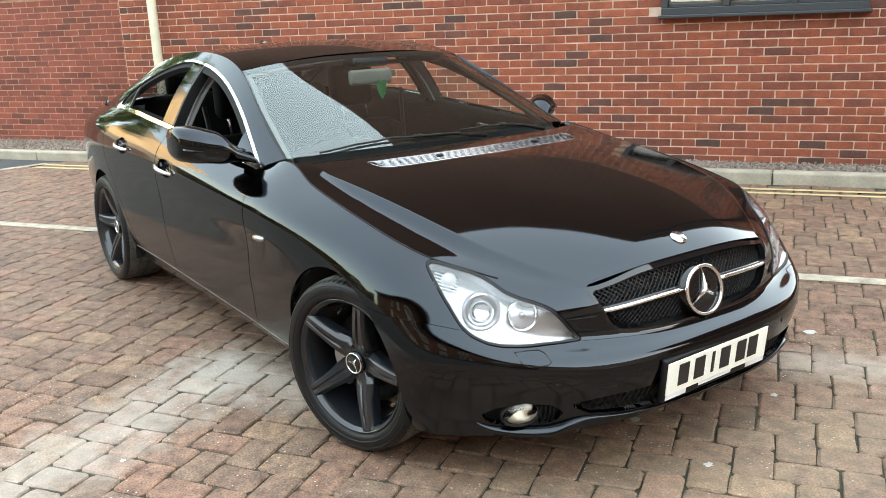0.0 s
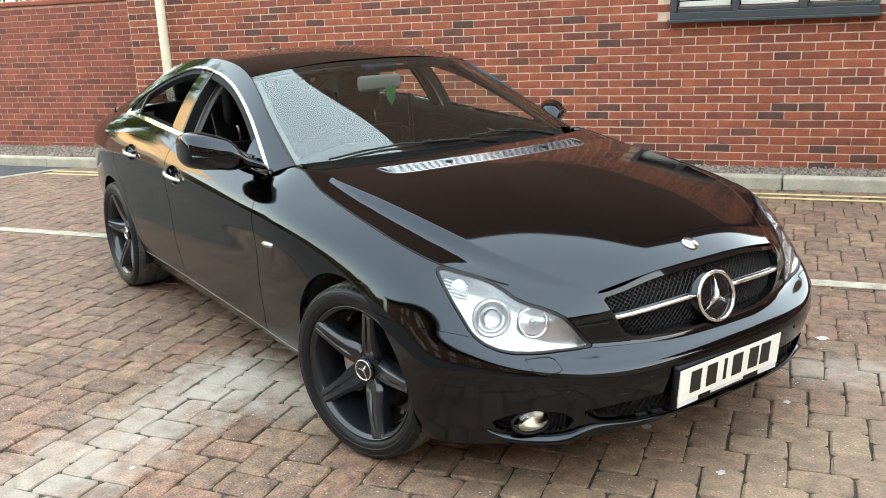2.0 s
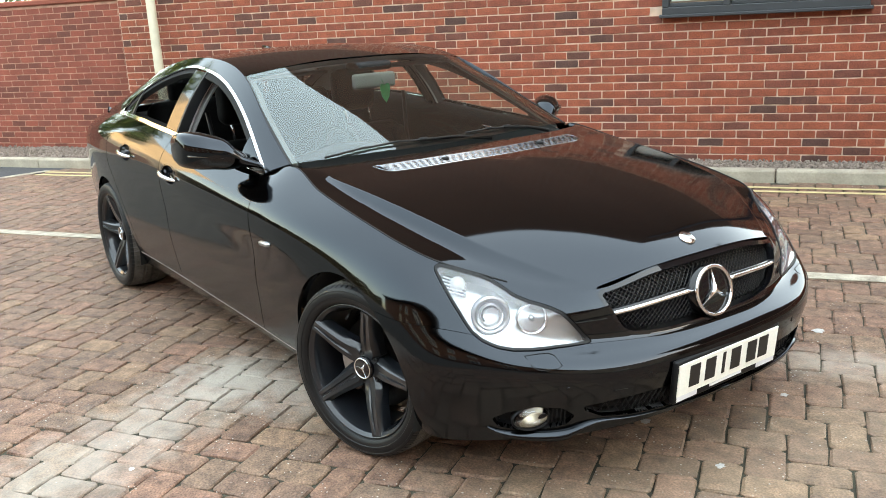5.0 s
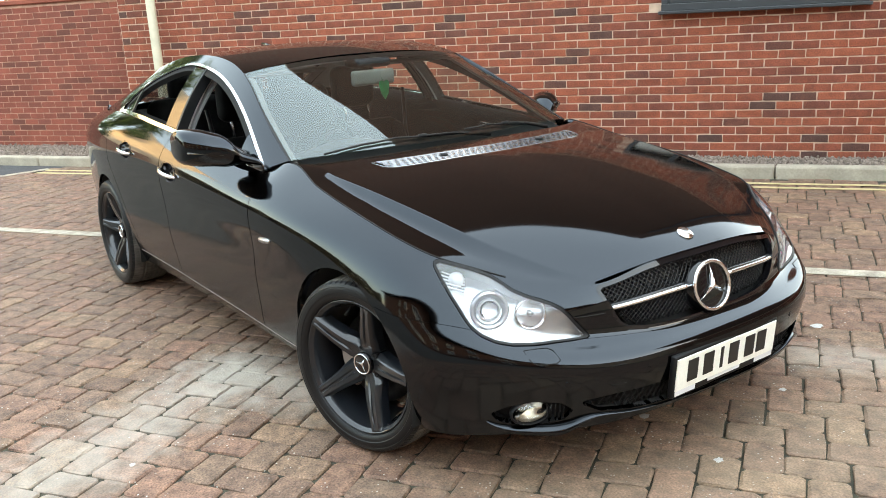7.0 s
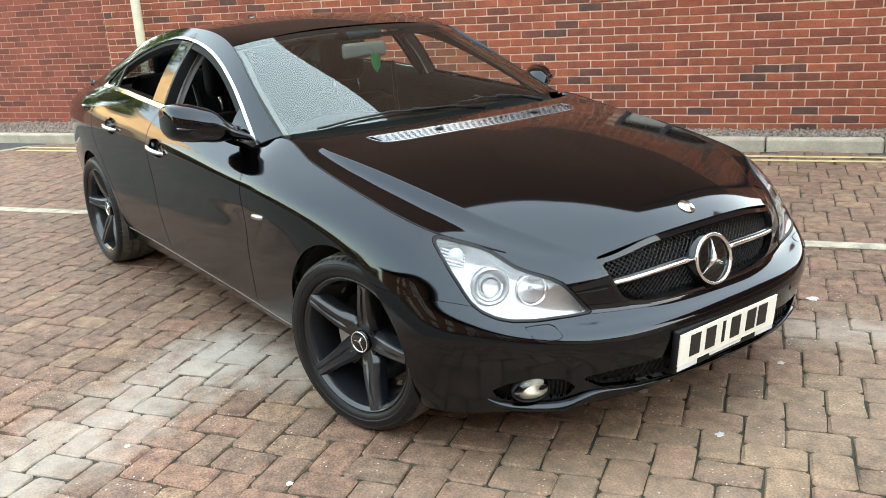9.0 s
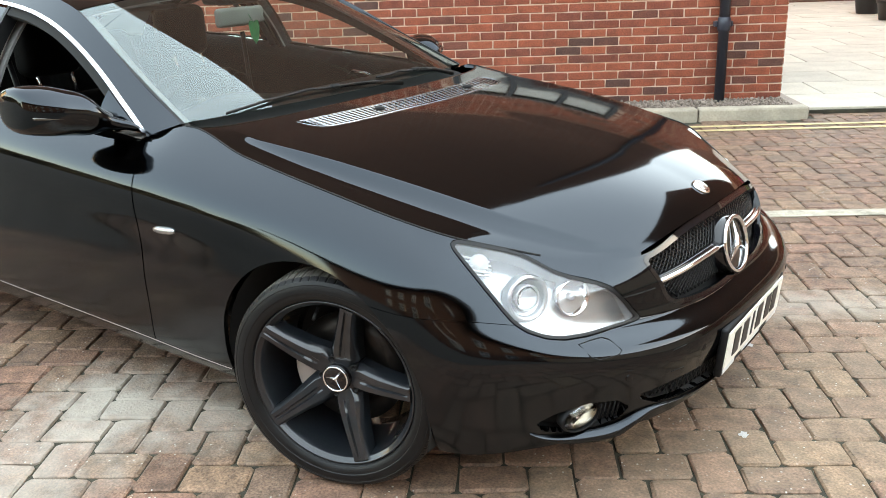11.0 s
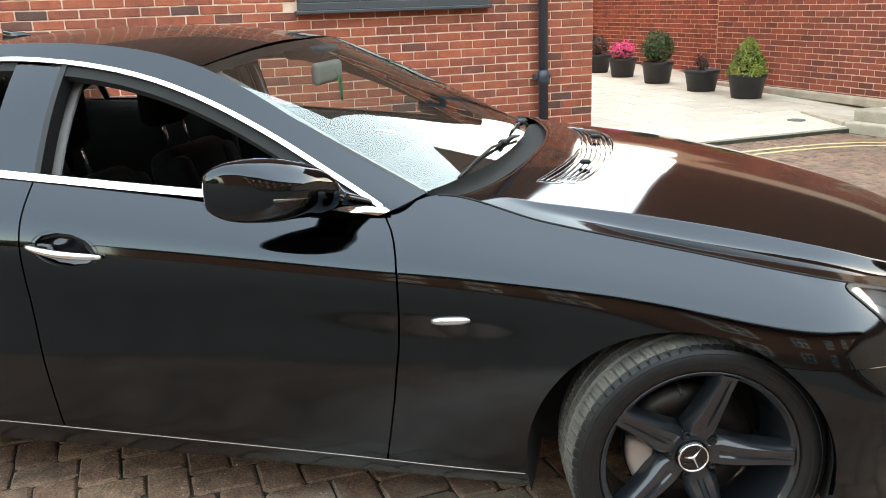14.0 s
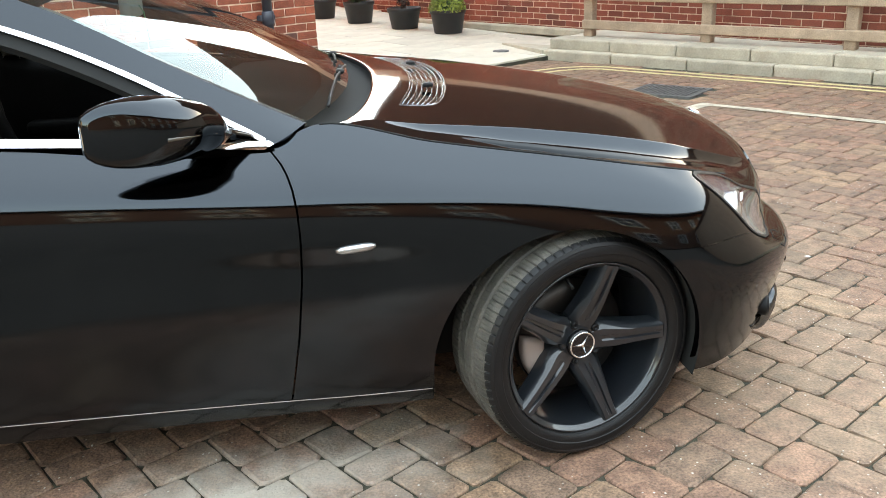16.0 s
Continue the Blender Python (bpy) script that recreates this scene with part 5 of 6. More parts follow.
PLATE_AT = pose(0.912, 0, 0.376) @ facing(Vector((0, 0, 0)), (0.995, 0, -0.10))
holder = part("plate_holder", lens(box_bm((0.545, 0.150, 0.022), (0, -0.008, -0.012), 0.006, 2), PLATE_AT), PLASTIC, car, "black number plate holder")
plate = part("number_plate", lens(prism_bm([(-0.262, -0.056), (0.262, -0.056), (0.262, 0.056), (-0.262, 0.056)], -0.001, 0.003, 0.001), PLATE_AT), PLATE, holder, "cream number plate with black bars", smooth=False)
for x in (-0.185, -0.105, -0.036, 0.028, 0.115, 0.180):
    part("plate_bar", lens(box_bm((0.014 if x == -0.036 else 0.050, 0.076, 0.002), (x, 0.004, 0.0045)), PLATE_AT), INK, holder, smooth=False)
part("plate_footer", lens(box_bm((0.17, 0.010, 0.002), (-0.01, -0.0635, 0.0005)), PLATE_AT), WHITE, holder, smooth=False)
for x in (-0.21, 0.21):
    part("plate_strip", lens(box_bm((0.10, 0.018, 0.002), (x, -0.066, 0.0003)), PLATE_AT), WHITE, holder, smooth=False)

# bonnet vents: long bright slats over a dark well
def hood_at(x, w):
    q = np.concatenate([hood_inner.reshape(-1, 5), hood_outer.reshape(-1, 5)])
    k = np.argsort((q[:, 0] - x) ** 2 + (q[:, 1] - abs(w)) ** 2)[:4]
    d = 1 / (1e-4 + np.hypot(q[k, 0] - x, q[k, 1] - abs(w)))
    return Vector((x, w, float((q[k, 2] * d).sum() / d.sum())))


vent = skin("bonnet_vent", both(keep(trimmed, vent_f)), 1, PAINT, car, "row of bright slats over the bonnet vent", -0.010, -0.012)
for k in range(7):
    f = (k + 0.5) / 7
    pts = []
    for w in np.linspace(-0.505, 0.505, 41):
        back = np.interp(abs(w), *VENT_BACK)
        front = np.interp(abs(w), *VENT_FRONT)
        pts.append(hood_at(back + (front - back) * f, w) - Vector((0, 0, 0.001)))
    for axis in (0, 2):
        fair = np.polyval(np.polyfit([p.y for p in pts], [p[axis] for p in pts], 6), [p.y for p in pts])
        for p, value in zip(pts, fair):
            p[axis] = value
    part("vent_slat", tube_bm(pts, 0.0020, 6), SLATS, vent, "bright grey metal slat")
rim_line = spline(VENT + VENT[:1], np.linspace(0, len(VENT), 121), True)[:-1]
part("vent_rim", tube_bm([hood_at(x, w) + Vector((0, 0, 0.0002)) for x, w in rim_line], 0.0015, 6, closed=True), SLATS, vent, "thin bright rim")
for w in (-0.25, 0.25):
    p = hood_at(-0.30, w)
    part("washer_jet", box_bm((0.035, 0.022, 0.014), p + Vector((0, 0, 0.004)), 0.005), PLASTIC, vent)

# wipers and the scuttle below the screen
bm = bmesh.new()
rows = []
for w in np.linspace(-0.70, 0.70, 33):
    f = abs(w) / 0.70
    xs, zs = -0.470 - 0.125 * f**2, 0.940 + 0.0 * f
    rows.append([bm.verts.new((xs + 0.03, w, zs + 0.012)), bm.verts.new((xs - 0.04, w, zs)), bm.verts.new((xs - 0.16, w, zs + 0.030))])
for a, b in zip(rows, rows[1:]):
    for k in range(2):
        bm.faces.new((a[k], a[k + 1], b[k + 1], b[k]))
bmesh.ops.recalc_face_normals(bm, faces=bm.faces)
part("scuttle", bm, DARK, car, "black scuttle panel below the windscreen")


def screen_at(x, w, lift):
    q = screen_grid.reshape(-1, 5)
    k = np.argsort((q[:, 0] - x) ** 2 + (q[:, 1] - abs(w)) ** 2)[:4]
    d = 1 / (1e-4 + np.hypot(q[k, 0] - x, q[k, 1] - abs(w)))
    return Vector((x, w, float((q[k, 2] * d).sum() / d.sum()) + lift))


for pivot, tip, mid in (((-0.560, 0.19), (-0.625, -0.63), (-0.570, -0.168)), ((-0.590, 0.56), (-0.575, 0.06), (-0.580, 0.30))):
    arm = part("wiper", tube_bm([screen_at(*pivot, -0.024), screen_at((pivot[0] + mid[0]) / 2, (pivot[1] + mid[1]) / 2, -0.002), screen_at(*mid, 0.004)], [0.010, 0.007, 0.005], 8), PLASTIC, car, "black wiper arm")
    dx, dy = tip[0] - mid[0], tip[1] - mid[1]
    pts = [screen_at(mid[0] + dx * t, mid[1] + dy * t, 0.006) for t in np.linspace(-0.45, 1, 9)]
    part("wiper_blade", tube_bm(pts, 0.0048, 6), RUBBER, arm)
    part("wiper_cap", box_bm((0.026, 0.042, 0.014), screen_at(*mid, 0.008), 0.005), PLASTIC, arm)

# door handles, badge on the wing, mirrors, aerial
for side, _ in SIDES:
    for x, z, tilt in HANDLES:
        cup = [flank_at(x + 0.101 * math.cos(a), z + 0.049 * math.sin(a) - tilt * 0.101 * math.cos(a), side, 0.0010) for a in np.linspace(0, 2 * math.pi, 28, endpoint=False)]
        bm = bmesh.new()
        vs = [bm.verts.new(p) for p in cup]
        mids = [bm.verts.new(flank_at(x, z, side, -0.018) + (p - flank_at(x, z, side)) * 0.84) for p in cup]
        inner = [bm.verts.new(flank_at(x, z, side, -0.026) + (p - flank_at(x, z, side)) * 0.45) for p in cup]
        for k in range(28):
            for lo, hi in ((vs, mids), (mids, inner)):
                bm.faces.new((lo[k], lo[(k + 1) % 28], hi[(k + 1) % 28], hi[k]))
        bm.faces.new(inner)
        bmesh.ops.recalc_face_normals(bm, faces=bm.faces)
        handle = part("door_handle", bm, GLOSS, car, "door handle: black cup behind a chrome bar")
        pts = [flank_at(x + t, z - tilt * t - 0.004, side, 0.004 + 0.026 * (1 - (t / 0.125) ** 2)) for t in np.linspace(-0.115, 0.115, 17)]
        bar = tube_bm(pts, [0.005 + 0.0055 * (1 - (t / 0.118) ** 4) for t in np.linspace(-0.115, 0.115, 17)], 12)
        part("handle_bar", bar, CHROME, handle, "curved chrome bar")
    pts = [flank_at(-0.593 + t, 0.690 + 0.08 * t, side, 0.0015) for t in np.linspace(-0.050, 0.050, 9)]
    part("wing_badge", tube_bm(pts, [0.004 + 0.0075 * (1 - (t / 0.052) ** 4) for t in np.linspace(-0.050, 0.050, 9)], 10), SATIN, car, "small silver oval side badge")
    # mirror: a rounded shell on a swept foot
    secs = []
    for y, cx, cz, rx, rz in ((0.828, -0.862, 0.962, 0.045, 0.016), (0.850, -0.890, 0.972, 0.050, 0.020), (0.878, -0.920, 0.983, 0.058, 0.028), (0.905, -0.952, 1.000, 0.082, 0.052), (0.930, -0.976, 1.012, 0.102, 0.069), (0.965, -1.005, 1.022, 0.114, 0.075), (1.01, -1.035, 1.030, 0.124, 0.080), (1.05, -1.060, 1.034, 0.118, 0.077), (1.078, -1.078, 1.036, 0.096, 0.068), (1.090, -1.086, 1.036, 0.064, 0.046)):
        secs.append((y, cx, cz, rx, rz))
    bm = bmesh.new()
    rings = []
    dense = spline(secs, np.linspace(0, len(secs) - 1, 29))
    for y, cx, cz, rx, rz in dense:
        if side > 0:  # folded in a little on this side
            y, rx = 0.80 + (y - 0.828) * 0.80, rx * 0.85
        ring = []
        for k in range(28):
            a = 2 * math.pi * k / 28
            c, s = math.cos(a), math.sin(a)
            x = max((abs(c) ** 0.9) * (1 if c > 0 else -1) * rx, -0.86 * rx)
            zz = (abs(s) ** 0.95) * (1 if s > 0 else -1) * rz
            ring.append(bm.verts.new((cx + x, side * y, cz + zz * (0.8 if side > 0 else 1.0) - (0.022 * max(0, min(1, (y - 0.828) / 0.1)) if side > 0 else 0))))
        rings.append(ring)
    for a, b in zip(rings, rings[1:]):
        for k in range(28):
            bm.faces.new((a[k], a[(k + 1) % 28], b[(k + 1) % 28], b[k]))
    bm.faces.new(rings[0])
    bm.faces.new(rings[-1])
    bmesh.ops.recalc_face_normals(bm, faces=bm.faces)
    shell = part("door_mirror", bm, PAINT, car, "glossy black door mirror with an indicator strip")
    strip = []
    for y in np.linspace(0.955, 1.075, 13):
        q = [float(np.interp(y, dense[:, 0], dense[:, k])) for k in (1, 2, 3, 4)]
        strip.append(Vector((q[0] + q[2] * 0.965 - 0.004, side * (y if side < 0 else 0.80 + (y - 0.828) * 0.8), q[1] - 0.016)))
    part("mirror_indicator", tube_bm(strip, 0.0052, 8), SMOKED, shell, "smoked indicator strip")
    back = [(float(q[1] - 0.86 * q[3] - 0.0008), float(q[0]), float(q[2])) for q in dense[14:27]]
    bm = bmesh.new()
    up_ = [bm.verts.new((x, side * y, z + 0.028 * (1 - ((y - 1.025) / 0.10) ** 4))) for x, y, z in back]
    dn_ = [bm.verts.new((x, side * y, z - 0.028 * (1 - ((y - 1.025) / 0.10) ** 4))) for x, y, z in back]
    for k in range(len(back) - 1):
        bm.faces.new((up_[k], up_[k + 1], dn_[k + 1], dn_[k]))
    part("mirror_pane", bm, MIRROR, shell, "mirror glass")
    part("mirror_foot", tube_bm([(-0.93, side * 0.835, 0.972), (-0.94, side * 0.87, 0.985), (-0.95, side * 0.905, 1.0)], [0.030, 0.034, 0.040], 14), GLOSS, shell)
part("aerial", prism_bm([(-0.06, -0.012), (0.05, -0.003), (0.05, 0.003), (-0.06, 0.012)], 0, 0.045, 0.008, m=pose(-2.42, -0.0, 1.355, 0, 8, 0)), GLOSS, car, "small black roof aerial")
# the reflection on the sill's edge, put in as a thin pale bar
for side, _ in SIDES:
    pts = [Vector((q[0], side * (q[1] + 0.002), q[2])) for q in spline(LA, np.linspace(8.15, 12.4, 30))]
    part("sill_edge", tube_bm(pts, 0.0013, 6), CALIPER, car, "highlight along the sill, drawn as a thin pale bar")


def fuller_left(root):
    """The left half of the body is a little fuller towards its front corner."""
    for ob in root.children_recursive:
        if ob.type != "MESH" or ob.name.startswith(("plate", "number", "wheel", "tyre", "rim", "brake")) or ob.data.users > 1 or ob.matrix_local != Matrix.Identity(4):
            continue
        co = np.empty(len(ob.data.vertices) * 3)
        ob.data.vertices.foreach_get("co", co)
        co = co.reshape(-1, 3)
        ahead = 0.5 + 0.5 * np.clip((co[:, 0] + 0.6) / 0.9, 0, 1)
        out = 0.058 * np.clip((co[:, 1] + 0.2) / 1.05, 0, 1) * ahead
        co[:, 0] += 0.5 * out
        co[:, 1] += 0.85 * out
        ob.data.vertices.foreach_set("co", co.ravel())


fuller_left(car)

# ---- the cabin ----
cabin = new("interior")
cabin.parent = car
tagged(cabin, "black leather cabin seen through the glass")
part("floor_pan", box_bm((2.6, 1.50, 0.06), (-1.75, 0, 0.36), 0.01), PLASTIC, cabin)
part("bulkhead", box_bm((0.05, 1.45, 0.56), (-0.60, 0, 0.64), 0.02), DARK, cabin)
part("rear_bulkhead", box_bm((0.05, 1.40, 0.60), (-3.10, 0, 0.66), 0.02), DARK, cabin)
part("parcel_shelf", box_bm((0.52, 1.30, 0.04), (-3.12, 0, 0.985), 0.015), LEATHER, cabin)
# roof lining, a little below the roof
lining = [p - np.array((0, 0, 0.035, 0, 0)) for p in quads(roof_top)]
skin("roof_lining", both([p[::-1] for p in lining]), 1, GREYTRIM, cabin, "grey cloth roof lining", 0.0)
for side, _ in SIDES:
    inner = []
    for p in keep(keep(HOUSE, lambda q: -arc_f(q), 0.02), lambda q: q[:, 0], -3.2):
        w = p.copy()
        w[:, 1] -= 0.035
        inner.append(w[::-1])
    skin("pillar_lining", inner, side, GREYTRIM, cabin, "grey pillar lining", 0.0)
    m = keep(keep(keep(HOUSE, arc_f, 0.0), lambda q: -1.80 - q[:, 0]), lambda q: q[:, 0], -1.86)
    post_polys = []
    for p in m:
        w = p.copy()
        w[:, 1] -= 0.045
        post_polys.append(w)
    skin("pillar_trim", post_polys, side, TRIM, cabin, "pale grey pillar trim", 0.03, 0.0)
    skin("pillar_seal", keep(keep(keep(HOUSE, arc_f, 0.0), lambda q: -1.783 - q[:, 0]), lambda q: q[:, 0], -1.802), side, RUBBER, cabin, "", 0.05, -0.004)
    bm = bmesh.new()
    rows = []
    for x in np.linspace(-0.78, -2.75, 24):
        z = float(np.interp(x, [b[0] for b in BELT][::-1], [b[2] for b in BELT][::-1]))
        w = float(np.interp(x, [b[0] for b in BELT][::-1], [b[1] for b in BELT][::-1]))
        rows.append([bm.verts.new((x, side * (w - 0.012), z + 0.012)), bm.verts.new((x, side * (w - 0.075), z + 0.008)), bm.verts.new((x, side * (w - 0.105), z - 0.05)), bm.verts.new((x, side * (w - 0.11), z - 0.25)), bm.verts.new((x, side * (w - 0.06), 0.40))])
    for a, b in zip(rows, rows[1:]):
        for k in range(4):
            bm.faces.new((a[k], a[k + 1], b[k + 1], b[k]))
    bmesh.ops.recalc_face_normals(bm, faces=bm.faces)
    part("door_card", bm, LEATHER, cabin, "black leather door lining")
    part("armrest", box_bm((0.5, 0.09, 0.06), (-1.55, side * 0.70, 0.74), 0.02, 2), LEATHER, cabin)
    part("door_pull", tube_bm([(-1.15, side * 0.735, 0.90), (-1.20, side * 0.715, 0.915), (-1.27, side * 0.735, 0.90)], 0.007, 8), CHROME, cabin)


def cushion(size, centre, bevel, m=None, pinch=0.0):
    bm = box_bm(size, centre, bevel, 4)
    if m is not None:
        bmesh.ops.transform(bm, matrix=m, verts=bm.verts)
    return bm


def seat(x, y, tag):
    root = new("seat")
    root.parent = car
    root.matrix_local = pose(x, y, 0)
    root["label"] = "black leather seat with headrest"
    part("seat_base", cushion((0.52, 0.52, 0.16), (0.05, 0, 0.55), 0.06, pose(0, 0, 0, 0, -6, 0)), LEATHER, root)
    part("backrest", cushion((0.15, 0.48, 0.45), (-0.26, 0, 0.715), 0.065, pose(0, 0, 0, 0, 0, 0) @ pose(-0.26, 0, 0.6, 0, -17, 0) @ pose(0.26, 0, -0.6)), LEATHER, root)
    for k in (-1, 1):
        part("side_bolster", cushion((0.17, 0.10, 0.37), (-0.24, 0.20 * k, 0.715), 0.045, pose(-0.26, 0, 0.6, 0, -17, 0) @ pose(0.26, 0, -0.6)), LEATHER, root)
    part("headrest", cushion((0.12, 0.27, 0.245), (-0.435, 0, 1.125), 0.05, pose(0, 0, 0)), LEATHER, root)
    for k in (-1, 1):
        part("headrest_post", tube_bm([(-0.43, 0.08 * k, 1.10), (-0.365, 0.08 * k, 0.86)], 0.0085, 8), CHROME, root)
    return root


seat(-1.62, -0.36, "driver")
seat(-1.62, 0.36, "passenger")
for y in (-0.34, 0.34):
    part("rear_seat_back", cushion((0.16, 0.56, 0.60), (-2.72, y, 0.82), 0.06, pose(-2.72, 0, 0.6, 0, -20, 0) @ pose(2.72, 0, -0.6)), LEATHER, cabin)
    part("rear_headrest", cushion((0.10, 0.26, 0.16), (-2.90, y, 1.15), 0.045), LEATHER, cabin)
    part("rear_seat_base", cushion((0.52, 0.56, 0.16), (-2.42, y, 0.55), 0.05), LEATHER, cabin)
part("centre_console", cushion((1.0, 0.22, 0.22), (-1.25, 0, 0.58), 0.04), PLASTIC, cabin)

# dashboard: a long rolled top
bm = bmesh.new()
rows = []
for w in np.linspace(-0.70, 0.70, 29):
    f = (w / 0.70) ** 2
    hump = 0.045 * math.exp(-(((w + 0.36) / 0.19) ** 2))
    rows.append([bm.verts.new(p) for p in ((-0.62 - 0.06 * f, w, 0.945), (-0.78, w, 0.955 + hump * 0.3), (-0.93, w, 0.950 + hump), (-0.99, w, 0.925 + hump), (-1.01, w, 0.86), (-0.98, w, 0.70), (-0.90, w, 0.55))])
for a, b in zip(rows, rows[1:]):
    for k in range(6):
        bm.faces.new((a[k], a[k + 1], b[k + 1], b[k]))
bmesh.ops.recalc_face_normals(bm, faces=bm.faces)
part("dashboard", bm, PLASTIC, cabin, "black soft dashboard")
wheel_m = pose(-1.13, -0.36, 0.90) @ facing(Vector((0, 0, 0)), (-0.90, 0, 0.42))
rim = part("steering_wheel", lens(ring_bm(0.185, 0.015, Matrix.Identity(4), 56), wheel_m), LEATHER, cabin, "black leather steering wheel")
part("wheel_hub", lens(lathe_bm([(0, 0.02), (0.06, 0.016), (0.075, 0.0), (0.07, -0.04), (0, -0.05)], 32), wheel_m), PLASTIC, rim)
for a in (0, 180, 270):
    c, s = math.cos(radians(a)), math.sin(radians(a))
    part("wheel_spoke", lens(tube_bm([(0.05 * c, 0.05 * s, 0), (0.18 * c, 0.18 * s, 0)], [0.022, 0.014], 8), wheel_m), SATIN, rim)

# mirror on the screen, sensor housing, sun visors, the green hanging card
part("sensor_housing", cushion((0.14, 0.20, 0.045), (-1.26, 0, 1.305), 0.02, None), PLASTIC, cabin, "black sensor housing at the top of the screen")
# pale trim colour stands for the light falling on this mirror
part("inner_mirror", cushion((0.035, 0.245, 0.075), (-1.205, -0.01, 1.235), 0.016), TRIM, cabin, "rear-view mirror, the light on it put into its pale colour")
part("mirror_stalk", tube_bm([(-1.215, 0, 1.26), (-1.25, 0, 1.30)], 0.010, 8), PLASTIC, cabin)
heart = [(0, -0.062), (0.022, -0.035), (0.030, -0.005), (0.033, 0.018), (0.024, 0.032), (0.010, 0.030), (0, 0.022), (-0.010, 0.030), (-0.024, 0.032), (-0.033, 0.018), (-0.030, -0.005), (-0.022, -0.035)]
card = thing("hanging_card", "green leaf-shaped air freshener card hanging from the mirror", "air freshener")
part("card", prism_bm(heart, -0.0015, 0.0015, m=pose(-1.175, 0.035, 1.185) @ facing(Vector((0, 0, 0)), (0.97, 0.15, 0.05))), GREEN, card, smooth=False)
part("cord", tube_bm([(-1.175, 0.035, 1.208), (-1.190, 0.02, 1.245)], 0.001, 5), GREEN, card)
for side in (-1, 1):
    part("sun_visor", cushion((0.14, 0.40, 0.018), (-1.46, side * 0.36, 1.285), 0.008, None), GREYTRIM, cabin)
    pts = [(-1.90, side * 0.62, 1.10), (-1.86, side * 0.60, 0.85), (-1.84, side * 0.63, 0.50)]
    part("seat_belt", tube_bm(pts, 0.012, 6), PLASTIC, cabin)
for side, _ in SIDES:
    part("inner_handle", tube_bm([(-1.30, side * 0.715, 0.90), (-1.24, side * 0.700, 0.925), (-1.16, side * 0.705, 0.915), (-1.10, side * 0.715, 0.89)], [0.004, 0.009, 0.008, 0.004], 10), CHROME, cabin, "small chrome inner door handle")

# ---- fence, plant pots, drains ----
def fence_rail(length):
    return box_bm((length, 0.045, 0.10), (0, 0, 0), 0.008)


fence = thing("fence", "weathered timber post and rail fence on the raised walk", "fence", YARD @ pose(-3.86, 6.52, 0.205))
for k in range(8):
    part("post", box_bm((0.115, 0.115, 1.22), (1.47 * k, 0, 0.61), 0.010), WOOD, fence, smooth=False)
    if k < 7:
        for z in (0.14, 0.46, 0.78, 1.10):
            part("rail", fence_rail(1.50), WOOD, fence, smooth=False).matrix_local = pose(1.47 * k + 0.70, -0.078, z, 0, random.uniform(-0.4, 0.4), 0)


def leaves_bm(count, where, size, seed):
    """Many small bent leaves at places given by a function of a random source."""
    r = random.Random(seed)
    bm = bmesh.new()
    for _ in range(count):
        p, out = where(r)
        n = (Vector(out) + Vector((r.gauss(0, 0.6), r.gauss(0, 0.6), r.gauss(0, 0.6)))).normalized()
        a = n.orthogonal().normalized()
        a.rotate(Matrix.Rotation(r.uniform(0, 6.28), 3, n))
        b = n.cross(a)
        s = size * r.uniform(0.6, 1.4)
        vs = [bm.verts.new(Vector(p) + q) for q in (-a * s, b * s * 0.45 - n * s * 0.15, a * s, -b * s * 0.45 - n * s * 0.15)]
        bm.faces.new((vs[0], vs[1], vs[2]))
        bm.faces.new((vs[0], vs[2], vs[3]))
    return bm


def blob(r, rx, rz, cz, lump):
    """A place in an uneven round crown, denser towards its outside."""
    v = Vector((r.gauss(0, 1), r.gauss(0, 1), r.gauss(0, 1))).normalized()
    k = (r.uniform(0.35, 1.0) ** 0.45) * (1 + lump * noise.noise(v * 2.3 + Vector((cz * 9, rx * 31, 0))))
    return (v.x * rx * k, v.y * rx * k, cz + v.z * rz * k), v


def pot_plant(name, label, m, radius, height, material, crown, label_plant):
    """A tapered tub with a rolled rim, soil, and what grows in it."""
    pot = thing(name, label, "plant pot", m, group="plant pots along the yard wall")
    h, r = height, radius
    part("tub", lathe_bm([(0, 0), (r * 0.78, 0), (r * 0.80, 0.01), (r * 0.97, h - 0.05), (r * 1.03, h - 0.045), (r * 1.04, h - 0.005), (r * 1.02, h), (r * 0.96, h), (r * 0.94, h - 0.06), (0, h - 0.06)], 28), POT, pot)
    part("soil", lathe_bm([(0, h - 0.05), (r * 0.94, h - 0.055)], 24), JOINT, pot)
    for nm, mat_, bm in crown:
        part(nm, bm, mat_, pot, label_plant if nm == "crown" else "", smooth=False)
    return pot


def stems(seed, top, spread, n=6):
    r = random.Random(seed)
    bm = bmesh.new()
    for _ in range(n):
        a = r.uniform(0, 6.28)
        tube_bm([(0.02 * math.cos(a), 0.02 * math.sin(a), 0.25), (spread * 0.5 * math.cos(a), spread * 0.5 * math.sin(a), (0.3 + top) / 2), (spread * math.cos(a), spread * math.sin(a), top)], [0.010, 0.007, 0.003], 6, bm)
    return bm


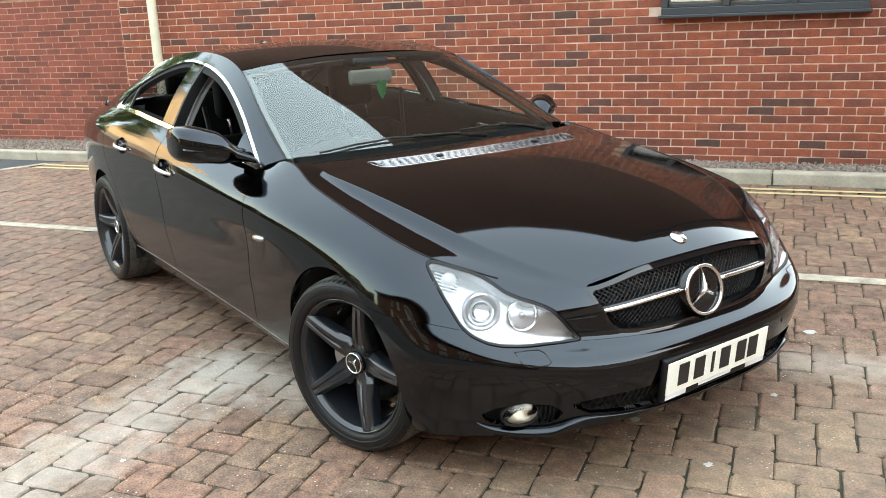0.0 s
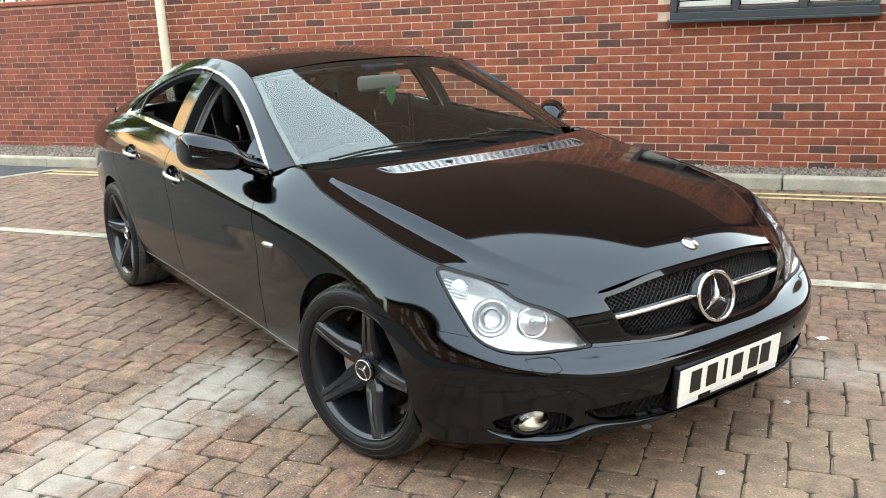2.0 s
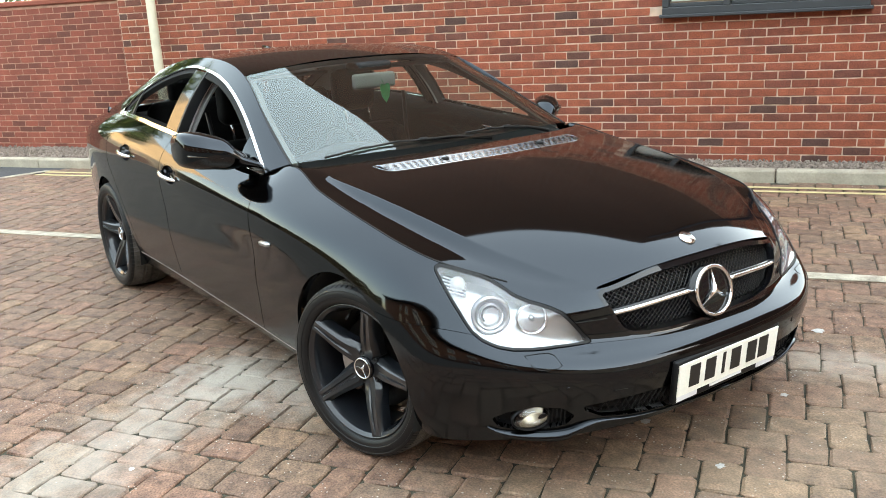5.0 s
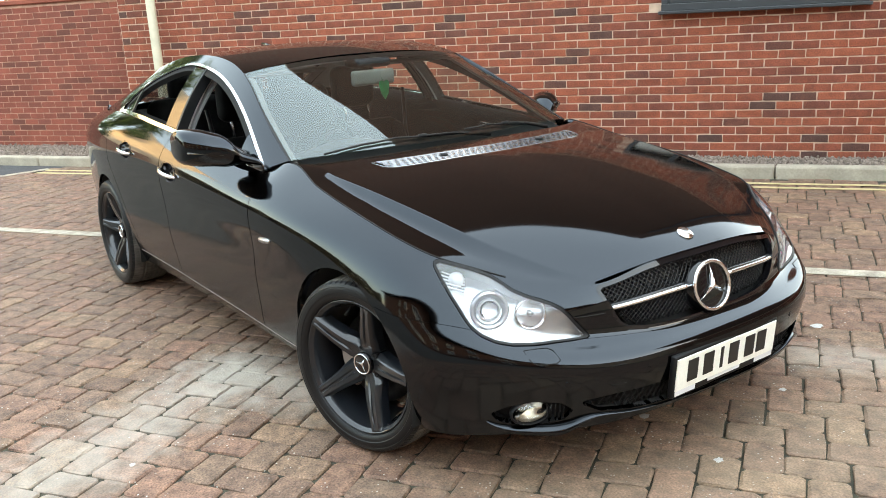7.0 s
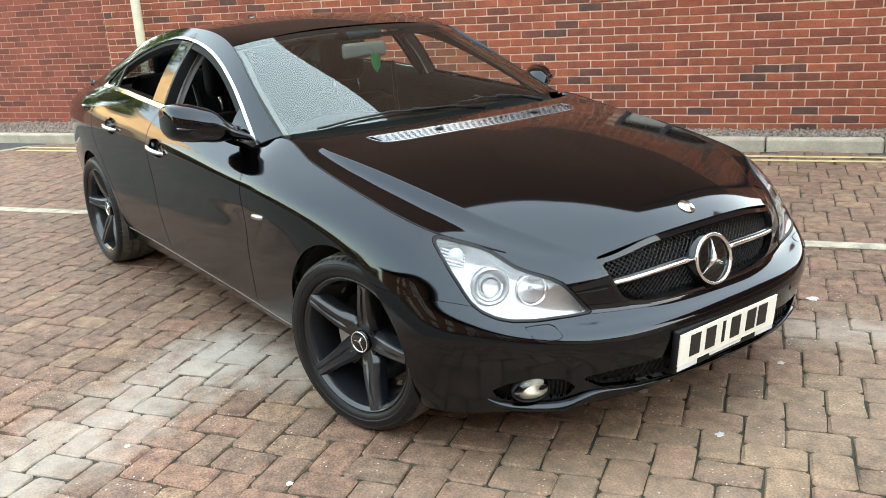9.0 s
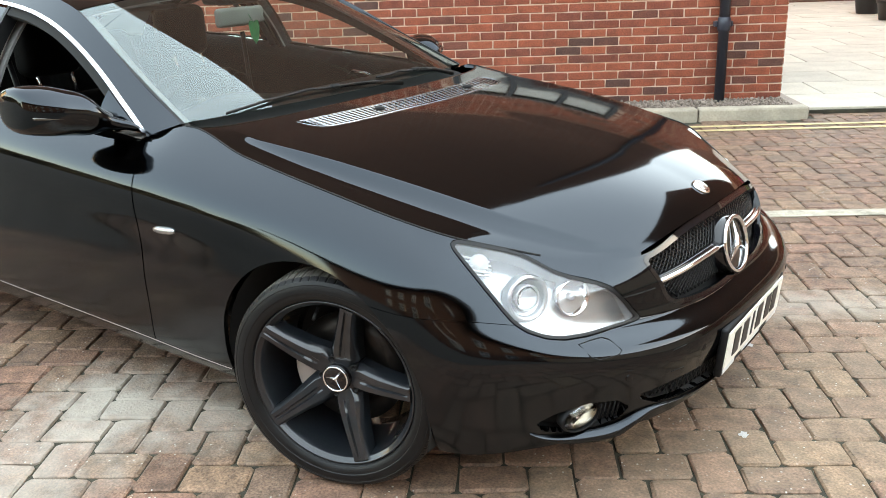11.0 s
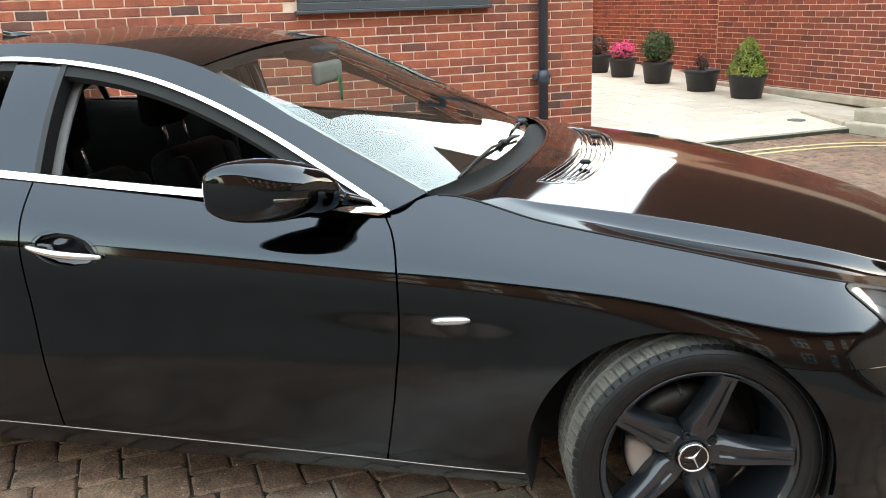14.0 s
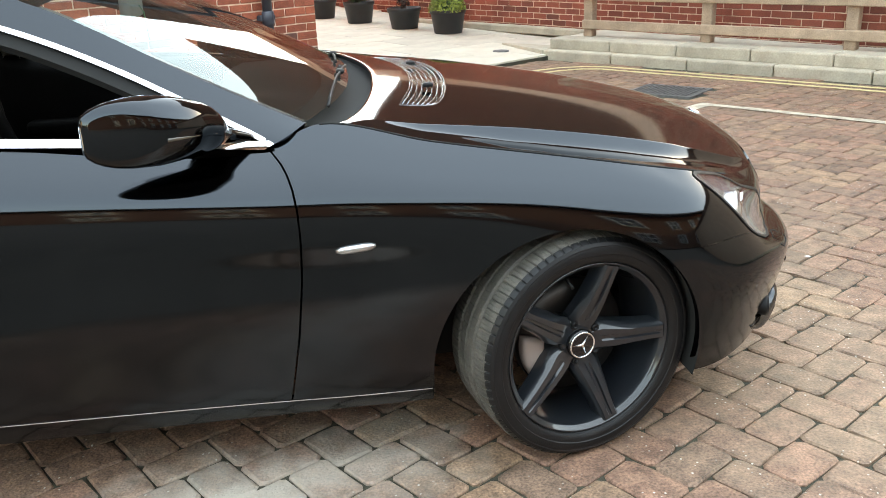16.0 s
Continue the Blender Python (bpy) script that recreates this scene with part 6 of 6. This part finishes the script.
POT_S = 5.95
POTS = ((11.65, 0.20, 0.27, "brown"), (10.74, 0.225, 0.29, "brown"), (9.95, 0.215, 0.29, "pink"), (8.98, 0.23, 0.31, "round"), (7.90, 0.235, 0.29, "small"), (7.03, 0.24, 0.31, "cone"))
for k, (d, r, h, sort) in enumerate(POTS):
    m = G @ pose(POT_S + (0.06 if sort == "cone" else 0), d, 0.049 + 0.028 * (d - 4.7), 0, 0, 40 * k)
    if sort == "brown":
        crown = [("stem", LEAF_BROWN, stems(k, h + 0.20, 0.12)), ("crown", LEAF_BROWN, leaves_bm(420, lambda q: blob(q, 0.20, 0.17, h + 0.14, 0.5), 0.028, k))]
        pot_plant("potted_shrub", "dark brown-leaved shrub in a black plastic tub", m, r, h, LEAF_BROWN, crown, "dark purple-brown foliage")
    elif sort == "pink":
        crown = [("stem", LEAF_DARK, stems(k, h + 0.15, 0.12)), ("foliage", LEAF_DARK, leaves_bm(200, lambda q: blob(q, 0.18, 0.10, h + 0.05, 0.4), 0.026, k)), ("crown", PETAL, leaves_bm(520, lambda q: blob(q, 0.20, 0.13, h + 0.13, 0.6), 0.024, k + 50))]
        pot_plant("potted_flowers", "bright pink flowering plant in a black plastic tub", m, r, h, PETAL, crown, "bright pink blossom")
    elif sort == "round":
        crown = [("stem", LEAF_BROWN, stems(k, h + 0.3, 0.10)), ("crown", LEAF_DARK, leaves_bm(1500, lambda q: blob(q, 0.24, 0.25, h + 0.22, 0.3), 0.026, k))]
        pot_plant("potted_bush", "round dark green bush in a black plastic tub", m, r, h, LEAF_DARK, crown, "dense dark green foliage")
    elif sort == "small":
        crown = [("stem", LEAF_BROWN, stems(k, h + 0.14, 0.06, 9)), ("crown", LEAF_BROWN, leaves_bm(160, lambda q: blob(q, 0.10, 0.13, h + 0.08, 0.6), 0.024, k))]
        pot_plant("potted_seedling", "small withered brown plant in a wide black tub", m, r, h, LEAF_BROWN, crown, "withered brown leaves")
    else:
        def cone(q, h=h):
            z = q.uniform(0, 1) ** 1.2
            a = q.uniform(0, 6.28)
            rad = 0.26 * (1 - z) ** 0.55 * (0.80 + 0.25 * q.random()) * (1 + 0.14 * noise.noise(Vector((math.cos(a) * 2, math.sin(a) * 2, z * 5))))
            return (rad * math.cos(a), rad * math.sin(a), h - 0.02 + 0.47 * z), (math.cos(a), math.sin(a), 0.4)

        crown = [("stem", LEAF_BROWN, stems(k, h + 0.28, 0.04)), ("core", LEAF_DARK, leaves_bm(900, lambda q: blob(q, 0.17, 0.18, h + 0.16, 0.1), 0.03, k)), ("crown", LEAF_YELLOW, leaves_bm(1900, cone, 0.024, k))]
        pot_plant("potted_conifer", "clipped yellow-green cone-shaped conifer in a black tub", m, r, h, LEAF_YELLOW, crown, "dense yellow-green foliage")

drain = thing("drain_cover", "small round dark drain cover in the yard slabs", "drain cover", YARD @ pose(-4.67, 5.86, 0.068))
part("lid", lathe_bm([(0, 0.002), (0.075, 0.002), (0.08, 0.0), (0.085, 0.004), (0.095, 0.004), (0.10, -0.01), (0, -0.01)], 28), IRON, drain)
grate = thing("drain_grate", "square cast iron drain grate set in the block paving", "drain grate", YARD @ pose(-1.88, 4.76, 0.0, 0, 0, 4))
part("frame", box_bm((0.62, 0.03, 0.03), (0, 0.235, -0.008)), IRON, grate, smooth=False)
part("frame", box_bm((0.62, 0.03, 0.03), (0, -0.235, -0.008)), IRON, grate, smooth=False)
part("frame", box_bm((0.03, 0.44, 0.03), (0.295, 0, -0.008)), IRON, grate, smooth=False)
part("frame", box_bm((0.03, 0.44, 0.03), (-0.295, 0, -0.008)), IRON, grate, smooth=False)
for k in range(14):
    part("bar", box_bm((0.020, 0.44, 0.022), (-0.26 + 0.04 * k, 0, -0.006)), IRON, grate, smooth=False)

ivy = thing("ivy", "green leaves growing over the top of the garden wall", "shrub", G @ pose(-8.6, 5.75, 1.95), kind="stuff")
part("foliage", leaves_bm(900, lambda q: ((q.uniform(-2.2, 0.6), q.gauss(0, 0.12), q.uniform(-0.03, 0.16)), (0, -0.4, 1)), 0.035, 77), LEAF_DARK, ivy, smooth=False)

# ---- the tree behind the garden wall, seen in the car's flank ----
tree = thing("tree", "leafy broad tree behind the old brick garden wall", "tree", G @ pose(-22.2, 12.6, 0) @ Matrix.Scale(1.3, 4))
part("trunk", tube_bm([(0, 0, -0.3), (0.05, 0.02, 1.2), (-0.05, 0.08, 2.6), (0.02, 0.0, 4.4)], [0.26, 0.20, 0.17, 0.10], 12), BARK, tree)
limb_rng = random.Random(31)
for k in range(9):
    a, z = k * 2.4, limb_rng.uniform(2.0, 4.0)
    reach = limb_rng.uniform(1.2, 2.1)
    ca, sa = math.cos(a), math.sin(a)
    part("limb", tube_bm([(0, 0, z), (ca * reach * 0.5, sa * reach * 0.5, z + 0.9), (ca * reach, sa * reach, z + limb_rng.uniform(1.6, 2.6))], [0.08, 0.05, 0.02], 8), BARK, tree)
CLUMPS = [(limb_rng.gauss(0, 1.5), limb_rng.gauss(0, 1.5), limb_rng.uniform(1.8, 7.4), limb_rng.uniform(0.8, 1.3)) for _ in range(30)]


def crown_place(r):
    cx, cy, cz, rad = r.choice(CLUMPS)
    (x, y, z), v = blob(r, rad, rad * 0.8, 0.0, 0.5)
    return (x + cx, y + cy, z + cz), v


part("crown", leaves_bm(9000, crown_place, 0.16, 33), LEAF_DARK, tree, smooth=False)

# an added belt of trees, hiding the bright low horizon from the paintwork
belt = thing("tree_belt", "added dark belt of leafy trees hiding the low horizon", "trees", G @ pose(-58.0, -6.0, 0), kind="stuff")


def belt_place(r):
    d = r.uniform(-17, 17)
    top = 7.0 + 2.2 * noise.noise(Vector((d * 0.22, 3.0, 0))) + 1.0 * noise.noise(Vector((d * 0.9, 8.0, 0)))
    return (r.gauss(0, 0.9), d, top * r.uniform(0.0, 1.0) ** 0.8), (1, 0, 0.5)


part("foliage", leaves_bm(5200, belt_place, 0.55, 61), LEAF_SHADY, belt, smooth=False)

# ---- single stones: bricks, blocks, slabs, gravel ----
def rounded_block(length, width, depth, chamfer, corner, seed, wear=0.0022):
    """A worn block: a ten-cornered top, a chamfer and sides, about its top's middle."""
    r = random.Random(seed)
    bm = bmesh.new()
    a, b = length / 2, width / 2

    def ring(inset, z, wob):
        c = corner
        x, y = a - inset, b - inset
        pts = [(x - c, -y), (x, -y + c), (x, y - c), (x - c, y), (r.uniform(-0.3, 0.3) * x, y), (-x + c, y), (-x, y - c), (-x, -y + c), (-x + c, -y), (r.uniform(-0.3, 0.3) * x, -y)]
        return [bm.verts.new((px + r.uniform(-wob, wob), py + r.uniform(-wob, wob), z + r.uniform(-wob, wob) * 0.4)) for px, py in pts]

    top, mid, low = ring(chamfer, 0, wear), ring(0, -chamfer * 0.8, wear), ring(0, -depth, 0)
    bm.faces.new(top)
    for p, q in ((mid, top), (low, mid)):
        for k in range(10):
            bm.faces.new((p[k], p[(k + 1) % 10], q[(k + 1) % 10], q[k]))
    bmesh.ops.recalc_face_normals(bm, faces=bm.faces)
    me = bpy.data.meshes.new("block")
    bm.to_mesh(me)
    bm.free()
    return me


def mesh_arrays(me):
    co = np.empty(len(me.vertices) * 3)
    me.vertices.foreach_get("co", co)
    return co.reshape(-1, 3), [tuple(p.vertices) for p in me.polygons]


def joined(name, placed, material, parent, label=""):
    """Many pieces in one part: rows of (mesh, matrix)."""
    cache, verts, faces, base = {}, [], [], 0
    for me, m in placed:
        if me.name not in cache:
            cache[me.name] = mesh_arrays(me)
        co, fs = cache[me.name]
        mm = np.array(m)
        verts.append(co @ mm[:3, :3].T + mm[:3, 3])
        faces += [tuple(i + base for i in f) for f in fs]
        base += len(co)
    me = bpy.data.meshes.new(name)
    me.from_pydata(np.concatenate(verts).tolist(), [], faces)
    me.materials.append(material)
    ob = new(name, me)
    ob.parent = parent
    return tagged(ob, label, kind="stuff")


def single(name, me, material, parent, m):
    if not me.materials:
        me.materials.append(material)
    ob = new(name, me)
    ob.parent = parent
    ob.matrix_local = m


GUM = ((0.53, 0.03, 0.020), (0.74, 0.61, 0.016), (0.92, -0.04, 0.017), (0.44, 1.34, 0.030), (0.34, 0.80, 0.014), (1.45, 0.35, 0.013), (0.18, -1.30, 0.014), (-0.45, -1.62, 0.012), (1.30, -0.55, 0.012))

# block paving in herringbone, its edges along the wall
PL, PW = 0.2075, 0.1365
ORIGIN = (-0.062, -1.032)
blocks = [rounded_block(PL - 0.006, PW - 0.006, 0.05, 0.007, 0.014, k, 0.0034) for k in range(10)]
blocks_far = [b.copy() for b in blocks]
rng = random.Random(5)
paving = thing("road", "block paving of worn brown and pinkish setts in herringbone", "paving", G, kind="structure")
near, far = [], []
for i in range(-110, 110):
    for j in range(-70, 70):
        for upright in (0, 1):
            s = ORIGIN[0] + i * PW + j * PL + (PW / 2 if upright else PL / 2)
            d = ORIGIN[1] + i * PW - j * PL + (PL / 2 if upright else -PW / 2)
            if not (-9.5 < s < 9.0 and -5.6 < d < (KERB_D - 0.02 if s < 2.74 else 4.78)) or (s > 5.4 and d > 4.55):
                continue
            w = G @ Vector((s, d, 0))
            kn = (YARD.inverted() @ w).y
            if kn > 5.88:
                continue
            if s < -7.6 + (d - 3.2) * 0.5 and d > 1.6:
                continue
            if abs((YARD.inverted() @ w).x + 1.88) < 0.33 and abs(kn - 4.76) < 0.27:
                continue
            if w.y < -2.40 - 0.174 * (w.x + 0.46) or (w.x > 5.5 and w.y < 1.5):
                continue
            m = pose(s, d, rng.uniform(-0.004, 0.0), rng.gauss(0, 0.5), rng.gauss(0, 0.5), (90 if upright else 0) + rng.choice((0, 180)) + rng.gauss(0, 0.7))
            ok = -0.6 < w.x < 1.75 and -2.05 < w.y < -0.55 or 0.55 < w.x < 2.0 and -0.6 < w.y < 0.9
            (near if ok else far).append((rng.randrange(10), m))
rng.shuffle(near)
for k, m in near[:300]:
    single("paving_block", blocks[k], PAVER, paving, m)
joined("paving_blocks", [(blocks_far[k], m) for k, m in near[300:] + far], PAVER_FAR, paving, "rest of the block paving")
spots = random.Random(41)
for x, y, size in GUM:
    bm = bmesh.new()
    mid, ring = bm.verts.new((0, 0, 0.0022)), []
    for k in range(14):
        a, reach = 2 * math.pi * k / 14, size * spots.uniform(0.65, 1.25)
        ring.append(bm.verts.new((reach * math.cos(a), reach * math.sin(a), 0.0004)))
    for k in range(14):
        bm.faces.new((mid, ring[k], ring[(k + 1) % 14]))
    part("gum_mark", bm, GUMMARK, paving, "trodden pale gum on the paving").matrix_local = G.inverted() @ pose(x, y, 0.0005)
# an unseen darker strip of ground, added to dull reflections in the car's flank
lane = structure("lane", prism_bm([(-60, 8.21), (-60, -60), (60, -60), (60, -12.67)], -0.02, 0.006), TARMAC, "added brown tarmac lane, out of view, dulling the flank's reflections", "road", Matrix.Identity(4))
asphalt = structure("asphalt", prism_bm([(-60, 1.6), (-8.4, 1.6), (-7.62, 3.2), (-6.9, 4.49), (-60, 4.49)], -0.02, -0.004), ASPHALT, "dark asphalt road past the block paving", "road")

# brick walls in stretcher bond
BLN, BHT = 0.215, 0.065


def brick_mesh(seed, length=BLN):
    return rounded_block(length, BHT, 0.05, 0.004, 0.004, 1000 + seed)


bricks, halves = [brick_mesh(k) for k in range(6)], [brick_mesh(20 + k, 0.102) for k in range(3)]
bricks_far, halves_far = [b.copy() for b in bricks], [b.copy() for b in halves]


def brick_wall(parent, m, length, z0, z1, material, keep_out=None, singles=None, seed=0, proud=0.006):
    """Bricks on a face whose local x runs along, y up and z out."""
    r = random.Random(seed)
    near, far = [], []
    for row in range(int((z1 - z0) / 0.075)):
        z = z0 + 0.0375 + row * 0.075
        x = -0.1125 * (row % 2)
        while x < length - 0.06:
            a, b = max(x, 0), min(x + 0.225, length)
            half = b - a < 0.2
            c = (a + b) / 2
            x += 0.225
            if b - a < 0.1 or (keep_out and keep_out(c, z)):
                continue
            k = r.randrange(3 if half else 6)
            place = m @ pose(c, z, proud + r.uniform(-0.0015, 0.0015), r.gauss(0, 0.25), r.gauss(0, 0.25), r.gauss(0, 0.25) + r.choice((0, 180)))
            if singles and singles(c, z) and not half:
                near.append((k, place))
            else:
                far.append(((halves_far if half else bricks_far)[k], place))
    for k, place in near[:300]:
        single("brick", bricks[k], BRICK, parent, place)
    joined("brickwork", far + [(bricks_far[k], p) for k, p in near[300:]], material, parent, "rest of the brickwork")


FACE = pose(0, 0, 0, 90, 0, 0)
brick_wall(wall_main, pose(-6.40, WALL_D + 0.014, 0) @ FACE, 8.995, 0.06, 2.72, BRICK_FAR, lambda x, z: -0.25 < x - 6.40 < 1.54 and 1.40 < z < 2.06, lambda x, z: x > 4.9 and z < 1.30, 1)
brick_wall(wall_main, pose(2.597, WALL_D + 0.02, 0, 0, 0, 90) @ FACE, 0.9, 0.06, 2.72, BRICK_FAR, None, None, 2)
brick_wall(wall_garden, pose(-14.0, 5.534, 0) @ FACE, 7.95, 0.05, 1.86, BRICK_OLD, None, None, 3, 0.003)
YFACE = pose(0, 0, 0, 0, 0, -90) @ FACE
brick_wall(wall_yard, pose(6.629, 8.49, 0) @ YFACE, 9.0, 0.14, 2.5, BRICK_OLD, None, None, 4, 0.004)
brick_wall(wall_yard_back, pose(7.249, 13.5, 0) @ YFACE, 5.0, 0.14, 2.5, BRICK_OLD, None, None, 5, 0.004)

# yard slabs
r = random.Random(9)
slab_mesh = [rounded_block(0.892, 0.592, 0.03, 0.004, 0.006, 300 + k) for k in range(3)]
row = 0
dd = 5.02
while dd < 13.6:
    ss = 2.62 + (0.0 if row % 2 else 0.45)
    while ss < (6.9 if dd < 8.3 else 7.3):
        z = 0.048 + 0.028 * (dd - 4.7)
        corner = YARD.inverted() @ (G @ Vector((ss, dd, 0)))
        if not (corner.x > -3.7 and corner.y > 6.0):
            single("slab", slab_mesh[r.randrange(3)], SLAB, yard, pose(ss, dd, z, 1.6 + r.gauss(0, 0.06), r.gauss(0, 0.06), 0))
        ss += 0.9
    dd += 0.6
    row += 1

# gravel
stone_bm = bmesh.new()
bmesh.ops.create_icosphere(stone_bm, subdivisions=1, radius=0.5)
for v in stone_bm.verts:
    v.co *= random.uniform(0.8, 1.2)
stone = bpy.data.meshes.new("pebble")
stone_bm.to_mesh(stone)
stone_bm.free()
placed = []
for _ in range(11000):
    s = 2.58 - 12.6 * r.random() ** 1.1
    wide = 0.44 if s > -6.4 else 0.88
    d = KERB_D + 0.14 + r.random() * wide
    k = r.uniform(0.012, 0.028)
    placed.append((stone, pose(s, d, 0.075 + r.uniform(-0.006, 0.012), r.uniform(0, 360), r.uniform(0, 360), r.uniform(0, 360)) @ Matrix.Diagonal((k * 1.3, k, k * 0.8, 1))))
joined("pebbles", placed, GRAVEL, gravel_bed, "loose grey-brown gravel")
